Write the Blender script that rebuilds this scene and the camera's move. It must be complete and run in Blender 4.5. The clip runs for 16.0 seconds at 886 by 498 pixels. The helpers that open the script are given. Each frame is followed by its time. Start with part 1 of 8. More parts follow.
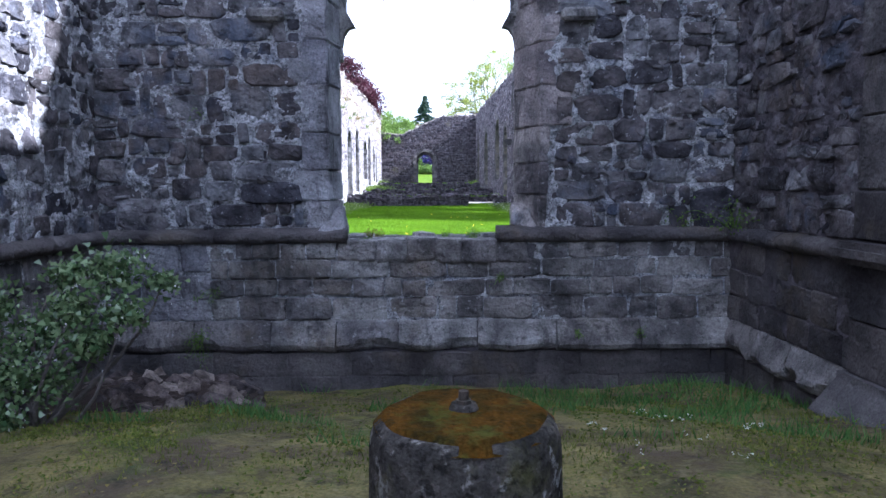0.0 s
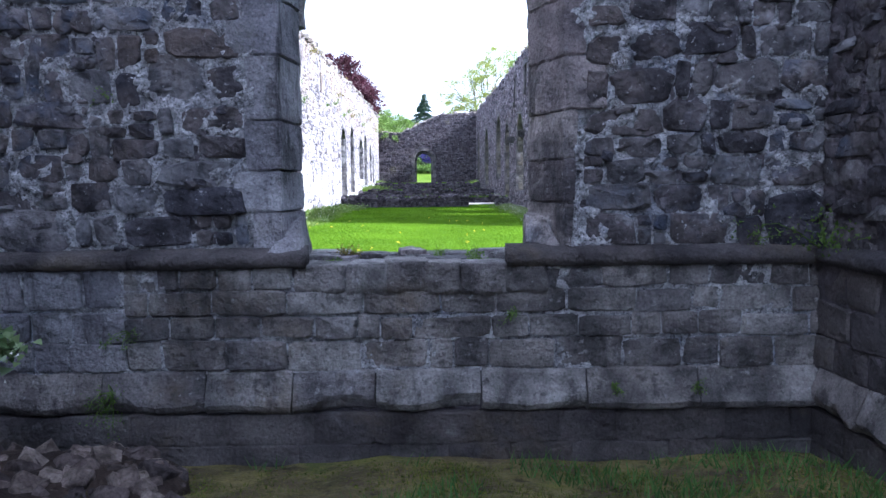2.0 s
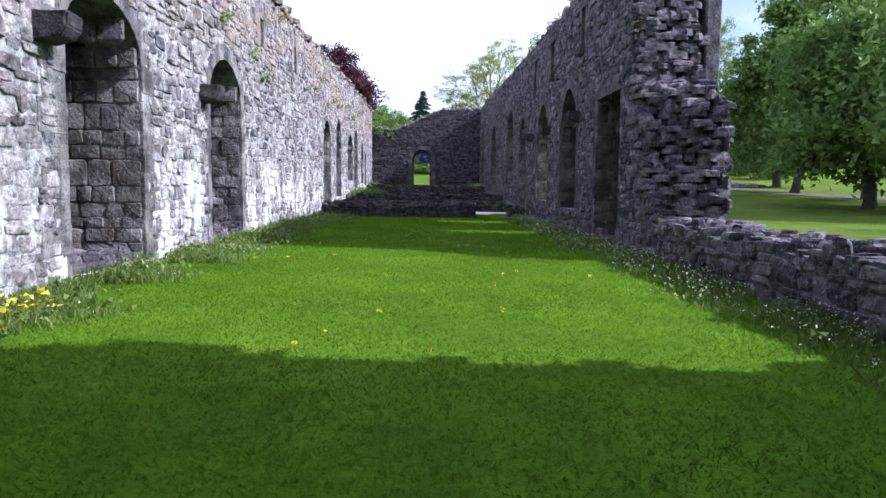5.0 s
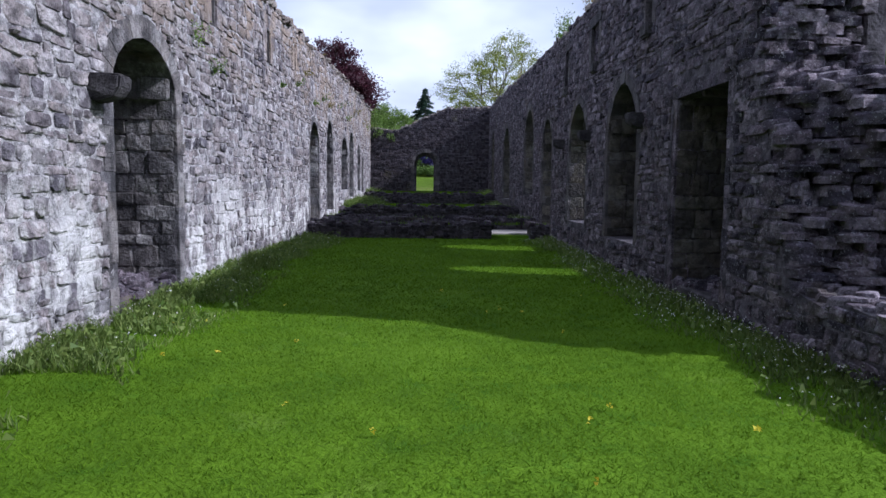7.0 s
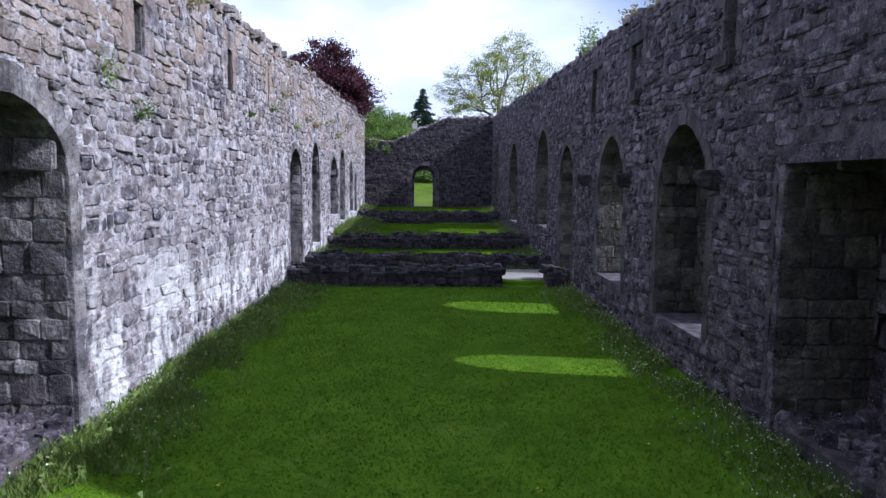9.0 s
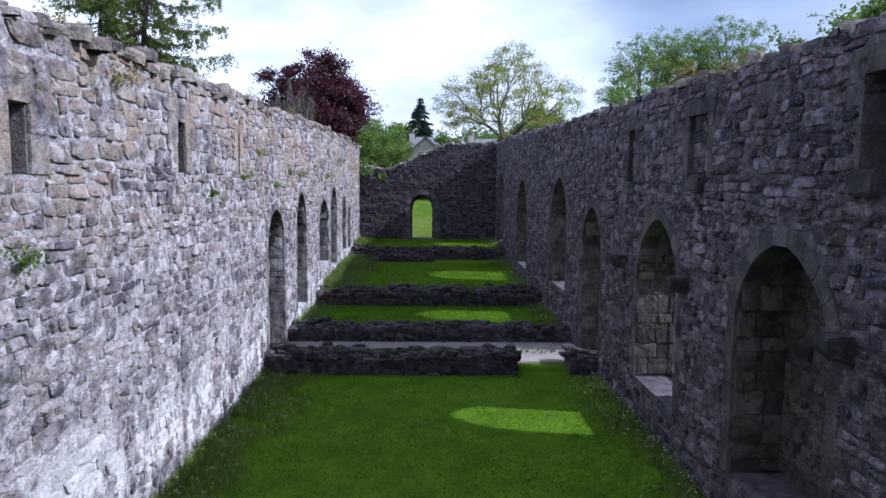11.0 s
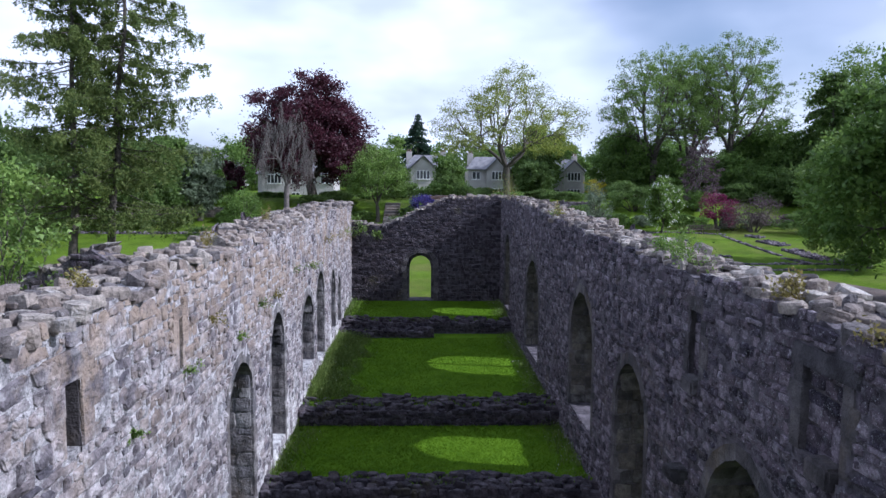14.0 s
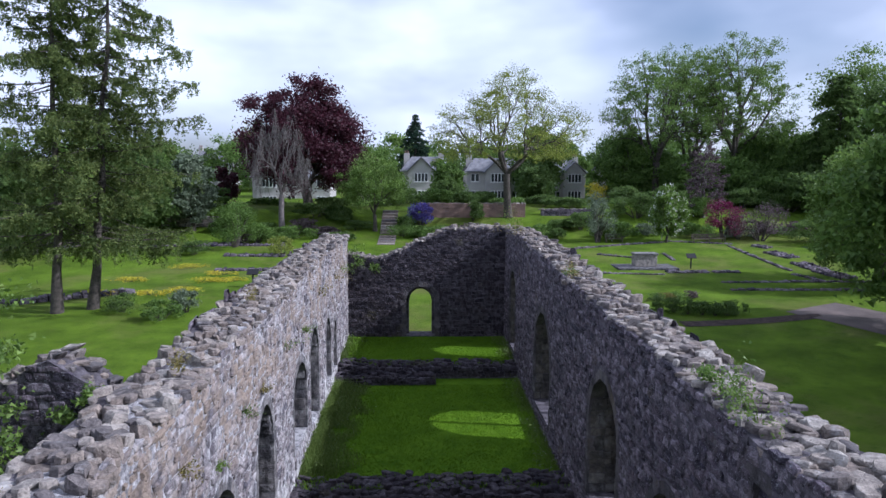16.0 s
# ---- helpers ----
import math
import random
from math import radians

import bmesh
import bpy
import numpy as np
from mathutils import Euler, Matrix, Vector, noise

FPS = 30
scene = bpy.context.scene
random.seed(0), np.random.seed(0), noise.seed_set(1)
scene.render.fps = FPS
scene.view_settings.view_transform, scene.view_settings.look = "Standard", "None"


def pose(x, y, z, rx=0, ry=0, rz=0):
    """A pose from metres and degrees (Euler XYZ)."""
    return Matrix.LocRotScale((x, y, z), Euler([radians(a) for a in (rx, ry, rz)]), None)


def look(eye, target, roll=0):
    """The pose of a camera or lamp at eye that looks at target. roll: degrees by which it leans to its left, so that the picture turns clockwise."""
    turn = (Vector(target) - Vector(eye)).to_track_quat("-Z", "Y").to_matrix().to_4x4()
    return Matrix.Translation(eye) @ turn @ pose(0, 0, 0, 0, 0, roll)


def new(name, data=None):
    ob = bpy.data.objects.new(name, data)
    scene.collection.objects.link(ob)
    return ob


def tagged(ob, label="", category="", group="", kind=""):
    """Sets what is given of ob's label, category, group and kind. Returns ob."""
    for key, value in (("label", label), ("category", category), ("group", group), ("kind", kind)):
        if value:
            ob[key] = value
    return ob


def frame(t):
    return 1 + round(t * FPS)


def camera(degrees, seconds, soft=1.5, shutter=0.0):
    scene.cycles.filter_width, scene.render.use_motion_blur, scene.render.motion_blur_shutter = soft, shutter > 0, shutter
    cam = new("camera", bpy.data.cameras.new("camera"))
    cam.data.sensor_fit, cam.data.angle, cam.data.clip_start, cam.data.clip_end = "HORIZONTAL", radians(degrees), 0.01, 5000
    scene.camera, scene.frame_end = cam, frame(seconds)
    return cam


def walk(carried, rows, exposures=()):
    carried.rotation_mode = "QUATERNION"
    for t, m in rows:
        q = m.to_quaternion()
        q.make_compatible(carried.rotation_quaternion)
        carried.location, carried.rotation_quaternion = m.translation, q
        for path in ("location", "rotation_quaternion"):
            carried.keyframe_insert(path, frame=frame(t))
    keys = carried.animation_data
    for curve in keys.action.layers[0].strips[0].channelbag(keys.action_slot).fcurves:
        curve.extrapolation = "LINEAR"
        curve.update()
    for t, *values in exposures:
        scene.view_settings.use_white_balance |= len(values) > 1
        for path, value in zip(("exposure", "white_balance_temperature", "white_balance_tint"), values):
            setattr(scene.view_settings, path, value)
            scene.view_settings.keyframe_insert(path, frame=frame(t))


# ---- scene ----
cam = camera(66.0, 16.0)
PATH = [
    (0, (0.295, 0.518, 2.035), (0.327, 2.51, 1.855), -0.3),
    (0.5, (0.311, 0.808, 2.032), (0.343, 2.799, 1.852), -0.3),
    (1, (0.359, 1.209, 2.044), (0.39, 3.201, 1.863), -0.3),
    (1.5, (0.382, 1.621, 2.056), (0.412, 3.612, 1.875), -0.4),
    (2, (0.386, 2.229, 2.084), (0.417, 4.22, 1.902), -0.5),
    (2.5, (0.394, 2.855, 2.104), (0.424, 4.846, 1.922), -0.5),
    (3, (0.385, 3.723, 2.139), (0.415, 5.715, 1.956), -0.5),
    (3.5, (0.405, 4.575, 2.173), (0.434, 6.566, 1.989), -0.5),
    (4, (0.406, 5.659, 2.241), (0.439, 7.651, 2.058), 0.4),
    (4.2, (0.385, 6.04, 2.25), (0.424, 8.032, 2.069), 0.45),
    (6.3, (0.124, 10.799, 2.565), (0.166, 12.79, 2.381), 0.8),
    (6.5, (0.151, 11.221, 2.618), (0.188, 13.212, 2.434), 0.8),
    (7, (0.073, 12.319, 2.88), (0.114, 14.31, 2.693), 0.7),
    (7.5, (0.035, 13.217, 3.135), (0.078, 15.207, 2.944), 0.7),
    (8, (0.031, 14.245, 3.453), (0.075, 16.235, 3.259), 0.5),
    (8.2, (0.03, 14.559, 3.58), (0.074, 16.549, 3.382), 0.5),
    (10.3, (-0.129, 17.739, 5.031), (-0.075, 19.729, 4.835), 0.8),
    (10.5, (-0.143, 18.052, 5.208), (-0.089, 20.042, 5.015), 0.7),
    (11, (-0.148, 18.798, 5.736), (-0.092, 20.788, 5.544), 0.6),
    (11.5, (-0.133, 19.383, 6.184), (-0.076, 21.373, 5.993), 0.6),
    (12, (-0.118, 20.053, 6.693), (-0.061, 22.043, 6.504), 0.6),
    (12.5, (-0.121, 20.579, 7.175), (-0.062, 22.569, 6.986), 0.6),
    (13, (-0.111, 21.199, 7.748), (-0.052, 23.19, 7.56), 0.5),
    (13.5, (-0.152, 21.739, 8.255), (-0.091, 23.729, 8.066), 0.5),
    (14, (-0.197, 22.398, 8.819), (-0.134, 24.388, 8.628), 0.5),
    (14.5, (-0.205, 22.931, 9.304), (-0.14, 24.92, 9.106), 0.4),
    (15, (-0.251, 23.477, 9.891), (-0.184, 25.464, 9.679), 0.4),
    (15.5, (-0.302, 23.976, 10.385), (-0.234, 25.963, 10.164), 0.3),
    (16, (-0.348, 24.477, 10.92), (-0.277, 26.463, 10.697), 0.3),
]
walk(cam, [(t, look(eye, target, roll)) for t, eye, target, roll in PATH], exposures=[(0, 2.05, 5300, 16), (1.5, 1.97, 5300, 16), (2.5, 2.06, 5300, 16), (3.4, 1.86, 5300, 16), (4.2, 1.34, 5450, 18), (5.2, 0.8, 5550, 18), (6.3, 0.3, 5600, 18), (6.8, 0.16, 5550, 19), (7.5, 0.02, 5350, 20), (8.0, 0.25, 5300, 21), (9.2, 0.38, 5400, 20), (10.5, 0.36, 5400, 19), (13, 0.28, 5420, 19), (15, 0.18, 5450, 19), (16, 0.1, 5450, 19)])

# ---- light ----
SUN_ELEV, SUN_AZ = 37.0, 9.0          # the sun stands over +x, a little towards -y
sun_dir = Vector((math.cos(radians(SUN_ELEV)) * math.cos(radians(SUN_AZ)), -math.cos(radians(SUN_ELEV)) * math.sin(radians(SUN_AZ)), math.sin(radians(SUN_ELEV))))
sun = new("sun", bpy.data.lights.new("sun", "SUN"))
sun.data.energy, sun.data.angle, sun.data.color = 5.0, radians(0.8), (1.0, 0.96, 0.9)
sun.matrix_world = look(sun_dir * 60, (0, 0, 0))

world = bpy.data.worlds.new("sky")
scene.world = world
world.use_nodes = True
wt = world.node_tree
wt.nodes.clear()
w_out = wt.nodes.new("ShaderNodeOutputWorld")
w_bg = wt.nodes.new("ShaderNodeBackground")
w_sky = wt.nodes.new("ShaderNodeTexSky")
w_sky.sky_type, w_sky.sun_disc = "NISHITA", False
w_sky.sun_elevation, w_sky.sun_rotation = radians(SUN_ELEV), radians(90 + SUN_AZ)
w_sky.air_density, w_sky.dust_density, w_sky.ozone_density = 1.0, 2.0, 1.5
w_co = wt.nodes.new("ShaderNodeTexCoord")
w_map = wt.nodes.new("ShaderNodeMapping")
w_map.inputs["Scale"].default_value = (1.0, 1.0, 2.3)
w_map.inputs["Location"].default_value = (0.35, 0.1, 0.2)
w_noise = wt.nodes.new("ShaderNodeTexNoise")
w_noise.inputs["Scale"].default_value, w_noise.inputs["Detail"].default_value, w_noise.inputs["Roughness"].default_value = 2.0, 3.5, 0.45
w_ramp = wt.nodes.new("ShaderNodeValToRGB")
w_ramp.color_ramp.elements[0].position, w_ramp.color_ramp.elements[1].position = 0.26, 0.56
w_noise2 = wt.nodes.new("ShaderNodeTexNoise")
w_noise2.inputs["Scale"].default_value, w_noise2.inputs["Detail"].default_value = 3.1, 4.0
w_cloud = wt.nodes.new("ShaderNodeValToRGB")
w_cloud.color_ramp.elements[0].position, w_cloud.color_ramp.elements[1].position = 0.35, 0.66
w_cloud.color_ramp.elements[0].color, w_cloud.color_ramp.elements[1].color = (5.9, 6.5, 7.5, 1), (11.2, 11.7, 12.4, 1)
w_mix = wt.nodes.new("ShaderNodeMixRGB")
wt.links.new(w_co.outputs["Generated"], w_map.inputs["Vector"])
wt.links.new(w_map.outputs["Vector"], w_noise.inputs["Vector"])
wt.links.new(w_map.outputs["Vector"], w_noise2.inputs["Vector"])
wt.links.new(w_noise.outputs["Fac"], w_ramp.inputs["Fac"])
wt.links.new(w_noise2.outputs["Fac"], w_cloud.inputs["Fac"])
wt.links.new(w_ramp.outputs["Color"], w_mix.inputs["Fac"])
wt.links.new(w_sky.outputs["Color"], w_mix.inputs["Color1"])
wt.links.new(w_cloud.outputs["Color"], w_mix.inputs["Color2"])
wt.links.new(w_mix.outputs["Color"], w_bg.inputs["Color"])
w_bg.inputs["Strength"].default_value = 0.1
wt.links.new(w_bg.outputs["Background"], w_out.inputs["Surface"])

# ---- materials ----
def material(name, base, dark, scale=3.0, fine=40.0, rough=0.9, bump=0.4, island=0.0, island_tint=None, extra=None, fine_amount=0.35, detail=6.0, spec=0.25):
    """Two-scale stone, soil or plaster: base and dark colours by broad noise, a fine grain over it, and a tone of its own for each piece."""
    m = bpy.data.materials.new(name)
    m.use_nodes = True
    t = m.node_tree
    n, l = t.nodes, t.links
    bsdf = n["Principled BSDF"]
    bsdf.inputs["Roughness"].default_value = rough
    bsdf.inputs["Specular IOR Level"].default_value = spec
    geo = n.new("ShaderNodeNewGeometry")
    broad = n.new("ShaderNodeTexNoise")
    broad.inputs["Scale"].default_value, broad.inputs["Detail"].default_value = scale, detail
    grain = n.new("ShaderNodeTexNoise")
    grain.inputs["Scale"].default_value, grain.inputs["Detail"].default_value = fine, 4.0
    l.new(geo.outputs["Position"], broad.inputs["Vector"])
    l.new(geo.outputs["Position"], grain.inputs["Vector"])
    ramp = n.new("ShaderNodeValToRGB")
    ramp.color_ramp.elements[0].position, ramp.color_ramp.elements[1].position = 0.33, 0.68
    ramp.color_ramp.elements[0].color, ramp.color_ramp.elements[1].color = (*dark, 1), (*base, 1)
    l.new(broad.outputs["Fac"], ramp.inputs["Fac"])
    colour = ramp.outputs["Color"]
    if island:
        info = n.new("ShaderNodeObjectInfo")
        add = n.new("ShaderNodeMath")
        add.operation = "ADD"
        fract = n.new("ShaderNodeMath")
        fract.operation = "FRACT"
        l.new(info.outputs["Random"], add.inputs[0])
        l.new(geo.outputs["Random Per Island"], add.inputs[1])
        l.new(add.outputs[0], fract.inputs[0])
        tone = n.new("ShaderNodeValToRGB")
        tone.color_ramp.elements[0].color = (1 - island, 1 - island, 1 - island * 0.9, 1)
        tone.color_ramp.elements[1].color = (1 + island * 0.9, 1 + island * 0.9, 1 + island * 0.8, 1)
        if island_tint:
            e = tone.color_ramp.elements.new(0.5)
            e.color = (*island_tint, 1)
        l.new(fract.outputs[0], tone.inputs["Fac"])
        mul = n.new("ShaderNodeMixRGB")
        mul.blend_type = "MULTIPLY"
        mul.inputs["Fac"].default_value = 1.0
        l.new(colour, mul.inputs["Color1"])
        l.new(tone.outputs["Color"], mul.inputs["Color2"])
        colour = mul.outputs["Color"]
    over = n.new("ShaderNodeMixRGB")
    over.blend_type = "OVERLAY"
    over.inputs["Fac"].default_value = fine_amount
    l.new(colour, over.inputs["Color1"])
    l.new(grain.outputs["Fac"], over.inputs["Color2"])
    colour = over.outputs["Color"]
    for spot in extra or ():
        # patches of another colour: (colour, scale, from, to, strength, z_low, z_high)
        tint, sc, lo, hi, strength = spot[:5]
        pn = n.new("ShaderNodeTexNoise")
        pn.inputs["Scale"].default_value, pn.inputs["Detail"].default_value, pn.inputs["Roughness"].default_value = sc, 7.0, 0.65
        if len(spot) > 5:
            stretch = n.new("ShaderNodeMapping")
            stretch.inputs["Scale"].default_value = spot[5]
            l.new(geo.outputs["Position"], stretch.inputs["Vector"])
            l.new(stretch.outputs["Vector"], pn.inputs["Vector"])
        else:
            l.new(geo.outputs["Position"], pn.inputs["Vector"])
        pr = n.new("ShaderNodeMapRange")
        pr.inputs["From Min"].default_value, pr.inputs["From Max"].default_value, pr.inputs["To Max"].default_value = lo, hi, strength
        l.new(pn.outputs["Fac"], pr.inputs["Value"])
        mx = n.new("ShaderNodeMixRGB")
        fac = pr.outputs["Result"]
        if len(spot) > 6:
            # lime runs and other such patches fade in between two heights
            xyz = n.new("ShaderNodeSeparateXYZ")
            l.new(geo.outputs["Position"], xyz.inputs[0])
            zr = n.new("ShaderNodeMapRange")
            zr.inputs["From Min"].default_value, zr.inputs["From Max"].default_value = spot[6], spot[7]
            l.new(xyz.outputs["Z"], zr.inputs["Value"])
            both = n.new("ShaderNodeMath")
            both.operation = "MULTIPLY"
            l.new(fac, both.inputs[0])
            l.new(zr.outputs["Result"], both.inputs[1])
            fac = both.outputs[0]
        l.new(fac, mx.inputs["Fac"])
        l.new(colour, mx.inputs["Color1"])
        mx.inputs["Color2"].default_value = (*tint, 1)
        colour = mx.outputs["Color"]
    l.new(colour, bsdf.inputs["Base Color"])
    if bump:
        b = n.new("ShaderNodeBump")
        b.inputs["Strength"].default_value, b.inputs["Distance"].default_value = min(1.0, bump), 0.065
        mid = n.new("ShaderNodeTexNoise")
        mid.inputs["Scale"].default_value, mid.inputs["Detail"].default_value = fine * 0.35, 8.0
        l.new(geo.outputs["Position"], mid.inputs["Vector"])
        l.new(mid.outputs["Fac"], b.inputs["Height"])
        fine_bump = n.new("ShaderNodeBump")
        fine_bump.inputs["Strength"].default_value, fine_bump.inputs["Distance"].default_value = min(1.0, bump), 0.022
        pits = n.new("ShaderNodeTexNoise")
        pits.inputs["Scale"].default_value, pits.inputs["Detail"].default_value, pits.inputs["Roughness"].default_value = fine * 1.1, 4.0, 0.65
        l.new(geo.outputs["Position"], pits.inputs["Vector"])
        l.new(pits.outputs["Fac"], fine_bump.inputs["Height"])
        l.new(b.outputs["Normal"], fine_bump.inputs["Normal"])
        l.new(fine_bump.outputs["Normal"], bsdf.inputs["Normal"])
    return m


def leafy(name, a, b, rough=0.55, through_light=0.35, spec=0.3):
    """Leaves: a tone of its own for each leaf, some light let through."""
    m = bpy.data.materials.new(name)
    m.use_nodes = True
    t = m.node_tree
    n, l = t.nodes, t.links
    bsdf = n["Principled BSDF"]
    bsdf.inputs["Roughness"].default_value = rough
    bsdf.inputs["Specular IOR Level"].default_value = spec
    geo = n.new("ShaderNodeNewGeometry")
    ramp = n.new("ShaderNodeValToRGB")
    ramp.color_ramp.elements[0].color, ramp.color_ramp.elements[1].color = (*a, 1), (*b, 1)
    l.new(geo.outputs["Random Per Island"], ramp.inputs["Fac"])
    broad = n.new("ShaderNodeTexNoise")
    broad.inputs["Scale"].default_value = 0.6
    l.new(geo.outputs["Position"], broad.inputs["Vector"])
    over = n.new("ShaderNodeMixRGB")
    over.blend_type = "OVERLAY"
    over.inputs["Fac"].default_value = 0.5
    l.new(ramp.outputs["Color"], over.inputs["Color1"])
    l.new(broad.outputs["Fac"], over.inputs["Color2"])
    l.new(over.outputs["Color"], bsdf.inputs["Base Color"])
    trans = n.new("ShaderNodeBsdfTranslucent")
    l.new(over.outputs["Color"], trans.inputs["Color"])
    mix = n.new("ShaderNodeMixShader")
    mix.inputs["Fac"].default_value = through_light
    l.new(bsdf.outputs["BSDF"], mix.inputs[1])
    l.new(trans.outputs["BSDF"], mix.inputs[2])
    l.new(mix.outputs["Shader"], n["Material Output"].inputs["Surface"])
    return m


LIME = (0.58, 0.575, 0.58)
# East wall stone: base set darker to carry that wall's shade.
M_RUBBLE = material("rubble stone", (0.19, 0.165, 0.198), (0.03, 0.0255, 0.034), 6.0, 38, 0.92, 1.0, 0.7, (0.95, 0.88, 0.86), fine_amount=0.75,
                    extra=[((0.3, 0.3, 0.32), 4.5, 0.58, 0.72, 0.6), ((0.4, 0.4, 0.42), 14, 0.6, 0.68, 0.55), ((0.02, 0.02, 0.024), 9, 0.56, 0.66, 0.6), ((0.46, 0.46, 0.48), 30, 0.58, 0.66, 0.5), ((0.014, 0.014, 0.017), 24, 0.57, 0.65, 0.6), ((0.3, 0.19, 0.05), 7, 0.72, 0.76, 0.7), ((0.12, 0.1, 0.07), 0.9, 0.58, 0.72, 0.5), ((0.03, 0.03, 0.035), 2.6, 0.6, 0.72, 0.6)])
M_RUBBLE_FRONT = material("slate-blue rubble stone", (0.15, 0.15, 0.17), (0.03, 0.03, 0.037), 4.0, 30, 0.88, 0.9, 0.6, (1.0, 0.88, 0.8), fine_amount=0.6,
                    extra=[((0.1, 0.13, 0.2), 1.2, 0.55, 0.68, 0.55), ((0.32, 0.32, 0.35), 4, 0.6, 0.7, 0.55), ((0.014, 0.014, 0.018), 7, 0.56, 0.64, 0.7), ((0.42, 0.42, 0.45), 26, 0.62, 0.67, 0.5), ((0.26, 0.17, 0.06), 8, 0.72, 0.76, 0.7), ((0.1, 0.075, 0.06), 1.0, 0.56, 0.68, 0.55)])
# Rubble toned darker to carry the end wall's shade; low walls share it.
M_RUBBLE_DARK = material("rubble stone darkened for shade", (0.088, 0.078, 0.092), (0.022, 0.019, 0.025), 6.0, 38, 0.92, 1.0, 0.5, (0.95, 0.88, 0.84), fine_amount=0.6,
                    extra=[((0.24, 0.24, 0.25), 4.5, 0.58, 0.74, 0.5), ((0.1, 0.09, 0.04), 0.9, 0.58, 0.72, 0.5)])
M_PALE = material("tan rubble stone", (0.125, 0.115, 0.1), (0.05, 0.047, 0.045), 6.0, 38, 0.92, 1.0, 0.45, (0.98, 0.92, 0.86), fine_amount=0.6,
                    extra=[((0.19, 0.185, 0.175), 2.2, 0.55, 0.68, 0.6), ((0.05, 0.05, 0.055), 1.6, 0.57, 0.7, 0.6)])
# Last patch: darker towards the foot of the wall.
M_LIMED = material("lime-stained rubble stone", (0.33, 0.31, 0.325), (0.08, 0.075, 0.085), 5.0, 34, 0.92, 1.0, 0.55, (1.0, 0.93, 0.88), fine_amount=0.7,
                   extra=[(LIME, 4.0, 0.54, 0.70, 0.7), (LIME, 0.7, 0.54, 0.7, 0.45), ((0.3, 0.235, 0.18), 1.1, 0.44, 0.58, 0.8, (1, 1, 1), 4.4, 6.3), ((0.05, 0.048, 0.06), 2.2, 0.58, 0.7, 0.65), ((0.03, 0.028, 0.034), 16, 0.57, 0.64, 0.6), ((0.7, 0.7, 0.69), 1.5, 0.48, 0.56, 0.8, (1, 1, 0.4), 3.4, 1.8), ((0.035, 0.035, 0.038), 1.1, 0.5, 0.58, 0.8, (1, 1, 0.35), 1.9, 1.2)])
# Mortar coloured dark to stand for the deep shade in west slits.
M_MORTAR_SHADE = material("mortar darkened for shade", (0.115, 0.112, 0.117), (0.03, 0.03, 0.033), 5.0, 60, 0.95, 0.8)
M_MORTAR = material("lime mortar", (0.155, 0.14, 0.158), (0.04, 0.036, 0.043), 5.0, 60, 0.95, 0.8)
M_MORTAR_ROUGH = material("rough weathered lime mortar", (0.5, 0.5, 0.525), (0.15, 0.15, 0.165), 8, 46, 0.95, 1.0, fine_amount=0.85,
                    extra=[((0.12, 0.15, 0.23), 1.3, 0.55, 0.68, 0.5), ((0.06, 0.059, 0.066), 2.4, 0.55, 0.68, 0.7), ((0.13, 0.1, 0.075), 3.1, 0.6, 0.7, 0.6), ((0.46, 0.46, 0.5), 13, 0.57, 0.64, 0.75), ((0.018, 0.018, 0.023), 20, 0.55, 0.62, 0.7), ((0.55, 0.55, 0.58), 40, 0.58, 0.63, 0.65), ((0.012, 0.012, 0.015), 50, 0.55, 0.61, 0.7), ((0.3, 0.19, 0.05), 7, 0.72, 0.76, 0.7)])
# Blue tint and lift stand for sky light on the left jamb.
M_JAMB = material("blue-grey dressed sandstone", (0.38, 0.38, 0.42), (0.13, 0.13, 0.15), 2.6, 55, 0.88, 0.8, 0.3, (0.98, 0.94, 0.92), fine_amount=0.6,
                    extra=[((0.03, 0.03, 0.036), 1.3, 0.54, 0.64, 0.75), ((0.2, 0.2, 0.17), 1.0, 0.57, 0.68, 0.5), ((0.025, 0.025, 0.03), 2.0, 0.54, 0.62, 0.7, (1.8, 1.8, 0.3)), ((0.4, 0.41, 0.45), 12, 0.6, 0.68, 0.5), ((0.02, 0.02, 0.024), 30, 0.58, 0.64, 0.5)])
M_JAMB_BROWN = material("brown-grey dressed sandstone", (0.38, 0.34, 0.335), (0.115, 0.106, 0.114), 2.6, 55, 0.88, 0.8, 0.3, (0.95, 0.9, 0.92), fine_amount=0.6,
                    extra=[((0.025, 0.024, 0.03), 1.4, 0.52, 0.62, 0.75), ((0.3, 0.33, 0.38), 1.7, 0.6, 0.7, 0.6, (1.5, 1.5, 0.5)), ((0.025, 0.025, 0.03), 2.0, 0.54, 0.62, 0.7, (1.8, 1.8, 0.3)), ((0.4, 0.4, 0.42), 12, 0.6, 0.68, 0.5), ((0.02, 0.02, 0.024), 30, 0.58, 0.64, 0.5)])
M_SILL = material("trodden earth and stone", (0.2, 0.19, 0.2), (0.06, 0.055, 0.06), 4, 40, 0.95, 1.0, fine_amount=0.75,
                    extra=[((0.035, 0.03, 0.028), 3.0, 0.53, 0.62, 0.8), ((0.07, 0.085, 0.02), 2.0, 0.55, 0.62, 0.85), ((0.1, 0.065, 0.03), 5.0, 0.58, 0.66, 0.7), ((0.34, 0.34, 0.36), 16, 0.6, 0.68, 0.6)])
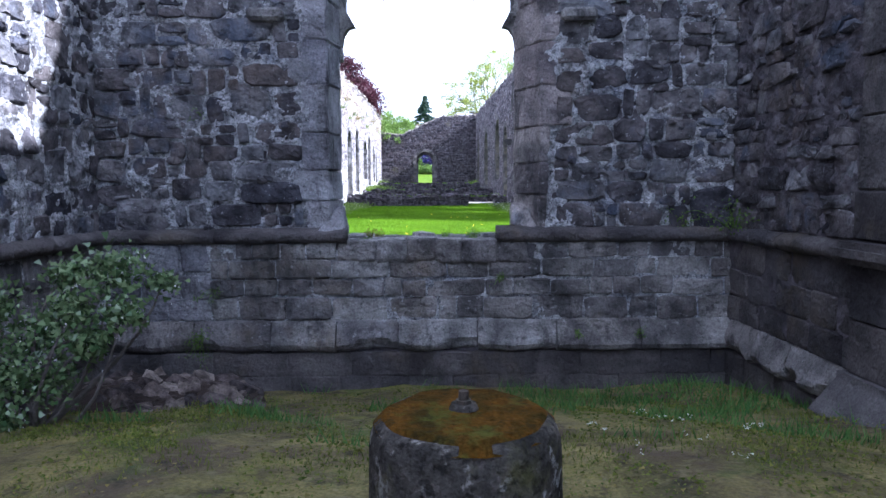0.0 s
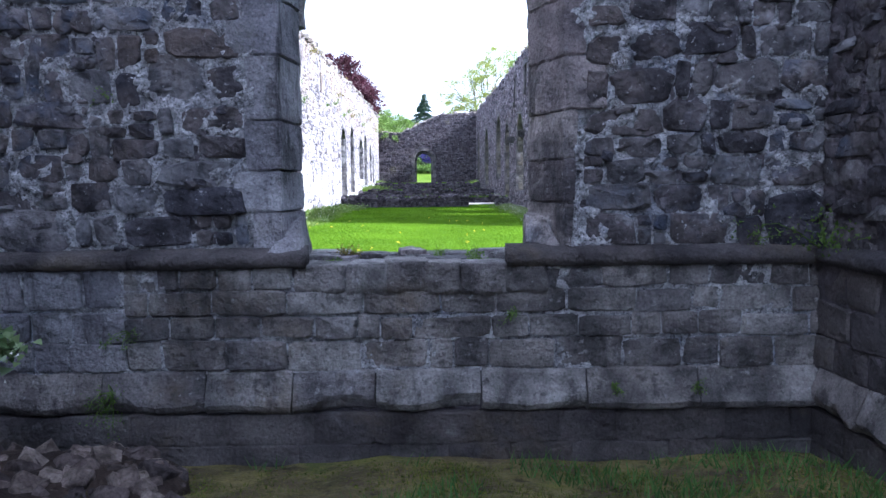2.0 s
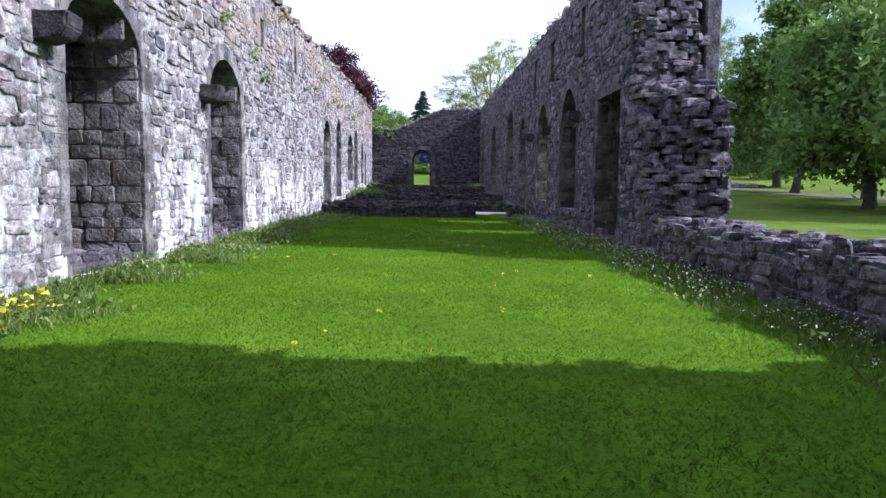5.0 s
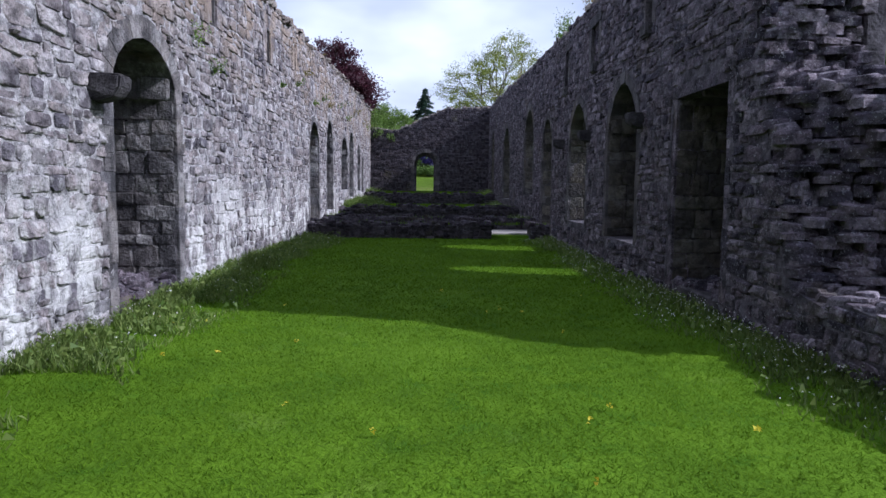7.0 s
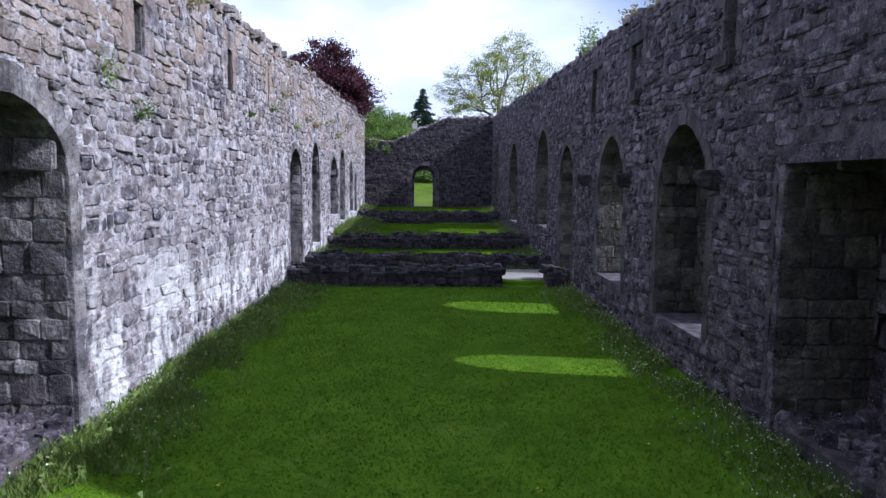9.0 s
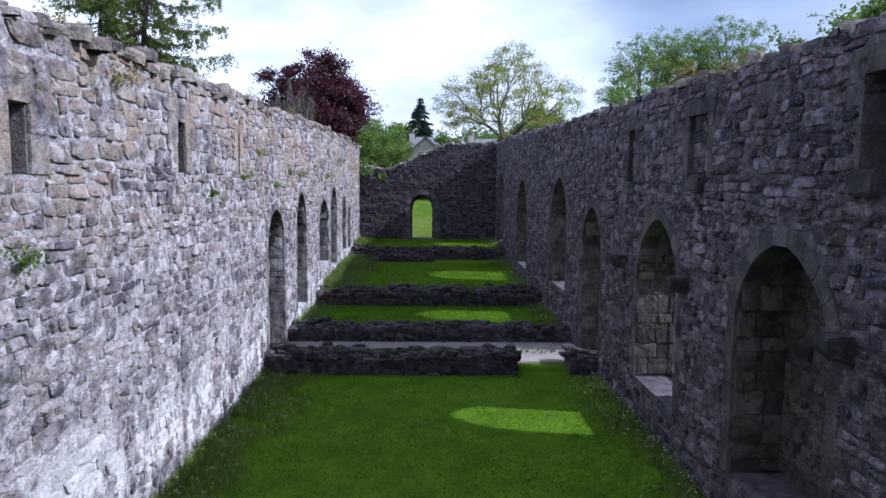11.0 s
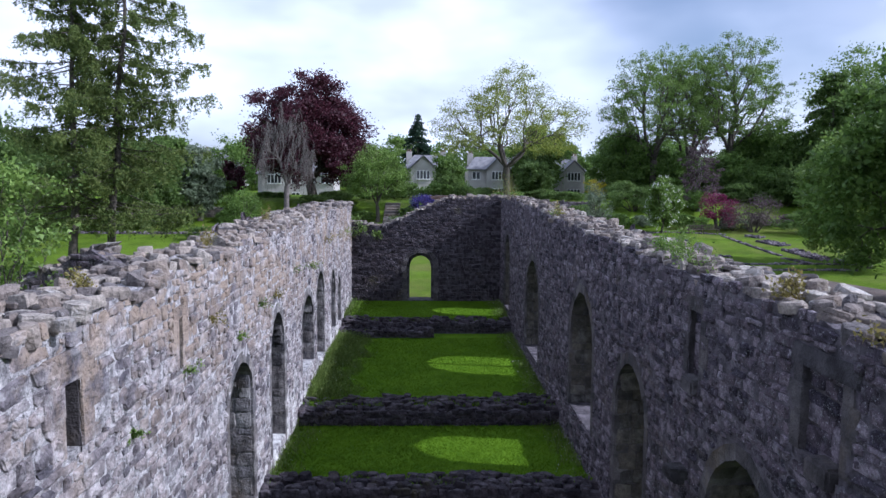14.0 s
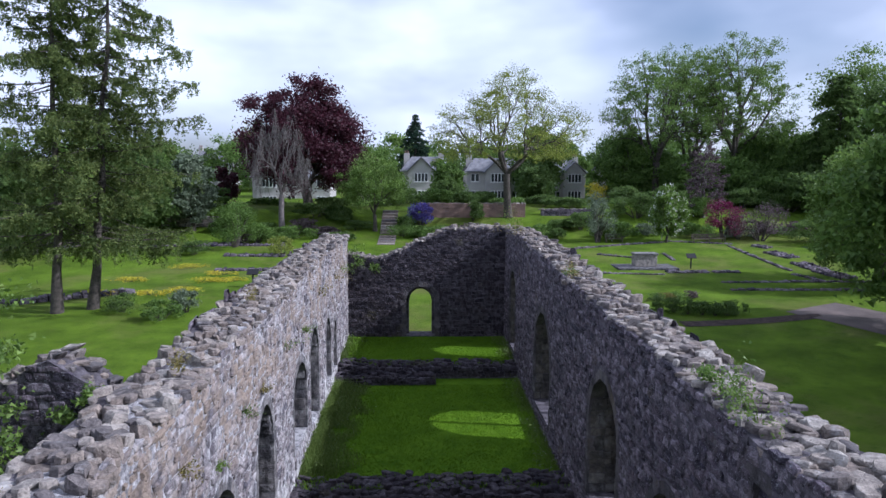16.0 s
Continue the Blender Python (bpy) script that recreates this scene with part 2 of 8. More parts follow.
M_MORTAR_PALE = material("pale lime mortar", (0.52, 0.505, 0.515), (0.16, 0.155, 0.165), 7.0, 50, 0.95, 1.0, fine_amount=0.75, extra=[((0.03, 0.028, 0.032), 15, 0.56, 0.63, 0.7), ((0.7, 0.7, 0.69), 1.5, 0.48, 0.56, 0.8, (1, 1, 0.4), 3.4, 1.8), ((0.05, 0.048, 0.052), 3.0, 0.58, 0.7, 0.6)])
M_ASHLAR = material("weathered sandstone", (0.28, 0.27, 0.275), (0.078, 0.075, 0.08), 3.4, 55, 0.88, 0.75, 0.35, (0.95, 0.9, 0.86), fine_amount=0.6,
                    extra=[((0.03, 0.03, 0.034), 1.1, 0.53, 0.66, 0.65), ((0.34, 0.345, 0.36), 3.4, 0.6, 0.72, 0.55), ((0.13, 0.095, 0.06), 0.9, 0.57, 0.7, 0.5), ((0.42, 0.42, 0.44), 14, 0.6, 0.7, 0.55), ((0.02, 0.02, 0.024), 8, 0.56, 0.66, 0.6), ((0.02, 0.02, 0.024), 26, 0.58, 0.66, 0.5), ((0.03, 0.03, 0.033), 2.2, 0.53, 0.63, 0.65, (1.6, 1.6, 0.3))])
# Darker copy of the weathered sandstone, toned down chiefly for east-side shade.
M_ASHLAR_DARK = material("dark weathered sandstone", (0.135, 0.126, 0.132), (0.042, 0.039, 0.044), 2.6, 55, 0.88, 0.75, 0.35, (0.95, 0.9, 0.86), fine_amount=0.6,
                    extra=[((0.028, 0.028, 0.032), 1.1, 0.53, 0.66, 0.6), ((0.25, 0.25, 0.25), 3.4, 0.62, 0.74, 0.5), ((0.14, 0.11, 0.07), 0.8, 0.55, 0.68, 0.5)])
M_CAP = material("wall top stone", (0.30, 0.275, 0.255), (0.13, 0.12, 0.115), 5, 34, 0.92, 1.0, 0.5, (1.0, 0.9, 0.82), fine_amount=0.6,
                 extra=[((0.46, 0.46, 0.46), 3.0, 0.58, 0.72, 0.6), ((0.07, 0.065, 0.06), 2.0, 0.58, 0.7, 0.5)])
M_GRASS = material("mown grass", (0.098, 0.188, 0.009), (0.064, 0.132, 0.007), 1.6, 70, 0.9, 0.6, fine_amount=0.3, spec=0.04, extra=[((0.115, 0.215, 0.014), 0.5, 0.5, 0.66, 0.6), ((0.04, 0.11, 0.007), 2.4, 0.55, 0.66, 0.6), ((0.16, 0.25, 0.03), 1.2, 0.6, 0.7, 0.5)])
M_GARDEN = material("garden grass", (0.105, 0.172, 0.014), (0.058, 0.1, 0.009), 0.5, 40, 0.9, 1.0, fine_amount=0.5, spec=0.05, extra=[((0.15, 0.14, 0.05), 0.16, 0.5, 0.64, 0.5), ((0.05, 0.095, 0.01), 2.2, 0.53, 0.66, 0.6), ((0.16, 0.2, 0.04), 6, 0.58, 0.68, 0.4), ((0.03, 0.065, 0.008), 12, 0.56, 0.66, 0.5)])
M_BLADE = leafy("grass blades", (0.076, 0.152, 0.007), (0.126, 0.225, 0.012), 0.8, 0.5, 0.03)
M_TURF = material("mossy worn turf", (0.27, 0.225, 0.085), (0.085, 0.078, 0.032), 2.6, 45, 0.95, 1.0, fine_amount=0.8,
                  extra=[((0.095, 0.07, 0.05), 1.6, 0.48, 0.62, 0.9), ((0.04, 0.075, 0.014), 1.3, 0.54, 0.64, 0.75), ((0.22, 0.19, 0.1), 9, 0.56, 0.68, 0.7), ((0.025, 0.022, 0.016), 6, 0.56, 0.66, 0.7), ((0.2, 0.2, 0.04), 2.2, 0.58, 0.68, 0.6)])
M_SOIL = material("bare soil", (0.075, 0.052, 0.042), (0.03, 0.022, 0.02), 3, 50, 0.95, 1.0)
M_PATH = material("pale gravel path", (0.3, 0.275, 0.255), (0.2, 0.185, 0.175), 1.4, 90, 0.95, 0.5)
M_TARMAC = material("worn earthy drive", (0.15, 0.12, 0.11), (0.085, 0.07, 0.065), 0.6, 60, 0.9, 0.4)
M_BARK = material("bark", (0.11, 0.095, 0.08), (0.045, 0.04, 0.035), 5, 40, 0.95, 1.0)
M_BARK_PALE = material("grey bark", (0.2, 0.178, 0.168), (0.1, 0.088, 0.084), 5, 40, 0.95, 0.8)
M_OAK = leafy("young oak leaves", (0.14, 0.185, 0.025), (0.27, 0.31, 0.05))
M_SPRING = leafy("spring leaves", (0.085, 0.155, 0.028), (0.19, 0.28, 0.06))
M_DEEP = leafy("dark green leaves", (0.06, 0.11, 0.028), (0.15, 0.225, 0.06), 0.6, 0.55)
M_MID = leafy("green leaves", (0.065, 0.125, 0.024), (0.155, 0.245, 0.052), 0.6, 0.45)
M_LARCH = leafy("larch needles", (0.06, 0.1, 0.028), (0.18, 0.22, 0.06), 0.7, 0.45)
M_FIR = leafy("fir needles", (0.012, 0.035, 0.02), (0.03, 0.065, 0.035))
M_COPPER = leafy("copper beech leaves", (0.03, 0.008, 0.014), (0.085, 0.022, 0.036))
M_MAGENTA = leafy("magenta blossom", (0.1, 0.012, 0.04), (0.22, 0.03, 0.1))
M_VIOLET = leafy("violet blossom", (0.06, 0.05, 0.22), (0.13, 0.1, 0.36))
M_YELLOW = leafy("yellow flowers", (0.5, 0.42, 0.02), (0.65, 0.55, 0.05))
M_WHITE = leafy("white blossom", (0.6, 0.6, 0.55), (0.8, 0.8, 0.76), 0.6, 0.2)
M_HOLLY = leafy("holly leaves", (0.04, 0.085, 0.03), (0.2, 0.27, 0.13), 0.22, 0.08, 0.5)
M_GREYLEAF = leafy("grey-green leaves", (0.09, 0.12, 0.075), (0.2, 0.25, 0.16))
M_TWIG = leafy("bare purple twigs", (0.07, 0.05, 0.055), (0.16, 0.12, 0.125), 0.8, 0.1)
M_OCHRE = leafy("dry moss and ferns", (0.12, 0.115, 0.028), (0.27, 0.22, 0.07))
M_MOSS = material("orange moss", (0.14, 0.062, 0.01), (0.045, 0.032, 0.008), 9, 60, 0.95, 1.0, fine_amount=0.7, spec=0.03, extra=[((0.1, 0.11, 0.025), 3.0, 0.52, 0.62, 0.8), ((0.03, 0.025, 0.01), 14, 0.56, 0.64, 0.7)])
M_DRUM = material("lichened stone drum", (0.12, 0.108, 0.1), (0.03, 0.028, 0.027), 7, 50, 0.95, 1.0, fine_amount=0.8, spec=0.1,
                  extra=[((0.1, 0.1, 0.03), 2.6, 0.54, 0.66, 0.6), ((0.5, 0.5, 0.5), 3.6, 0.6, 0.63, 0.85), ((0.34, 0.33, 0.32), 14, 0.6, 0.66, 0.7), ((0.01, 0.01, 0.01), 20, 0.55, 0.62, 0.7)])
M_RENDER = material("pebbledash render", (0.46, 0.44, 0.42), (0.36, 0.345, 0.33), 0.6, 30, 0.9, 0.3)
M_SLATE = material("grey slate", (0.2, 0.2, 0.215), (0.11, 0.11, 0.12), 1.5, 12, 0.7, 0.4)
M_PAINT = material("white paint", (0.8, 0.8, 0.78), (0.7, 0.7, 0.68), 2, 20, 0.6, 0.0)
M_BRICK = material("old brick", (0.26, 0.17, 0.14), (0.15, 0.1, 0.09), 1.2, 20, 0.9, 0.5)
M_WOOD = material("weathered timber", (0.14, 0.115, 0.09), (0.07, 0.06, 0.05), 4, 40, 0.85, 0.5)
M_BLACK = material("black sign board", (0.02, 0.02, 0.022), (0.012, 0.012, 0.014), 4, 40, 0.5, 0.1)
M_IRON = material("rusty iron", (0.09, 0.07, 0.06), (0.04, 0.035, 0.03), 20, 80, 0.7, 0.5)
M_PANE = bpy.data.materials.new("window glass")
M_PANE.use_nodes = True
_p = M_PANE.node_tree.nodes["Principled BSDF"].inputs
_p["Base Color"].default_value, _p["Roughness"].default_value, _p["Metallic"].default_value = (0.03, 0.035, 0.04, 1), 0.08, 0.0

# ---- building kit ----
rng = np.random.default_rng(7)


def mesh_object(name, verts, faces, mat, parent=None, label="", smooth=False):
    me = bpy.data.meshes.new(name)
    me.from_pydata([tuple(v) for v in verts], [], [tuple(f) for f in faces])
    me.materials.append(mat)
    if smooth:
        me.shade_smooth()
    me.update()
    ob = new(name, me)
    if parent:
        ob.parent = parent
    if label:
        ob["label"] = label
    return ob


def part(name, bm, mat, parent=None, label="", smooth=False):
    me = bpy.data.meshes.new(name)
    bm.to_mesh(me)
    bm.free()
    me.materials.append(mat)
    if smooth:
        me.shade_smooth()
    ob = new(name, me)
    if parent:
        ob.parent = parent
    if label:
        ob["label"] = label
    return ob


def empty(name, m=None, **tags):
    ob = new(name)
    ob.empty_display_size = 0.2
    if m is not None:
        ob.matrix_world = m
    return tagged(ob, **tags)


def box_bm(x0, x1, y0, y1, z0, z1, bevel=0.0, segments=1):
    bm = bmesh.new()
    bmesh.ops.create_cube(bm, size=1)
    bmesh.ops.transform(bm, verts=bm.verts, matrix=Matrix.Translation(((x0 + x1) / 2, (y0 + y1) / 2, (z0 + z1) / 2)) @ Matrix.Diagonal((x1 - x0, y1 - y0, z1 - z0, 1)))
    if bevel:
        bmesh.ops.bevel(bm, geom=list(bm.edges), offset=bevel, segments=segments, affect="EDGES")
    return bm


# one irregular stone: a rough eight-sided block, its face towards +z, about 1 x 1 x 1
def stone_proto(seed, square=0.5, rough=0.1):
    r = np.random.default_rng(seed)
    ring = []
    for cx, cy in ((-1, -1), (1, -1), (1, 1), (-1, 1)):
        c = 0.52 - 0.13 * r.random() * (1 - square)
        k = 0.05 + 0.22 * r.random() * (1 - square)
        a, b = (cx * c, cy * (c - k)), (cx * (c - k), cy * c)
        ring += [b, a] if cx * cy > 0 else [a, b]
    ring = np.array(ring)
    ang = np.arctan2(ring[:, 1], ring[:, 0])
    ring = ring[np.argsort(ang)] + r.uniform(-0.055, 0.055, (8, 2)) * (1 - square)
    t = r.uniform(-0.5, 0.5, 2) * (1 - square)
    v = [(x, y, -0.6) for x, y in ring]
    v += [(x * 1.0, y * 1.0, 0.5 + x * t[0] + y * t[1] + r.uniform(-0.2, 0.15)) for x, y in ring]
    f_in = 0.88 + 0.04 * square
    v += [(x * f_in + r.uniform(-rough, rough) * 0.4, y * f_in + r.uniform(-rough, rough) * 0.4, 0.85 + x * t[0] + y * t[1] + r.uniform(-0.25, 0.25) * rough * 8) for x, y in ring]
    v.append((r.uniform(-0.15, 0.15), r.uniform(-0.15, 0.15), 1.0 + r.uniform(-0.1, 0.3) * rough * 8))
    f = []
    for i in range(8):
        j = (i + 1) % 8
        f += [(i, j, 8 + j, 8 + i), (8 + i, 8 + j, 16 + j, 16 + i), (16 + i, 16 + j, 24)]
    return np.array(v), f


RUBBLE = [stone_proto(s, 0.15, 0.1) for s in range(24)]
DRESSED = [stone_proto(100 + s, 0.9, 0.03) for s in range(10)]


def slab_proto(seed):
    """A flat, angular slab with a broken outline."""
    r = np.random.default_rng(seed)
    a = np.sort(np.linspace(0, 2 * math.pi, 8, endpoint=False) + r.uniform(-0.3, 0.3, 8))
    ring = np.stack([np.cos(a), np.sin(a)], 1) * r.uniform(0.42, 0.62, (8, 1))
    t = r.uniform(-0.25, 0.25, 2)
    v = [(x, y, -0.6) for x, y in ring]
    v += [(x * 1.02, y * 1.02, 0.55 + x * t[0] + y * t[1] + r.uniform(-0.08, 0.08)) for x, y in ring]
    v += [(x * 0.9 + r.uniform(-0.03, 0.03), y * 0.9 + r.uniform(-0.03, 0.03), 0.92 + x * t[0] + y * t[1] + r.uniform(-0.06, 0.06)) for x, y in ring]
    v.append((r.uniform(-0.15, 0.15), r.uniform(-0.15, 0.15), 1.0 + r.uniform(-0.12, 0.12)))
    f = []
    for i in range(8):
        j = (i + 1) % 8
        f += [(i, j, 8 + j, 8 + i), (8 + i, 8 + j, 16 + j, 16 + i), (16 + i, 16 + j, 24)]
    return np.array(v), f


ROUGH = [stone_proto(300 + s, 0.72, 0.07) for s in range(16)]
SLABS = [slab_proto(200 + s) for s in range(20)]
STONE_KINDS = {"rubble": RUBBLE, "dressed": DRESSED, "slab": SLABS, "rough": ROUGH}
PROTO_MESH = {}


def proto_mesh(kind, i, mat):
    key = (kind, i, mat.name)
    if key not in PROTO_MESH:
        v, f = STONE_KINDS[kind][i]
        me = bpy.data.meshes.new("stone")
        me.from_pydata([tuple(p) for p in v], [], f)
        me.materials.append(mat)
        me.update()
        PROTO_MESH[key] = me
    return PROTO_MESH[key]


def lay(stones, kind, mat, parent, near=None, name="stone", rest="rubble_masonry", limit=300):
    """Lay stones, each a 4 x 4 matrix. Those for which near(place) holds become objects of their own (300 at most), the rest one mesh."""
    protos = STONE_KINDS[kind]
    pick = rng.integers(0, len(protos), len(stones))
    verts, faces, base, own = [], [], 0, 0
    for m, i in zip(stones, pick):
        if near and own < limit and near(m[:3, 3]):
            ob = new(name, proto_mesh(kind, int(i), mat))
            ob.parent = parent
            ob.matrix_local = Matrix(m.tolist())
            own += 1
            continue
        v, f = protos[i]
        verts.append(v @ m[:3, :3].T + m[:3, 3])
        faces += [tuple(base + k for k in q) for q in f]
        base += len(v)
    if verts:
        ob = mesh_object(rest, np.concatenate(verts), faces, mat, parent)
        ob["kind"] = "stuff"
    return own


def stone_matrix(o, u, v, n, cu, cv, w, h, d, turn=0.0, tip=0.0):
    """A stone of width w and height h at (cu, cv) on the face with origin o, standing d proud."""
    c, s = math.cos(turn), math.sin(turn)
    uu, vv = u * c + v * s, v * c - u * s
    nn = n + uu * tip
    m = np.eye(4)
    m[:3, 0], m[:3, 1], m[:3, 2], m[:3, 3] = uu * w, vv * h, nn * d, o + u * cu + v * cv
    return m


def arch_z(op, u):
    a, b, sill, spring, apex = op[:5]
    if apex - spring < 0.02:
        return apex
    s = min(1.0, abs(u - (a + b) / 2) / ((b - a) / 2))
    R = op[5] if len(op) > 5 else 1.35
    return spring + (apex - spring) * math.sqrt(max(0, R * R - (s + R - 1) ** 2)) / math.sqrt(R * R - (R - 1) ** 2)


def face_stones(o, u, v, n, u0, u1, z0, top, openings, course=(0.09, 0.24), width=(0.1, 0.46), proud=(0.01, 0.045), gap=0.0, rim=0.2, chips=1.0, seed=1):
    """Rough courses over a wall face, left free where openings and their dressed surrounds are. v must be up, with o at height 0."""
    r = np.random.default_rng(seed)
    out, z = [], z0
    while True:
        h = r.uniform(*course)
        if z > max(top(u0 + (u1 - u0) * k / 30) for k in range(31)):
            break
        free = [(u0, u1)]
        for op in openings:
            a, b, sill, spring, apex = op[:5]
            if z + h < sill - 0.02 or z > apex + rim:
                continue
            edge = rim if b - a > 0.6 else 0.02
            half, c = (b - a) / 2 + edge, (a + b) / 2
            if z > spring:
                k = min(1.0, (z - spring) / (apex + rim - spring + 1e-6))
                half *= math.sqrt(max(0.0, 1 - k ** 1.6))
            lo, hi = c - half, c + half
            free = [q for f0, f1 in free for q in ((f0, min(f1, lo)), (max(f0, hi), f1)) if q[1] - q[0] > 0.06]
        for f0, f1 in free:
            x = f0
            while x < f1 - 0.05:
                w = width[0] + (width[1] - width[0]) * r.random() ** 1.5 * (1.35 if h > 0.19 else 1)
                if f1 - x - w < width[0]:
                    w = f1 - x
                    if w > width[1] * 1.5:
                        w /= 2
                wave = 0.035 * math.sin(x * 1.9 + z * 3.1) + 0.02 * math.sin(x * 5.3 + z)
                tall = h
                if z + h * 0.6 < top(x + w / 2):
                    if w < 0.3 and h > 0.2 and r.random() < 0.4:
                        k = r.uniform(0.4, 0.6)
                        for zz, hh in ((z, h * k), (z + h * k, h * (1 - k))):
                            out.append(stone_matrix(o, u, v, n, x + w / 2, zz + hh / 2 + wave, w - gap, hh - gap, r.uniform(*proud), r.normal(0, 0.05), r.normal(0, 0.1)))
                    else:
                        if r.random() < 0.06:
                            tall = h * 1.5
                        out.append(stone_matrix(o, u, v, n, x + w / 2, z + tall / 2 + wave, w - gap, tall - gap * 0.6, r.uniform(*proud), r.normal(0, 0.03), r.normal(0, 0.1)))
                x += w
        z += h
    # small pinning stones wedged in the joints
    zt = max(top(u0), top(u1))
    for _ in range(int(chips * (u1 - u0) * (zt - z0) * 6)):
        cu, cv = r.uniform(u0, u1), r.uniform(z0, zt)
        if cv > top(cu) - 0.05 or any(op[0] - rim - 0.05 < cu < op[1] + rim + 0.05 and op[2] - 0.05 < cv < op[4] + rim + 0.05 for op in openings):
            continue
        out.append(stone_matrix(o, u, v, n, cu, cv, r.uniform(0.05, 0.16), r.uniform(0.03, 0.09), r.uniform(*proud) * 1.1, r.normal(0, 0.3), r.normal(0, 0.1)))
    return out


def mortar_skin(o, u, n, u0, u1, z0, z1, mat, parent, clear=None, out=0.03, amp=0.042, step=0.04, v=None, fine=0.0):
    """A rough skin of mortar spread over a wall face, left away where clear(along, up) holds."""
    v = Z1 if v is None else v
    nu, nz = int((u1 - u0) / step), int((z1 - z0) / step)
    V, F = [], []
    for i in range(nu + 1):
        for j in range(nz + 1):
            a, b = u0 + (u1 - u0) * i / nu, z0 + (z1 - z0) * j / nz
            p = o + u * a + v * b
            q = Vector(p)
            d = out + amp * (0.8 * noise.noise(q * 3.1) + 0.7 * noise.noise(q * 8.3 + Vector((5, 2, 1))) + 0.5 * noise.noise(q * 19.0) + fine * noise.noise(q * 37.0))
            V.append(p + n * d + (u * noise.noise(q * 17 + Vector((1, 7, 3))) + v * noise.noise(q * 17 + Vector((4, 0, 9)))) * 0.015)
    for i in range(nu):
        for j in range(nz):
            a, b = u0 + (u1 - u0) * (i + 0.5) / nu, z0 + (z1 - z0) * (j + 0.5) / nz
            if not (clear and clear(a, b)):
                k = i * (nz + 1) + j
                F.append((k, k + nz + 1, k + nz + 2, k + 1))
    ob = mesh_object("mortar", V, F, mat, parent)
    if np.dot(np.array(ob.data.polygons[0].normal), n) < 0:
        ob.data.flip_normals()
    return ob


def wall_core(name, axis, u0, u1, zb, top, t0, t1, openings, mat, parent=None, label=""):
    """A wall that runs along axis from u0 to u1, between t0 and t1 across, with arched openings right through it."""
    us = set(np.arange(u0, u1, 0.35).tolist()) | {u0, u1}
    for op in openings:
        us |= set(np.linspace(op[0], op[1], 17).tolist())
    us = sorted(q for q in us if u0 <= q <= u1)
    us = [q for i, q in enumerate(us) if i == 0 or q - us[i - 1] > 1e-4]
    P = (lambda q, t, z: (t, q, z)) if axis == "y" else (lambda q, t, z: (q, t, z))
    V, F = [], []

    def quad(*pts):
        F.append(tuple(range(len(V), len(V) + 4)))
        V.extend(pts)

    def state(m):
        for op in openings:
            if op[0] < m < op[1]:
                return op
        return None

    def block(a, b, lo_a, lo_b, hi_a, hi_b, left, right):
        for t in (t0, t1):
            quad(P(a, t, lo_a), P(b, t, lo_b), P(b, t, hi_b), P(a, t, hi_a))
        quad(P(a, t0, hi_a), P(b, t0, hi_b), P(b, t1, hi_b), P(a, t1, hi_a))
        quad(P(a, t0, lo_a), P(b, t0, lo_b), P(b, t1, lo_b), P(a, t1, lo_a))
        if left:
            quad(P(a, t0, lo_a), P(a, t1, lo_a), P(a, t1, hi_a), P(a, t0, hi_a))
        if right:
            quad(P(b, t0, lo_b), P(b, t1, lo_b), P(b, t1, hi_b), P(b, t0, hi_b))

    last = "start"
    for i in range(len(us) - 1):
        a, b = us[i], us[i + 1]
        op = state((a + b) / 2)
        nxt = state((us[i + 1] + us[i + 2]) / 2) if i + 2 < len(us) else "end"
        if op is None:
            block(a, b, zb, zb, top(a), top(b), last is not None, nxt is not None)
        else:
            if op[2] > zb + 0.01:
                block(a, b, zb, zb, op[2], op[2], False, False)
            block(a, b, arch_z(op, a), arch_z(op, b), max(top(a), arch_z(op, a) + 0.05), max(top(b), arch_z(op, b) + 0.05), False, False)
        last = op
    ob = mesh_object(name, V, F, mat, parent, label)
    bm = bmesh.new()
    bm.from_mesh(ob.data)
    bmesh.ops.remove_doubles(bm, verts=bm.verts, dist=1e-4)
    bmesh.ops.recalc_face_normals(bm, faces=bm.faces)
    bm.to_mesh(ob.data)
    bm.free()
    return ob


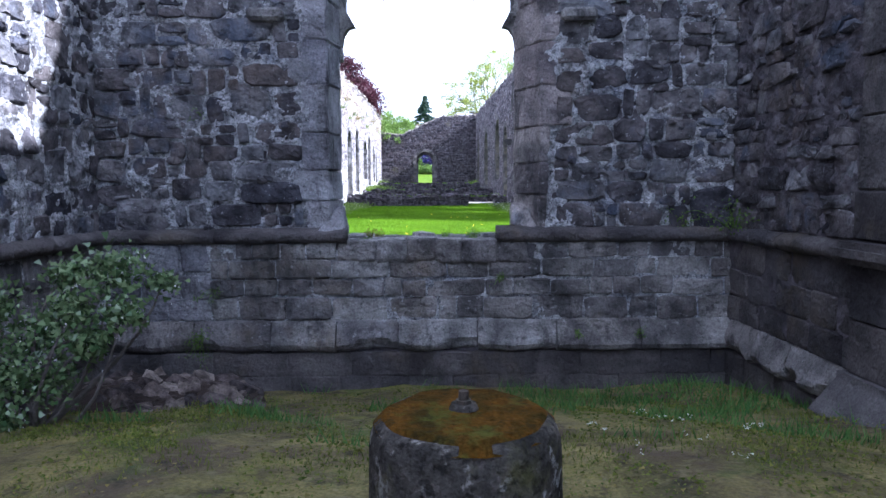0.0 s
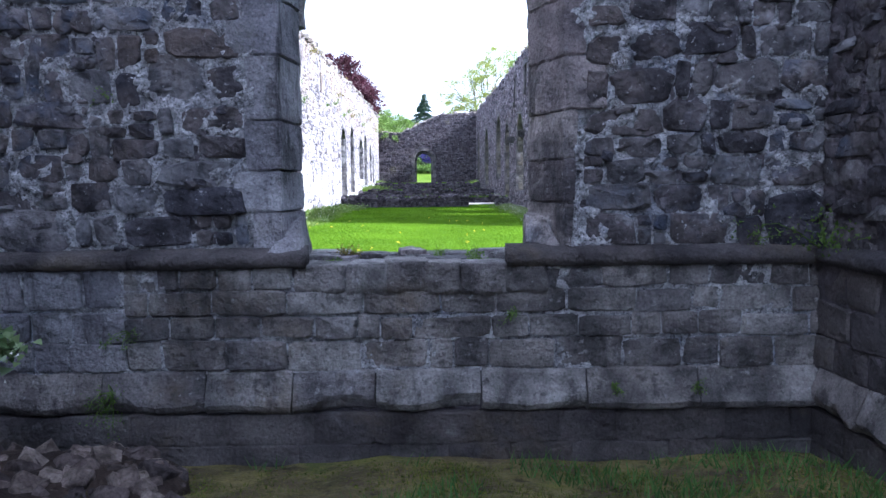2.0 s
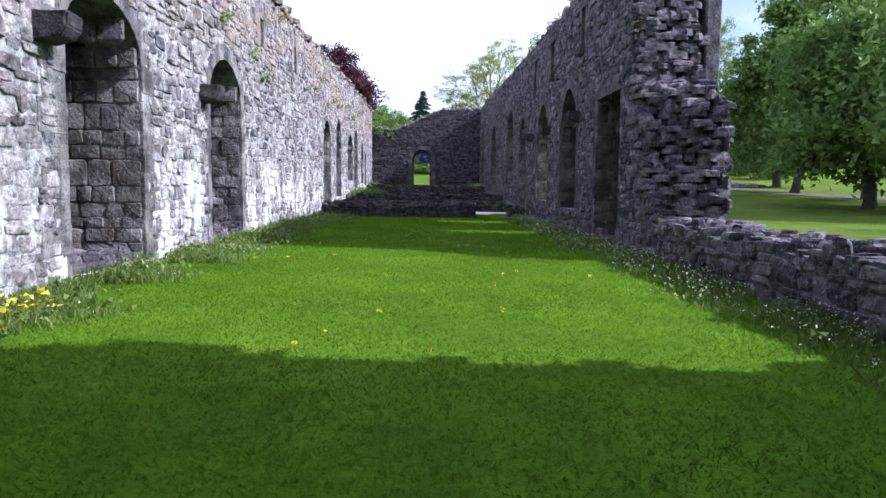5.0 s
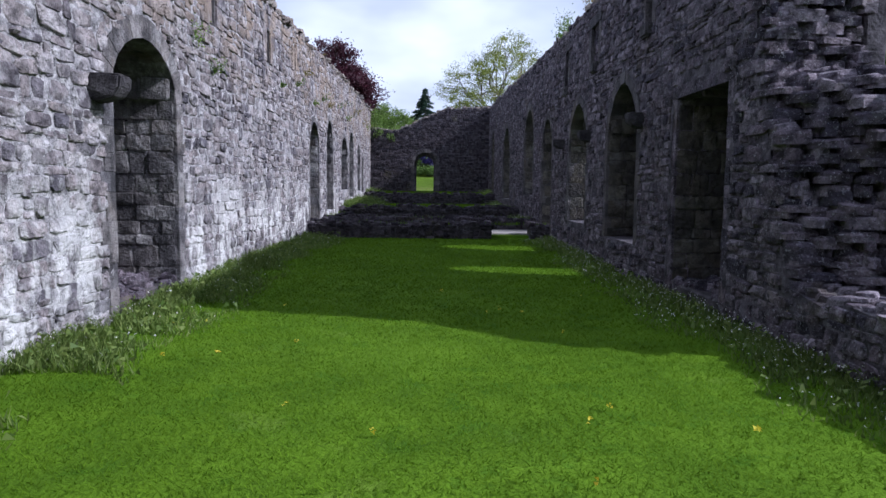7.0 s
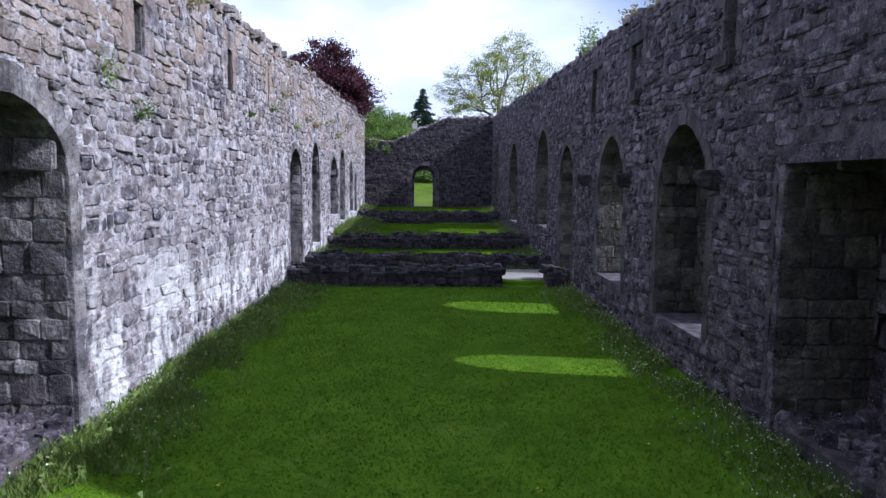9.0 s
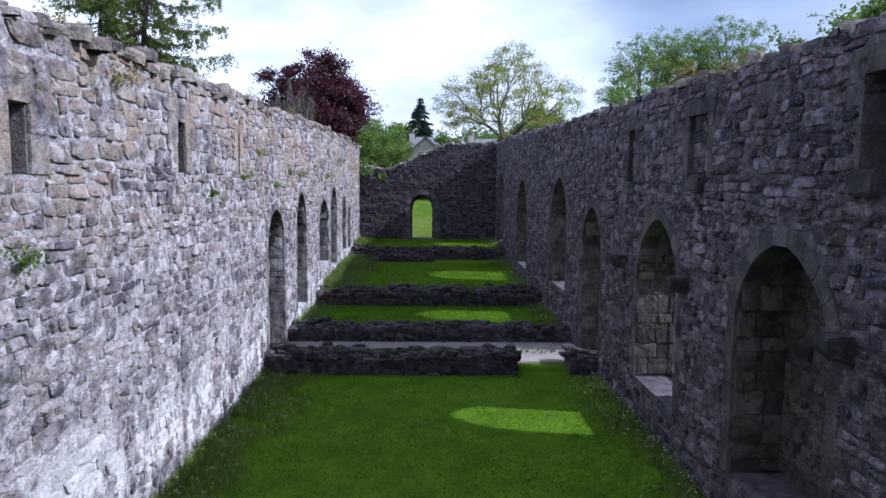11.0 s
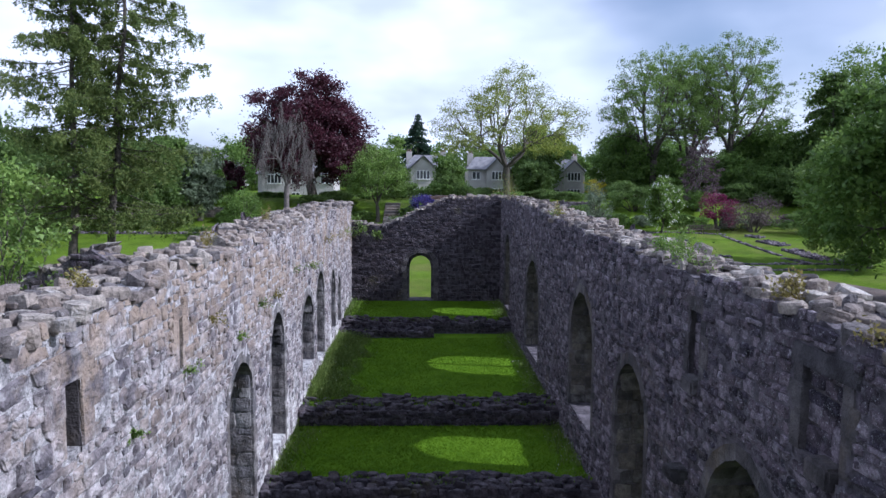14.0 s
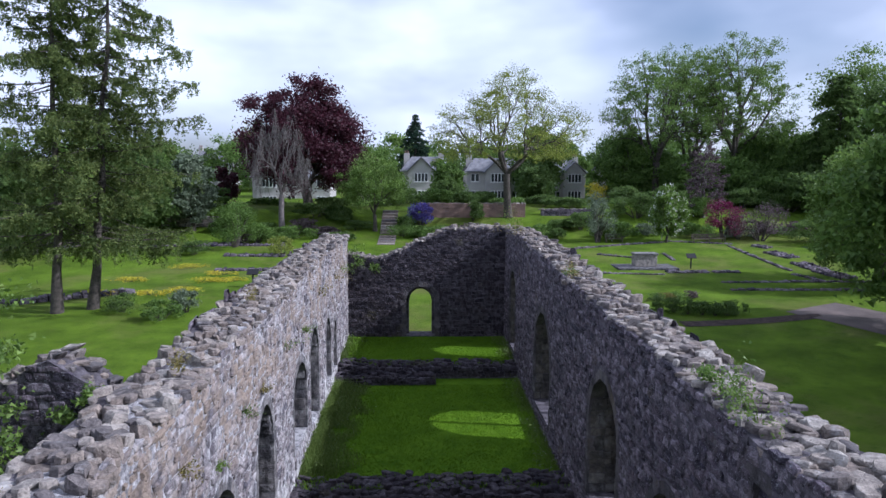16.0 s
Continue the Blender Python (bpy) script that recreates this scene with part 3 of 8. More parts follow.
def surround(o, u, v, n, op, depth_in, parent, mat, seed, quoin=(0.24, 0.42), voussoirs=11, proud=0.03, arris=0.22):
    """Dressed jamb stones and arch stones round an opening, each a block of its own, showing on the face and in the reveal."""
    r = np.random.default_rng(seed)
    a, b, sill, spring, apex = op[:5]
    made = []

    def block(pts):
        # pts: a closed outline on the face, (along, up); the block runs from proud to depth_in behind the face
        g = 0.006
        c = np.mean(pts, axis=0)
        pts = [c + (np.array(p) - c) * (1 - g / max(0.05, np.linalg.norm(np.array(p) - c))) for p in pts]
        k = len(pts)
        j = r.uniform(-0.008, 0.008)
        ring0 = [o + u * p[0] + v * p[1] + n * (proud + j) for p in pts]
        mid = [o + u * p[0] + v * p[1] + n * (proud + j - 0.02) for p in [c + (q - c) * 1.03 for q in pts]]
        ring1 = [o + u * p[0] + v * p[1] - n * depth_in for p in pts]
        V = ring0 + mid + ring1
        F = [tuple(range(k)), tuple(range(3 * k - 1, 2 * k - 1, -1))]
        for i in range(k):
            q = (i + 1) % k
            F += [(i, k + i, k + q, q), (k + i, 2 * k + i, 2 * k + q, k + q)]
        bm = bmesh.new()
        vs = [bm.verts.new(p) for p in V]
        for f in F:
            bm.faces.new([vs[i] for i in f])
        bmesh.ops.recalc_face_normals(bm, faces=bm.faces)
        made.append(part("jamb_stone", bm, mat, parent))

    for side, x in ((-1, a), (1, b)):
        z = sill
        k = 0
        while z < spring - 0.12:
            h = r.uniform(*quoin)
            if spring - z - h < 0.15:
                h = spring - z
            w = arris * (1.25 if k % 2 else 0.8) * r.uniform(0.9, 1.1)
            p = 0.03
            block([(x - side * p, z), (x + side * w, z), (x + side * w, z + h), (x - side * p, z + h)])
            z += h
            k += 1
    if apex - spring > 0.1:
        for i in range(voussoirs):
            q0, q1 = a + (b - a) * (0.5 - 0.5 * math.cos(math.pi * i / voussoirs)), a + (b - a) * (0.5 - 0.5 * math.cos(math.pi * (i + 1) / voussoirs))
            c = ((a + b) / 2, spring - 0.1 * (b - a))

            def out(q, d):
                p = np.array((q, arch_z(op, q)))
                w = p - np.array(c)
                return p + w / np.linalg.norm(w) * d
            block([out(q0, -0.03), out(q1, -0.03), out(q1, arris * 0.95), out(q0, arris * 0.95)])
    else:
        block([(a - arris, apex - 0.02), (b + arris, apex - 0.02), (b + arris, apex + arris * 1.1), (a - arris, apex + arris * 1.1)])
    return made


def loose_tops(u0, u1, axis, t0, t1, top, r, rows=4, size=(0.1, 0.38), height=(0.035, 0.11)):
    """Loose capping stones lying on a broken wall head."""
    out = []
    q = u0
    X, Y, Z = np.array((1.0, 0, 0)), np.array((0, 1.0, 0)), np.array((0, 0, 1.0))
    while q < u1:
        step = r.uniform(0.13, 0.25)
        t = t0 + r.uniform(-0.02, 0.1)
        while t < t1 - 0.08:
            w = r.uniform(*size)
            cx, cy = (t + w / 2, q) if axis == "y" else (q, t + w / 2)
            zz = top(q) + r.uniform(-0.07, 0.05)
            d = r.uniform(*height) * (1.5 if r.random() < 0.12 else 1)
            m = stone_matrix(np.array((cx + r.normal(0, 0.04), cy + r.normal(0, 0.05), zz)), X, Y, Z, 0, 0, w * 1.05, r.uniform(0.13, 0.34), d, r.uniform(-0.8, 0.8), r.normal(0, 0.45))
            out.append(m)
            t += w
        q += step
    return out


def piecewise(*pts, wobble=0.0, freq=1.0, seed=0.0):
    xs, ys = [p[0] for p in pts], [p[1] for p in pts]

    def f(q):
        z = float(np.interp(q, xs, ys))
        if wobble:
            z += wobble * (math.sin(q * 2.1 * freq + seed) * 0.5 + math.sin(q * 5.3 * freq + seed * 2) * 0.35 + math.sin(q * 0.83 * freq + seed * 3) * 0.4)
        return z
    return f


X1, Y1, Z1, O0 = np.array((1.0, 0, 0)), np.array((0, 1.0, 0)), np.array((0, 0, 1.0)), np.array((0.0, 0, 0))

# ---- the ground: one sheet, from the forecourt over the lawns to the horizon ----
def garden_z(x, y):
    z = float(np.interp(y, (10, 35, 50, 65, 82, 95, 99, 107, 150, 260, 500, 2000), (1.25, 1.3, 1.7, 2.3, 2.8, 3.7, 4.1, 6.7, 7.2, 10, 14, 30)))
    return z


def ground_z(x, y):
    if -4.6 < x < 4.75 and 8.3 < y < 59.9:
        return float(np.interp(y, (8.3, 35.3, 35.35, 38.3, 38.35, 43.5, 43.55, 55.0, 55.05, 60), (1.02, 1.1, 1.2, 1.22, 1.42, 1.36, 1.6, 1.75, 2.25, 2.45)))
    if -3.5 < x < 3.7 and -7.5 < y < 8.31:
        return float(np.interp(y, (-8, 2, 4, 5, 6, 7.2, 9), (0.85, 0.8, 0.65, 0.45, 0.22, 0.02, 0.0))) + 0.03 * math.sin(x * 2.3 + y) + 0.02 * math.sin(x * 5 + y * 3.7)
    return garden_z(x, y) + 0.04 * math.sin(x * 0.31 + 1) * math.sin(y * 0.23)


def lines(*spans):
    out = []
    for a, b, step in spans:
        out += np.arange(a, b - 1e-6, step).tolist()
    return out


gx = lines((-1500, -200, 100), (-200, -60, 10), (-60, -12, 2), (-12, -4.8, 0.8)) + [-4.61, -4.59, -4.1, -3.8, -3.51, -3.49] + lines((-3.2, 3.3, 0.4)) + [3.69, 3.71, 4.0, 4.3, 4.74, 4.76] + lines((5.2, 12, 0.8), (12, 60, 2), (60, 200, 10), (200, 1501, 100))
gy = lines((-600, -60, 60), (-60, -8, 4)) + [-7.51, -7.49] + lines((-7, 8, 0.4)) + [8.25, 8.29, 8.32] + lines((8.8, 35, 0.8)) + [35.29, 35.36, 36, 37, 38, 38.29, 38.36] + lines((39, 43.4, 0.8)) + [43.49, 43.56] + lines((44, 54.9, 0.9)) + [54.99, 55.06, 56, 57, 58, 59, 59.89, 59.91] + lines((62, 140, 2), (140, 300, 10), (300, 2001, 100))
gv = [(x, y, ground_z(x, y)) for y in gy for x in gx]
nx = len(gx)
gf = [(j * nx + i, j * nx + i + 1, (j + 1) * nx + i + 1, (j + 1) * nx + i) for j in range(len(gy) - 1) for i in range(nx - 1)]
ground = mesh_object("ground", gv, gf, M_GRASS, smooth=False)
ground.data.materials.append(M_TURF)
ground.data.materials.append(M_SOIL)
ground.data.materials.append(M_GARDEN)
for p in ground.data.polygons:
    c = p.center
    if -3.6 < c.x < 3.8 and -7.6 < c.y < 8.3:
        p.material_index = 1
    elif not (-4.6 < c.x < 4.75 and 8.2 < c.y < 60):
        p.material_index = 3
tagged(ground, "mown green lawn with worn mossy turf before the window wall", "lawn", kind="structure")


# ---- the two long side walls ----
# openings along the wall: from, to, sill, spring, apex
RIGHT = [(21.6, 23.6, 1.05, 4.35, 4.35), (25.65, 27.9, 1.75, 3.9, 5.1), (29.95, 32.2, 1.9, 3.9, 5.18), (34.95, 36.95, 1.2, 4.2, 5.22),
         (39.0, 41.6, 2.5, 4.6, 6.05), (46.9, 50.0, 2.2, 4.5, 6.0), (55.3, 57.2, 2.6, 5.4, 6.4)]
RIGHT_OUT = [(25.75, 26.85, 1.9, 3.7, 4.75), (30.7, 32.15, 2.0, 3.7, 4.8), (35.2, 36.7, 1.2, 4.0, 4.9), (39.3, 41.3, 2.6, 4.5, 5.7), (47.1, 49.6, 2.3, 4.4, 5.7), (55.5, 57.0, 2.7, 5.2, 6.1)]
RIGHT_SLITS = [(24.97, 25.42, 5.85, 6.85, 6.85), (29.0, 29.8, 5.85, 6.85, 6.85), (32.55, 33.05, 5.75, 6.88, 6.88)]
LEFT = [(15.9, 18.1, 1.2, 4.05, 4.8, 1.1), (21.2, 23.45, 1.1, 4.1, 4.92, 1.1), (35.6, 37.55, 1.15, 4.2, 5.07), (39.4, 41.1, 1.8, 4.4, 5.48),
        (43.85, 46.2, 2.6, 4.2, 5.15), (46.95, 48.85, 2.2, 4.6, 5.6), (50.85, 52.25, 2.5, 4.3, 5.18), (53.15, 54.15, 2.4, 4.0, 4.6)]
LEFT_OUT = [(35.8, 37.3, 1.15, 4.1, 4.85), (39.6, 40.9, 1.8, 4.3, 5.2), (44.1, 45.95, 2.7, 4.1, 4.9), (47.15, 48.65, 2.2, 4.5, 5.3), (51.05, 52.05, 2.6, 4.2, 4.9), (53.3, 54.0, 2.5, 3.9, 4.4)]
LEFT_SLITS = [(25.2, 25.6, 5.78, 6.48, 6.48), (29.52, 29.94, 5.86, 6.67, 6.67), (32.9, 33.12, 5.88, 6.71, 6.71)]
top_left = piecewise((8, 7.0), (20, 7.15), (27, 7.3), (33, 7.42), (42, 7.7), (50, 7.8), (60, 7.7), wobble=0.07, freq=1.3, seed=1.0)
top_right = piecewise((8, 7.6), (11.9, 7.4), (12.1, 2.3), (12.5, 1.65), (19.2, 1.72), (20.0, 1.75), (20.2, 2.6), (20.7, 4.0), (20.9, 5.2), (21.05, 6.6), (21.6, 7.1), (26, 7.3), (34, 7.45), (42, 7.65), (50, 7.95), (60, 8.1), wobble=0.06, freq=1.3, seed=2.0)
top_right_out = lambda q: float(np.interp(q, (19.2, 19.35, 19.5, 20.7, 20.9, 21.2, 21.6), (1.7, 2.7, 3.8, 4.1, 5.6, 6.7, 7.1))) if 12.5 < q < 21.6 else top_right(q)
XL, XR = -4.0, 4.12

wall_left = empty("wall_west", kind="structure", label="tall ruined rubble wall with lime stains and arched openings", category="wall")
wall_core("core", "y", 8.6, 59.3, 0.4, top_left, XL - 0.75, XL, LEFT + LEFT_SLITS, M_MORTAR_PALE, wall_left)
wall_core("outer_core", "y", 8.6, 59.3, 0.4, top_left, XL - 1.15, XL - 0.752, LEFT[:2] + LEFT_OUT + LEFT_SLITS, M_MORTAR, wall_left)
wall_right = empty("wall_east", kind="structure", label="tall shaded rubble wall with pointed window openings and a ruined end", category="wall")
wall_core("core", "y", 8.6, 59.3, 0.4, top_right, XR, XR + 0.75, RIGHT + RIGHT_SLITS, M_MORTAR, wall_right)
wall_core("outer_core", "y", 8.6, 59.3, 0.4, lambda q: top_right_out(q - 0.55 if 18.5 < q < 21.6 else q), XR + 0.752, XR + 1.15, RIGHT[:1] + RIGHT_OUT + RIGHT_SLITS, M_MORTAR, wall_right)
for w, x0, x1, y0, y1 in ((wall_left, XL - 1.75, XL - 1.4, 15.2, 24.2), (wall_right, XR + 1.4, XR + 1.7, 21.0, 24.2)):
    part("blocking", box_bm(x0, x1, y0, y1, 0.6, 6.2, 0.03), M_MORTAR, w)
for w, x0, x1, op in ((wall_left, XL - 1.4, XL + 0.02, LEFT[0]), (wall_left, XL - 1.4, XL + 0.02, LEFT[1]), (wall_right, XR + 0.04, XR + 1.4, RIGHT[0])):
    part("threshold", box_bm(min(x0, x1 - 0.06), x1 - 0.06 if x0 < 0 else x1, op[0] - 0.1, op[1] + 0.1, 0.7, 1.3, 0.03), M_ASHLAR_DARK, w)

stones = face_stones(np.array((XL, 0, 0)), Y1, Z1, X1, 8.7, 59.2, 0.9, top_left, LEFT + [(*q[:5],) for q in LEFT_SLITS], course=(0.1, 0.25), width=(0.14, 0.6), gap=0.012, chips=0.6, proud=(0.02, 0.062), seed=3)
def round_openings(ops, top):
    return lambda a, b: b > top(a) - 0.05 or any(op[0] - (0.12 if op[1] - op[0] > 0.6 else 0) < a < op[1] + (0.12 if op[1] - op[0] > 0.6 else 0) and op[2] - 0.05 < b < (arch_z(op, min(max(a, op[0]), op[1])) + 0.12) for op in ops)


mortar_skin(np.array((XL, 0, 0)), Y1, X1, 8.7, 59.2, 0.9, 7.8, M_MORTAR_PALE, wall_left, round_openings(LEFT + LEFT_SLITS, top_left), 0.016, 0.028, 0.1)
# The east skin and stones are toned below the west ones for shade.
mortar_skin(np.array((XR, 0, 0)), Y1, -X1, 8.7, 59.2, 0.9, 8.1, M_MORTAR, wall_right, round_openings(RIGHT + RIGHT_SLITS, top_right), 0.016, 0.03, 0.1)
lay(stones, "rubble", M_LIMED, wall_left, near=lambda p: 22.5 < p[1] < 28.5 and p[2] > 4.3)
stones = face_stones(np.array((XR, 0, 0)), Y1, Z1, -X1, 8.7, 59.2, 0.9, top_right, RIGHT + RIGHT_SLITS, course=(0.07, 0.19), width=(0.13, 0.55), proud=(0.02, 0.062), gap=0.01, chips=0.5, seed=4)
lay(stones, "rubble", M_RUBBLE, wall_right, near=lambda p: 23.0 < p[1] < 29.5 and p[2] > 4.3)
# outer faces of both, seen over the tops
stones = face_stones(np.array((XL - 1.15, 0, 0)), Y1, Z1, -X1, 8.7, 59.2, 1.2, top_left, LEFT_OUT, course=(0.24, 0.4), width=(0.35, 0.85), chips=0, seed=5)
lay(stones, "rubble", M_RUBBLE, wall_left)
stones = face_stones(np.array((XR + 1.15, 0, 0)), Y1, Z1, X1, 8.7, 59.2, 1.2, top_right_out, RIGHT_OUT, course=(0.24, 0.4), width=(0.35, 0.85), chips=0, seed=6)
lay(stones, "rubble", M_RUBBLE, wall_right)
# masonry set back in the narrow slits; west blocks carry slit shade as colour
for w, x0, x1, ops in ((wall_right, XR + 0.1, XR + 0.5, RIGHT_SLITS), (wall_left, XL - 0.6, XL - 0.35, LEFT_SLITS)):
    for op in ops:
        part("slit_blocking", box_bm(x0 + (0.2 if op is RIGHT_SLITS[0] else 0), x1 + (0.2 if op is RIGHT_SLITS[0] else 0), op[0] - 0.05, op[1] + 0.05, op[2] - 0.05, op[4] + 0.05, 0.01), M_ASHLAR_DARK if w is wall_right else M_MORTAR_SHADE, w)
for w, xf, n, ops, mat in ((wall_left, XL, X1, LEFT_SLITS, M_LIMED), (wall_right, XR, -X1, RIGHT_SLITS, M_ASHLAR_DARK)):
    for k, op in enumerate(ops):
        surround(np.array((xf, 0, 0)), Y1, Z1, n, op, 0.3, w, mat, 140 + k, quoin=(0.3, 0.5), arris=(0.4, 0.3, 0.16)[k] if w is wall_left else 0.2, proud=0.05 if w is wall_left else 0.03)
# a bracket stone under each blocked slit of the east wall, and the offset ledge of the west wall
for op in RIGHT_SLITS:
    part("bracket_stone", box_bm(XR - 0.13, XR + 0.2, op[0] + 0.05, op[0] + 0.5, op[2] - 0.2, op[2] + 0.06, 0.035, 2), M_ASHLAR_DARK, wall_right)
for op in RIGHT_SLITS[1:]:
    lay(face_stones(np.array((XR + 0.1, 0, 0)), Y1, Z1, -X1, op[0], op[1], op[2], lambda q, op=op: op[4], [], course=(0.12, 0.26), width=(0.2, 0.5), proud=(0.015, 0.05), chips=0, seed=int(op[0])), "rough", M_RUBBLE, wall_right, rest="slit_masonry")
# Dark lining on the far side of each west slit imitates its shade.
for op in LEFT_SLITS:
    part("slit_jamb", box_bm(XL - 0.34, XL + 0.01, op[1] - 0.04, op[1] + 0.03, op[2], op[4], 0.01), M_ASHLAR_DARK, wall_left)
# rubble backs and broken floors of the blocked recesses
r_rec = np.random.default_rng(71)
# The east recess back takes the rubble darkened for shade.
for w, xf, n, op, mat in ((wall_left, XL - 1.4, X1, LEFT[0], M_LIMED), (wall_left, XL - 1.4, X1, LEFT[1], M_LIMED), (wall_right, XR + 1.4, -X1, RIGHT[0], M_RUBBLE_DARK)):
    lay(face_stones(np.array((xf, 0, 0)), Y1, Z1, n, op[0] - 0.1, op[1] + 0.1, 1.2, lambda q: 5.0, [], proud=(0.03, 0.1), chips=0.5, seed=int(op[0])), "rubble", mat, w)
    fl = []
    for _ in range(90):
        a, b = r_rec.uniform(0.0, 1.3), r_rec.uniform(op[0], op[1])
        fl.append(stone_matrix(np.array((xf + n[0] * a, b, 1.27 + 0.18 * max(0, 0.6 - a) * r_rec.random())), X1, Y1, Z1, 0, 0, r_rec.uniform(0.12, 0.4), r_rec.uniform(0.1, 0.35), r_rec.uniform(0.05, 0.16), r_rec.uniform(0, 3), r_rec.normal(0, 0.2)))
    lay(fl, "rubble", M_RUBBLE, w, near=lambda p: True, name="fallen_stone")
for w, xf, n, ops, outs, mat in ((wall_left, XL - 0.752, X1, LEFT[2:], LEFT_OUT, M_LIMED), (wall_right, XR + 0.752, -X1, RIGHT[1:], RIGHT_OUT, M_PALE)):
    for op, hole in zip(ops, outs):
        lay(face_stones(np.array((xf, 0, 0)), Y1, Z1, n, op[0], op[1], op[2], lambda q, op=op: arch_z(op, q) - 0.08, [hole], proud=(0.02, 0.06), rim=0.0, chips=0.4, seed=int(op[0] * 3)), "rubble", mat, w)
# dressed stone round the openings
for k, op in enumerate(LEFT):
    surround(np.array((XL, 0, 0)), Y1, Z1, X1, op, 0.74, wall_left, M_ASHLAR, 30 + k, voussoirs=11 if k < 4 else 7, arris=0.45 if k == 0 else 0.3 if k == 1 else 0.22)
# East surrounds use the darker sandstone, with that wall's shade in its colour.
for k, op in enumerate(RIGHT):
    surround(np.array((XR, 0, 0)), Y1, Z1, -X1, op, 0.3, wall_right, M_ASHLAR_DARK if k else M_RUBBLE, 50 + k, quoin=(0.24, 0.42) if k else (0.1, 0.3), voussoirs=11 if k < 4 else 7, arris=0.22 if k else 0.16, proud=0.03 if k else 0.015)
# coursed blocks in the reveals that face down the building
for w, xf, s, ops in ((wall_left, XL, -1, LEFT), (wall_right, XR, 1, RIGHT)):
    for k, op in enumerate(ops):
        r = np.random.default_rng(600 + k + (50 if s > 0 else 0))
        z, st = op[2] + 0.02, []
        while z < op[3] + 0.35 * (op[4] - op[3]):
            h, t = r.uniform(0.16, 0.42), 0.02
            lim = (op[1] - op[0]) / 2
            inset = 0.0 if z + h < op[3] else lim * (1 - math.sqrt(max(0.0, 1 - ((z + h - op[3]) / (op[4] - op[3] + 0.01)) ** 1.6)))
            deep = 1.38 if op in LEFT[:2] or op is RIGHT[0] else 0.76
            while t < deep - 0.04:
                d = min(r.uniform(0.22, 0.46), deep - t)
                st.append(stone_matrix(np.array((xf + s * (t + d / 2), op[1] - inset, z + h / 2)), X1, Z1, -Y1, 0, 0, d - 0.008, h - 0.008, r.uniform(0.035, 0.055), 0, r.normal(0, 0.08)))
                t += d
            z += h
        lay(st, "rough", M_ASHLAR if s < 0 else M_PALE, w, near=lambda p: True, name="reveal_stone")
# loose capping stones along the broken heads
r_top = np.random.default_rng(11)
lay(loose_tops(8.7, 59.2, "y", XL - 1.15, XL, top_left, r_top), "slab", M_CAP, wall_left, near=lambda p: 28 < p[1] < 38, name="cap_stone", rest="cap_masonry")
lay(loose_tops(12.3, 20.0, "y", XR, XR + 1.15, top_right, r_top), "slab", M_RUBBLE, wall_right, rest="low_cap_masonry")
lay(loose_tops(21.2, 59.2, "y", XR, XR + 1.15, top_right, r_top), "slab", M_CAP, wall_right, near=lambda p: 28 < p[1] < 38, name="cap_stone", rest="cap_masonry")
# the ragged broken end of the east wall: thin bedded stones, stepping up
end_stones = []
r_end = np.random.default_rng(12)
z = 1.5
while z < 7.1:
    h = r_end.uniform(0.045, 0.12)
    inner = float(np.interp(z, (1.7, 2.6, 4.0, 5.2, 6.6, 7.1), (20.0, 20.2, 20.7, 20.9, 21.05, 21.5)))
    outer = float(np.interp(z, (1.7, 2.7, 3.8, 4.1, 4.3, 5.6, 7.1), (19.2, 19.35, 19.5, 19.7, 20.75, 20.9, 21.5)))
    t = r_end.uniform(-0.05, 0.03)
    while t < 1.08:
        w = min(r_end.uniform(0.14, 0.5), 1.24 - t)
        k = (t + w / 2) / 1.15
        # each bed reaches back to the sound wall behind it
        q = inner + (outer - inner) * k + 0.06 * noise.noise(Vector((z * 3.0, t * 3.0, 1.0))) + r_end.normal(0, 0.022)
        deep = r_end.uniform(0.3, 0.5) + 0.45 * k
        end_stones.append(stone_matrix(np.array((XR + t + w / 2, q + deep / 2, z)), X1, Y1, Z1, 0, 0, w * 1.06, deep + 0.25, h * 1.05, r_end.normal(0, 0.16), r_end.normal(0, 0.06)))
        t += w * 0.92
    z += h * 0.92
lay(end_stones, "rubble", M_RUBBLE, wall_right, rest="broken_end")


# ---- corbels and slabs on the side walls ----
M_CORBEL = material("sooty carved sandstone", (0.075, 0.07, 0.074), (0.022, 0.02, 0.023), 6, 50, 0.9, 0.8, fine_amount=0.6)


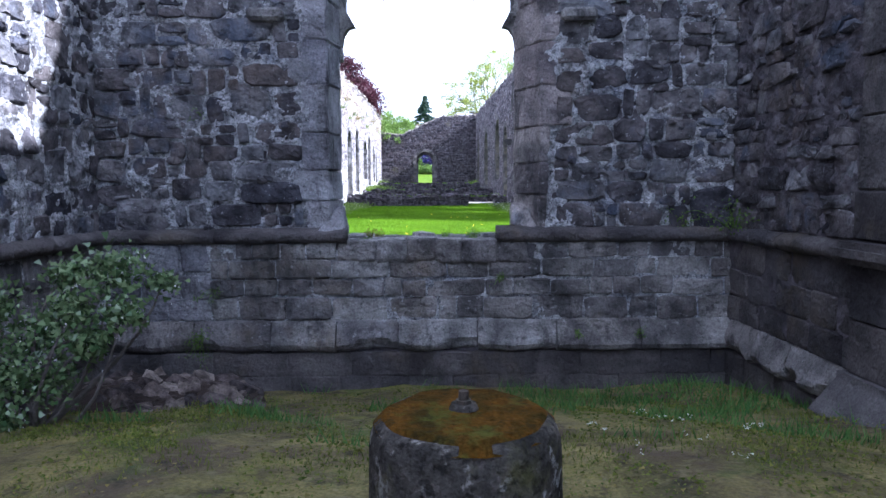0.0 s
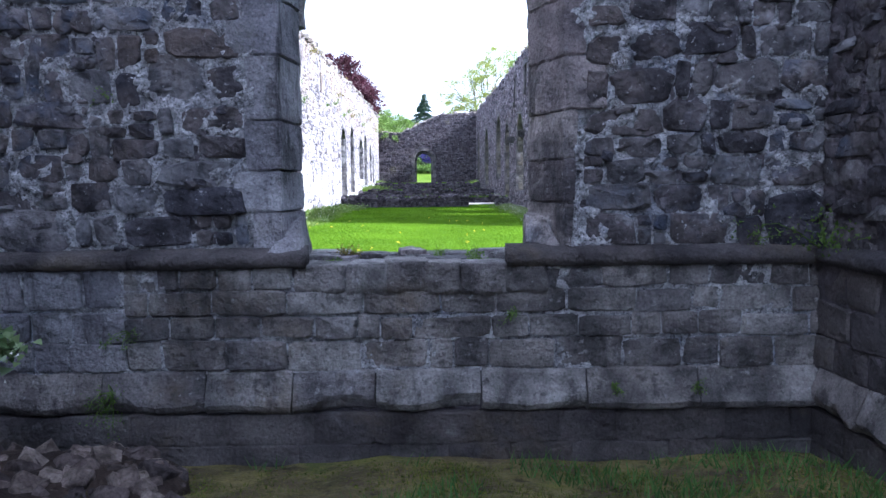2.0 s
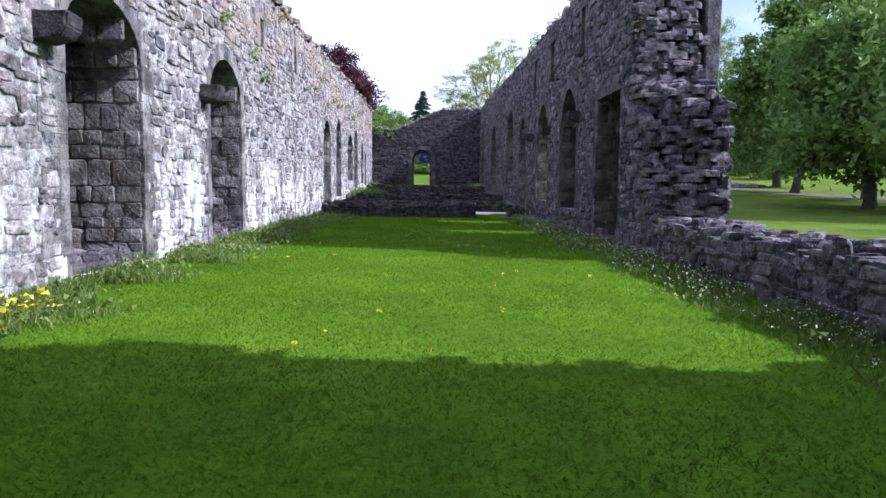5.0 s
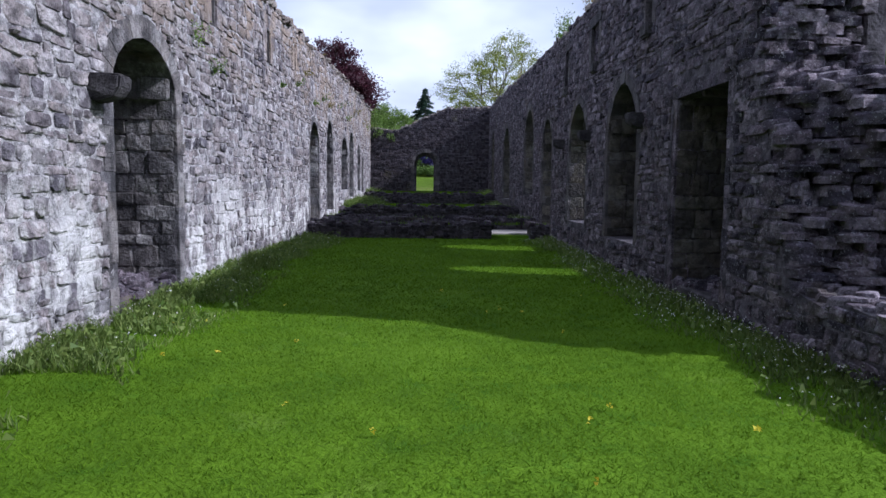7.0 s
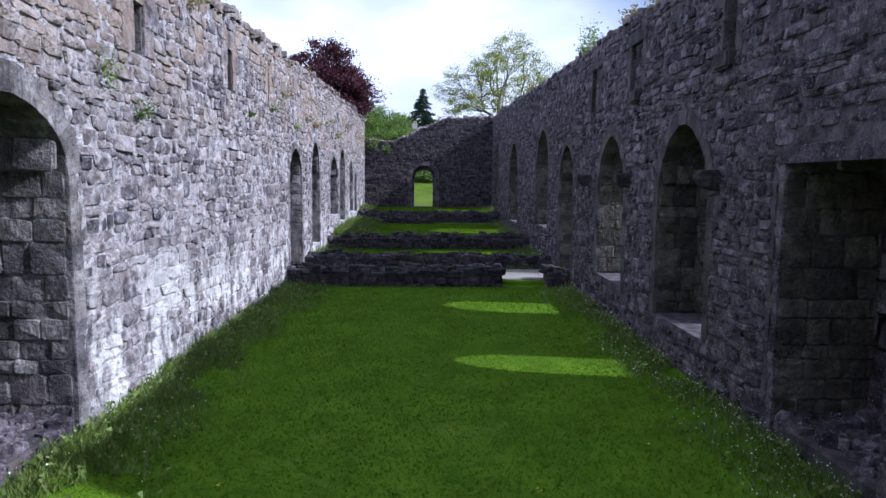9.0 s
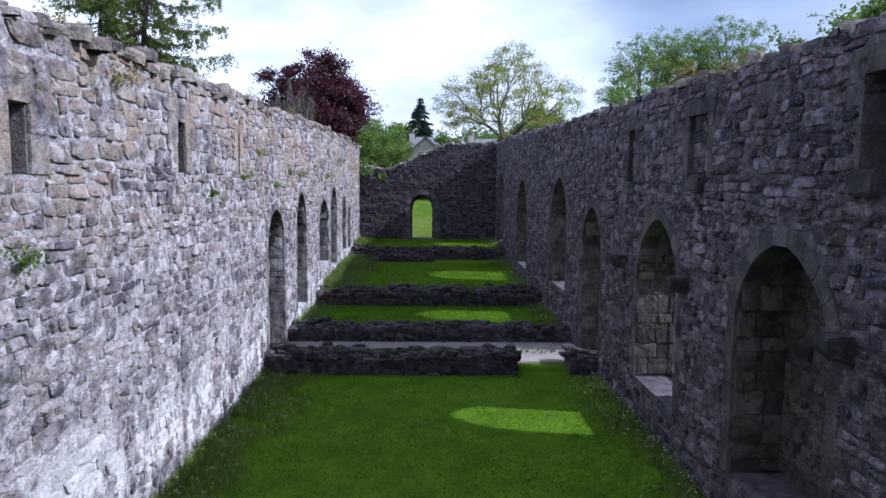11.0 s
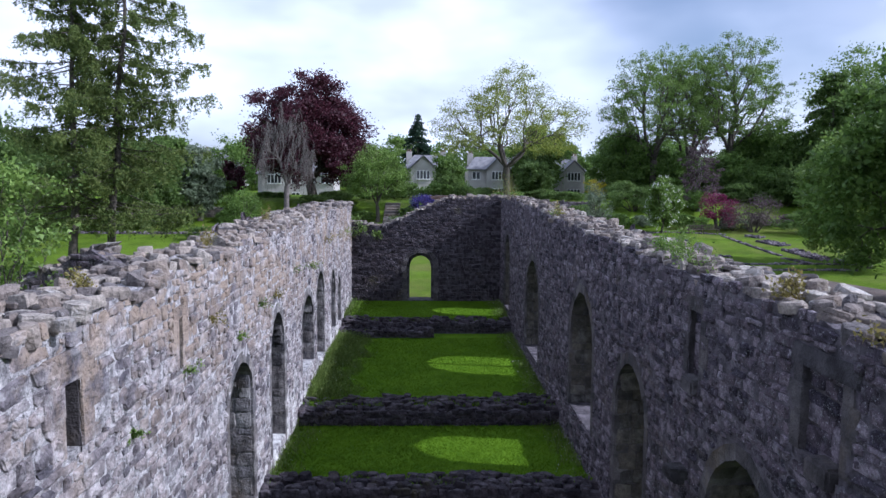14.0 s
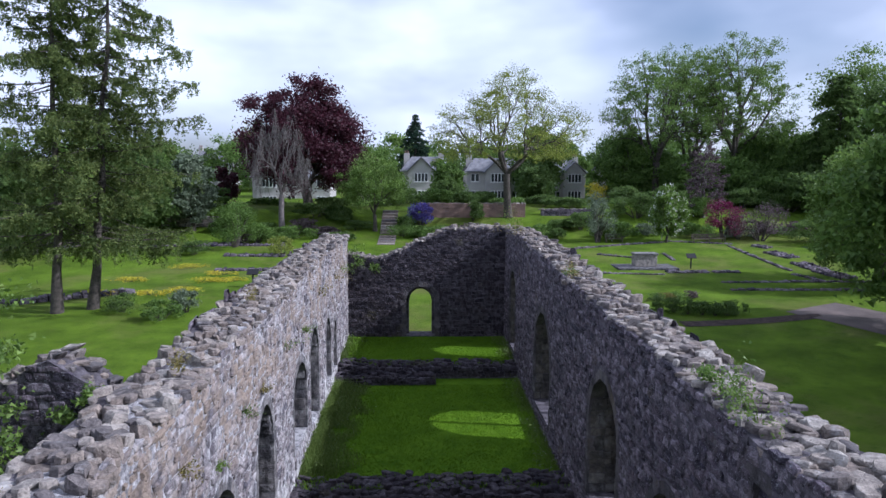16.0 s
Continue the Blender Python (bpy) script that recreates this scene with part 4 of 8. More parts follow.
def corbel(x_face, sign, y, z, size=(0.4, 0.36, 0.3)):
    d, w, h = size
    thing = empty("corbel", Matrix.Translation((x_face, y, z)), label="projecting dark sandstone corbel set in the wall", category="corbel", group="corbels along the walls")
    bm = bmesh.new()
    prof = [(-0.2, -h / 2), (d * 0.35, -h / 2), (d * 0.75, -h * 0.38), (d * 0.97, -h * 0.05), (d, h * 0.42), (-0.2, h / 2)]
    rows = []
    for k, yy in enumerate((-w / 2, -w / 2 + 0.04, w / 2 - 0.04, w / 2)):
        s = 0.95 if k in (0, 3) else 1
        rows.append([bm.verts.new((sign * px * s, yy, pz * s)) for px, pz in prof])
    for a, b in zip(rows, rows[1:]):
        for i in range(6):
            bm.faces.new((a[i], a[(i + 1) % 6], b[(i + 1) % 6], b[i]))
    bm.faces.new(rows[0])
    bm.faces.new(rows[-1][::-1])
    bmesh.ops.recalc_face_normals(bm, faces=bm.faces)
    bmesh.ops.bevel(bm, geom=list(bm.edges), offset=0.02, segments=2, affect="EDGES")
    bmesh.ops.subdivide_edges(bm, edges=[q for q in bm.edges if q.calc_length() > 0.12], cuts=2, use_grid_fill=True)
    for q in bm.verts:
        q.co += Vector((noise.noise(q.co * 7 + Vector((y, 0, 0))), noise.noise(q.co * 7 + Vector((0, y, 3))), noise.noise(q.co * 7 + Vector((5, 0, y))))) * 0.018
    part("block", bm, M_CORBEL, thing)
    return thing


for y in (15.45, 20.75):
    corbel(XL, 1, y, 4.0, (0.42, 0.34, 0.34))
for y in (25.35, 29.6, 33.0):
    corbel(XR, -1, y, 4.15, (0.34, 0.3, 0.3))


# ---- the gable at the far end, with its doorway ----
FAR_Y = 59.3
top_far = piecewise((-5.2, 6.7), (-3.4, 6.6), (-2.2, 6.5), (-0.8, 7.1), (0.6, 7.8), (1.3, 8.05), (4.0, 8.1), (5.3, 8.1), wobble=0.06, freq=2, seed=3)
FAR_IN = [(-1.02, 0.52, 2.45, 4.35, 5.1, 1.05)]
FAR_OUT = [(-0.86, 0.34, 2.45, 4.2, 4.85, 1.05)]
wall_far = empty("wall_north", kind="structure", label="dark rubble end wall with an arched doorway and broken head", category="wall")
wall_core("core", "x", -5.15, 5.27, 0.6, top_far, FAR_Y, FAR_Y + 0.6, FAR_IN, M_MORTAR, wall_far)
wall_core("outer_core", "x", -5.15, 5.27, 0.6, top_far, FAR_Y + 0.602, FAR_Y + 1.1, FAR_OUT, M_MORTAR, wall_far)
# Face and door surround are coloured dark in place of this wall's shade.
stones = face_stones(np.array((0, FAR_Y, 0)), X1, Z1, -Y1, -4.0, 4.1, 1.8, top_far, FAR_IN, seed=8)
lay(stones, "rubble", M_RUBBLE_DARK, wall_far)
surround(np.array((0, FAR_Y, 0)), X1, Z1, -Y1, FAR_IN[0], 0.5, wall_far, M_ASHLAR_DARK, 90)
lay(loose_tops(-5.1, 5.2, "x", FAR_Y, FAR_Y + 1.1, top_far, r_top), "slab", M_CAP, wall_far, rest="cap_masonry")


# ---- low walls across the floor ----
def low_wall(y0, y1, x0, x1, zb, zt, seed, label):
    r = np.random.default_rng(seed)
    thing = empty("low_wall", kind="structure", label=label, category="wall")
    top = piecewise((x0, zt), (x1, zt), wobble=0.05, freq=1.6, seed=seed)
    wall_core("core", "x", x0, x1, zb - 0.3, lambda q: top(q) - 0.06, y0, y1, [], M_MORTAR, thing)
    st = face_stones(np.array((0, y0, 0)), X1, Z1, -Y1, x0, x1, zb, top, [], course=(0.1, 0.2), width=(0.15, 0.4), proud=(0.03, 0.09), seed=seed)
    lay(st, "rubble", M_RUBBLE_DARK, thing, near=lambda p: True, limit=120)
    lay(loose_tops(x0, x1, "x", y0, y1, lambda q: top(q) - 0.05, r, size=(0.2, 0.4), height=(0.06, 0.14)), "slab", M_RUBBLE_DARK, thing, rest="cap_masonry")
    return thing


low_wall(35.0, 35.75, -3.95, 2.15, 1.0, 1.58, 21, "low broken rubble wall across the lawn")
low_wall(35.0, 35.75, 3.45, 4.1, 1.0, 1.55, 22, "low stub of rubble wall")
low_wall(37.9, 38.7, -3.95, 4.1, 1.15, 1.62, 23, "low rubble wall beside the gravel path")
low_wall(42.9, 44.1, -3.95, 4.1, 1.3, 1.86, 24, "low rubble wall with grassy top")
low_wall(54.2, 55.2, -3.95, 4.1, 1.85, 2.3, 25, "low stepped rubble wall")
low_wall(53.3, 54.1, -3.95, 0.4, 1.8, 2.05, 26, "low rubble step before the wall")
path_bm = box_bm(-4.7, 5.4, 35.72, 37.92, 1.0, 1.245, 0.02)
tagged(part("gravel_path", path_bm, M_PATH), "pale trodden gravel path crossing between low walls", "path", kind="structure")


# remains of tracery in two of the windows
for x, y, z0, z1, w in ((XL - 0.45, 45.03, 2.6, 4.3, wall_left), (XR + 0.45, 48.4, 2.2, 4.7, wall_right)):
    part("mullion", box_bm(x - 0.1, x + 0.1, y - 0.07, y + 0.07, z0, z1, 0.03), M_ASHLAR, w)
    for s in (-1, 1):
        V, F = [], []
        tube_pts = [np.array((x, y + s * 0.55 * (1 - math.cos(a)), z1 + 0.75 * math.sin(a))) for a in np.linspace(0, 1.45, 7)]
        for p in tube_pts:
            V += [tuple(p + np.array(q)) for q in ((-0.08, -0.05, 0), (0.08, -0.05, 0), (0.08, 0.05, 0.02), (-0.08, 0.05, 0.02))]
        for k in range(6):
            F += [(4 * k + i, 4 * k + (i + 1) % 4, 4 * k + 4 + (i + 1) % 4, 4 * k + 4 + i) for i in range(4)]
        mesh_object("tracery_bar", V, F, M_ASHLAR, w)
# ---- the wall with the window, and the forecourt before it ----
FY = 7.3                          # its outer face
WIN = (-0.62, 1.17)                 # clear width at the glazing line
front = empty("wall_south", kind="structure", label="thick dark sandstone wall with a broken traceried window", category="wall")
W_TOP = lambda q: 9.0
# outer third: splayed opening; inner part: straight
wall_core("core", "x", -4.9, 5.2, -0.3, W_TOP, FY + 0.35, FY + 0.75, [(-0.86, 1.42, 1.42, 3.55, 5.6)], M_MORTAR, front)
wall_core("inner_core", "x", -4.9, 5.2, -0.3, W_TOP, FY + 0.752, FY + 1.7, [(-1.32, 1.8, 1.40, 3.4, 6.2)], M_MORTAR, front)
wall_core("face_core", "x", -4.9, 5.2, 1.30, W_TOP, FY, FY + 0.348, [(-0.76, 1.36, 1.40, 3.6, 6.0)], M_MORTAR, front)
# lower wall, a little proud
wall_core("base_core", "x", -3.4, 3.6, -0.3, lambda q: 1.495, FY - 0.03, FY + 0.346, [], M_MORTAR, front)
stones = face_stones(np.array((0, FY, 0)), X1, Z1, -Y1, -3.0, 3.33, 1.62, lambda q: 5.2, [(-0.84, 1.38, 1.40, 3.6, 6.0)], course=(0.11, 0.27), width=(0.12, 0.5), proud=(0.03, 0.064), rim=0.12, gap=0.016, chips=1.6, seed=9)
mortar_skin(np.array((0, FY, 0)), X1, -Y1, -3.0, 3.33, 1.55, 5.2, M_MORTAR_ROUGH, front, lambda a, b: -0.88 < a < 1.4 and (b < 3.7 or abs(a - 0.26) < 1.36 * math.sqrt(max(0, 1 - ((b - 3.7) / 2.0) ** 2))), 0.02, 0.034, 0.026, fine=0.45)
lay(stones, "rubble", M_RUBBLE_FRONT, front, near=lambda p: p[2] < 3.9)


def block_courses(o, u, n, u0, u1, rows, seed, parent, mat, kind="dressed", name="block", proud=(0.03, 0.05), width=(0.45, 0.9), skip=None):
    """Squared blocks in level courses: rows of (from, to)."""
    r = np.random.default_rng(seed)
    st = []
    for z0, z1 in rows:
        x = u0
        while x < u1 - 0.02:
            w = r.uniform(*width)
            if u1 - x - w < width[0] * 0.6:
                w = u1 - x
            if not (skip and skip(x + w / 2, (z0 + z1) / 2)):
                st.append(stone_matrix(o, u, Z1, n, x + w / 2, (z0 + z1) / 2, w - 0.006, z1 - z0 - 0.004, r.uniform(*proud), 0, r.normal(0, 0.05)))
            x += w
    lay(st, kind, mat, parent, near=lambda p: True, name=name)


FW = np.array((0, FY - 0.03, 0))
r_low, low_blocks = np.random.default_rng(31), {}
for lo, hi, q0, q1, mat in ((-3.0, -1.9, 0.72, 1.5, M_JAMB), (-1.9, 3.33, 0.72, 1.33, M_ASHLAR), (-1.9, -0.66, 1.33, 1.5, M_ASHLAR), (1.06, 3.33, 1.33, 1.5, M_ASHLAR)):
    z = q0
    while z < q1 - 0.02:
        h = min(r_low.uniform(0.13, 0.24), q1 - z)
        if q1 - z - h < 0.09:
            h = q1 - z
        x = lo
        while x < hi - 0.02:
            w = min(r_low.uniform(0.16, 0.6), hi - x)
            if hi - x - w < 0.1:
                w = hi - x
            j = r_low.normal(0, 0.008)
            low_blocks.setdefault(mat.name, (mat, []))[1].append(stone_matrix(FW, X1, Z1, -Y1, x + w / 2, z + h / 2 + j, w - 0.012, h - r_low.uniform(0.0, 0.03), r_low.uniform(0.026, 0.055), r_low.normal(0, 0.025), r_low.normal(0, 0.06)))
            x += w
        z += h
for mat, st in low_blocks.values():
    lay(st, "rough", mat, front, near=lambda p: True, name="block")
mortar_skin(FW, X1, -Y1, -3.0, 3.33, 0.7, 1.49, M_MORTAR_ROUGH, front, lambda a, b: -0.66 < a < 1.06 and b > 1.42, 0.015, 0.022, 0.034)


# weathered plinth: a sloping course with a rounded, broken lip
def plinth(o, u, n, u0, u1, parent, seed, z0=0.40, z1=0.74, lip=0.15, mat=M_ASHLAR, broken=0.0):
    r = np.random.default_rng(seed)
    x = u0
    while x < u1 - 0.05:
        w = r.uniform(0.5, 0.95)
        if u1 - x - w < 0.35:
            w = u1 - x
        bm = bmesh.new()
        seg = max(3, int(w / 0.05))
        worn = r.uniform(0, 0.05)
        rows = []
        for i in range(seg + 1):
            q = x + 0.006 + (w - 0.012) * i / seg
            j = worn * (1 + 0.7 * math.sin(q * 7 + seed)) + r.uniform(0, 0.012) + broken * max(0.0, noise.noise(Vector((q * 3.3, seed, 0.0))) + 0.4 * noise.noise(Vector((q * 11, seed, 0.0))))
            prof = [(-0.05, z1), (0.0, z1), (0.035, z1 - 0.03), (lip * 0.8 - j * 0.4, z0 + 0.12 + j * 0.4), (lip - j, z0 + 0.07 + j * 0.6), (lip - 0.02 - j, z0 + 0.02 + j), (lip - 0.07 - j * 0.6, z0 + j * 0.6), (-0.05, z0 - 0.005)]
            rows.append([bm.verts.new(o + u * q + n * a + Z1 * b) for a, b in prof])
        for a, b in zip(rows, rows[1:]):
            for i in range(len(a) - 1):
                bm.faces.new((a[i], b[i], b[i + 1], a[i + 1]))
        bm.faces.new(rows[0])
        bm.faces.new(rows[-1][::-1])
        bmesh.ops.recalc_face_normals(bm, faces=bm.faces)
        part("plinth_stone", bm, mat, parent)
        x += w


def string_course(o, u, n, u0, u1, parent, seed, z=1.495, h=0.14, out=0.135, length=(0.7, 1.3)):
    r = np.random.default_rng(seed)
    x = u0
    while x < u1 - 0.03:
        w = r.uniform(*length)
        if u1 - x - w < 0.4:
            w = u1 - x
        bm = bmesh.new()
        rows = []
        seg = max(3, int(w / 0.07))
        for i in range(seg + 1):
            q = x + 0.004 + (w - 0.008) * i / seg
            j = r.uniform(-0.008, 0.008)
            wear = 0.018 * noise.noise(Vector((q * 3.1, seed, 0.0))) + 0.012 * noise.noise(Vector((q * 9.0, seed, 2.0)))
            prof = [(-0.06, z + h + 0.02), (0.0, z + h + 0.015)]
            prof += [(out - h * 0.46 + math.cos(g) * (h * 0.46 + wear + j), z + h * 0.44 + math.sin(g) * (h * 0.46 + wear)) for g in (1.35, 0.95, 0.55, 0.15, -0.25, -0.65, -1.05, -1.4)]
            prof += [(out - 0.12, z + 0.03), (-0.06, z)]
            rows.append([bm.verts.new(o + u * q + n * a + Z1 * b) for a, b in prof])
        for a, b in zip(rows, rows[1:]):
            for i in range(len(a) - 1):
                bm.faces.new((a[i], b[i], b[i + 1], a[i + 1]))
        bm.faces.new(rows[0])
        bm.faces.new(rows[-1][::-1])
        bmesh.ops.recalc_face_normals(bm, faces=bm.faces)
        part("string_stone", bm, M_ASHLAR_DARK, parent, smooth=True)
        x += w


plinth(FW, X1, -Y1, -3.0, 3.33, front, 41)
block_courses(np.array((0, FY - 0.06, 0)), X1, -Y1, -3.0, 3.33, [(0.16, 0.40), (-0.1, 0.16)], 33, front, M_ASHLAR_DARK, "dressed", width=(0.4, 0.85))
string_course(np.array((0, FY, 0)), X1, -Y1, -3.0, -0.54, front, 42)
string_course(np.array((0, FY, 0)), X1, -Y1, 0.93, 3.33, front, 43)


def boulder(name, c, size, seed, mat, parent, turn=0.0, square=0.7, rough=0.09, cuts=4):
    """A worn block: a box with swollen, uneven faces and rounded edges."""
    bm = bmesh.new()
    bmesh.ops.create_cube(bm, size=2)
    bmesh.ops.subdivide_edges(bm, edges=list(bm.edges), cuts=cuts, use_grid_fill=True)
    far = Vector((seed * 1.7, seed * 0.6, 4.0))
    for q in bm.verts:
        d = q.co.normalized()
        p = q.co * square + d * 1.25 * (1 - square)
        q.co = p * (1 + rough * (noise.noise(d * 1.6 + far) * 1.3 + noise.noise(d * 4 + far) * 0.6))
    m = Matrix.Translation(c) @ Matrix.Rotation(turn, 4, "Z") @ Matrix.Diagonal((size[0] / 2, size[1] / 2, size[2] / 2, 1))
    bmesh.ops.transform(bm, verts=bm.verts, matrix=m)
    return part(name, bm, mat, parent, smooth=True)


# jambs: chamfered orders of tall blocks, bonded unevenly into the rubble
def jamb(side, inner, heights, widths, mat):
    r = np.random.default_rng(60 + side)
    z = 1.63
    x_face = inner[-1][0]
    for h, w in zip(heights, widths):
        pts = inner + [(x_face + side * w, FY - 0.04), (x_face + side * w, FY + 0.78)]
        bm = bmesh.new()
        lo = [bm.verts.new((px + r.normal(0, 0.004), py + r.normal(0, 0.004), z + 0.003)) for px, py in pts]
        hi = [bm.verts.new((px + r.normal(0, 0.004), py + r.normal(0, 0.004), z + h - 0.003)) for px, py in pts]
        k = len(pts)
        for i in range(k):
            bm.faces.new((lo[i], lo[(i + 1) % k], hi[(i + 1) % k], hi[i]))
        bm.faces.new(lo)
        bm.faces.new(hi[::-1])
        bmesh.ops.recalc_face_normals(bm, faces=bm.faces)
        bmesh.ops.bevel(bm, geom=list(bm.edges), offset=0.011, segments=2, affect="EDGES")
        bmesh.ops.subdivide_edges(bm, edges=[q for q in bm.edges if q.calc_length() > 0.06], cuts=4, use_grid_fill=True)
        for q in bm.verts:
            q.co += Vector((0.014 * noise.noise(q.co * 6), 0.022 * noise.noise(q.co * 6 + Vector((9, 0, 0))), 0.006 * noise.noise(q.co * 9))) + Vector((0.005 * noise.noise(q.co * 21), 0.006 * noise.noise(q.co * 21 + Vector((3, 1, 0))), 0))
        part("jamb_stone", bm, mat, front)
        z += h


jamb(-1, [(-0.82, FY + 0.78), (-0.64, FY + 0.46), (-0.71, FY - 0.04)], (0.28, 0.3, 0.365, 0.465, 0.42, 0.4, 0.45, 0.4, 0.42), (0.22, 0.35, 0.25, 0.25, 0.38, 0.24, 0.34, 0.26, 0.3), M_JAMB)
jamb(1, [(1.32, FY + 0.78), (1.16, FY + 0.48), (1.255, FY + 0.2), (1.285, FY + 0.17), (1.36, FY - 0.04)], (0.33, 0.32, 0.355, 0.39, 0.42, 0.4, 0.45, 0.4, 0.45), (0.07, 0.08, 0.1, 0.31, 0.16, 0.28, 0.14, 0.3, 0.2), M_JAMB_BROWN)


# broken sloping stops at the feet of the jambs
def stop_stone(corners_low, corners_high, mat, seed):
    bm = bmesh.new()
    lo = [bm.verts.new(p) for p in corners_low]
    hi = [bm.verts.new(p) for p in corners_high]
    for i in range(4):
        bm.faces.new((lo[i], lo[(i + 1) % 4], hi[(i + 1) % 4], hi[i]))
    bm.faces.new(lo)
    bm.faces.new(hi[::-1])
    bmesh.ops.recalc_face_normals(bm, faces=bm.faces)
    bmesh.ops.bevel(bm, geom=list(bm.edges), offset=0.018, segments=2, affect="EDGES")
    bmesh.ops.subdivide_edges(bm, edges=[q for q in bm.edges if q.calc_length() > 0.06], cuts=4, use_grid_fill=True)
    far = Vector((seed, 0, 0))
    for q in bm.verts:
        q.co += Vector((noise.noise(q.co * 5 + far), noise.noise(q.co * 5 - far), noise.noise(q.co * 5 + far * 2))) * 0.022 + Vector((noise.noise(q.co * 15), noise.noise(q.co * 15 + far), 0)) * 0.009
    part("stop_stone", bm, mat, front)


stop_stone([(-0.86, FY - 0.1, 1.60), (-0.55, FY - 0.08, 1.56), (-0.56, FY + 0.34, 1.56), (-0.8, FY + 0.36, 1.56)], [(-0.7, FY + 0.02, 1.78), (-0.6, FY + 0.03, 1.85), (-0.61, FY + 0.3, 1.87), (-0.75, FY + 0.32, 1.84)], M_JAMB, 1)
stop_stone([(1.1, FY + 0.06, 1.65), (1.37, FY - 0.09, 1.60), (1.4, FY + 0.4, 1.56), (1.1, FY + 0.42, 1.56)], [(1.13, FY + 0.26, 1.87), (1.24, FY + 0.12, 1.84), (1.3, FY + 0.4, 1.85), (1.13, FY + 0.38, 1.88)], M_JAMB_BROWN, 2)


# the window head: a cusped arch of cut stone
def window_head():
    cx = (WIN[0] + WIN[1]) / 2
    bm = bmesh.new()
    # half outline from the springing to the apex: foils between pointed cusps
    half = [(0.895, 3.36), (0.905, 3.5), (0.885, 3.62), (0.835, 3.69), (0.765, 3.705), (0.825, 3.76), (0.86, 3.86), (0.86, 3.98), (0.81, 4.1), (0.71, 4.17), (0.6, 4.15), (0.52, 4.07), (0.465, 3.97), (0.47, 4.15), (0.47, 4.32), (0.42, 4.5), (0.28, 4.68), (0.0, 4.8)]
    inner = [(cx - q, z) for q, z in half] + [(cx + q, z) for q, z in half[::-1][1:]]
    n = len(inner) - 1
    outer = []
    for i in range(n + 1):
        s = -math.cos(math.pi * i / n)
        outer.append((cx + s * 1.28, 3.36 + 2.0 * math.sqrt(max(0, 1 - s * s)) ** 0.8))
    rows = []
    for (ix, iz), (ox, oz) in zip(inner, outer):
        rows.append([bm.verts.new(p) for p in ((ix, FY + 0.5, iz), (ox, FY + 0.2, oz), (ox, FY + 0.78, oz), (ix, FY + 0.62, iz))])
    for a, b in zip(rows, rows[1:]):
        for i in range(4):
            bm.faces.new((a[i], b[i], b[(i + 1) % 4], a[(i + 1) % 4]))
    bm.faces.new(rows[0])
    bm.faces.new(rows[-1][::-1])
    bmesh.ops.recalc_face_normals(bm, faces=bm.faces)
    part("cusped_head", bm, M_ASHLAR, front, "cusped stone tracery at the window head")
    # the label stops beside it
    for x in (-1.28, 1.72):
        bm = box_bm(x - 0.17, x + 0.17, FY - 0.16, FY + 0.02, 3.62, 3.74, 0.03)
        part("label_stop", bm, M_ASHLAR, front)


window_head()

# broken sill: a bed of earth and bedded rock, worn blocks along both edges
mortar_skin(np.array((0, 0, 1.385)), X1, Z1, -1.3, 1.78, FY + 0.02, FY + 1.72, M_SILL, front, None, 0.03, 0.07, 0.03, v=Y1)
r_sill = np.random.default_rng(77)
x, k = -0.62, 0
while x < 0.98:
    w = r_sill.uniform(0.24, 0.4)
    boulder("sill_block", (x + w / 2, FY + 0.1, 1.415 + r_sill.uniform(-0.02, 0.015)), (w * 1.04, 0.36, 0.21 + r_sill.uniform(-0.02, 0.03)), 10 + k, M_ASHLAR, front, r_sill.normal(0, 0.05), 0.84, 0.07, 5)
    x, k = x + w, k + 1
for y, lo, hi, tall, keep in ((FY + 1.55, 0.2, 0.46, 0.17, 0.95), (FY + 1.22, 0.12, 0.3, 0.1, 0.5), (FY + 0.9, 0.25, 0.7, 0.07, 0.6), (FY + 0.52, 0.3, 0.75, 0.08, 0.75)):
    x = -1.25 + r_sill.uniform(0, 0.15)
    while x < 1.7:
        w = r_sill.uniform(lo, hi)
        if r_sill.random() < keep:
            boulder("sill_stone", (x + w / 2, y + r_sill.normal(0, 0.06), 1.395 + 0.07 * max(0.0, 1 - (y - FY) / 1.3) + r_sill.uniform(-0.02, 0.02)), (w, r_sill.uniform(0.24, 0.42), tall * r_sill.uniform(0.8, 1.35)), 40 + k, M_JAMB_BROWN if k % 3 == 0 else M_ASHLAR, front, r_sill.normal(0, 0.25), 0.8, 0.1)
        x, k = x + w * 1.03, k + 1
# fallen blocks in the corners of the opening
for k, (x, y, z, w, d, h, t) in enumerate(((-0.62, FY + 0.62, 1.43, 0.3, 0.34, 0.2, 0.5), (-0.55, FY + 0.95, 1.41, 0.24, 0.3, 0.16, 0.2), (-0.72, FY + 0.25, 1.42, 0.3, 0.26, 0.18, 0.3), (1.02, FY + 0.62, 1.42, 0.26, 0.32, 0.24, -0.4), (0.93, FY + 0.34, 1.38, 0.22, 0.24, 0.16, 0.3), (1.18, FY + 1.0, 1.42, 0.34, 0.3, 0.18, 0.1))):
    boulder("fallen_block", (x, y, z), (w, d, h), 90 + k, M_ASHLAR, front, t, 0.78, 0.12)


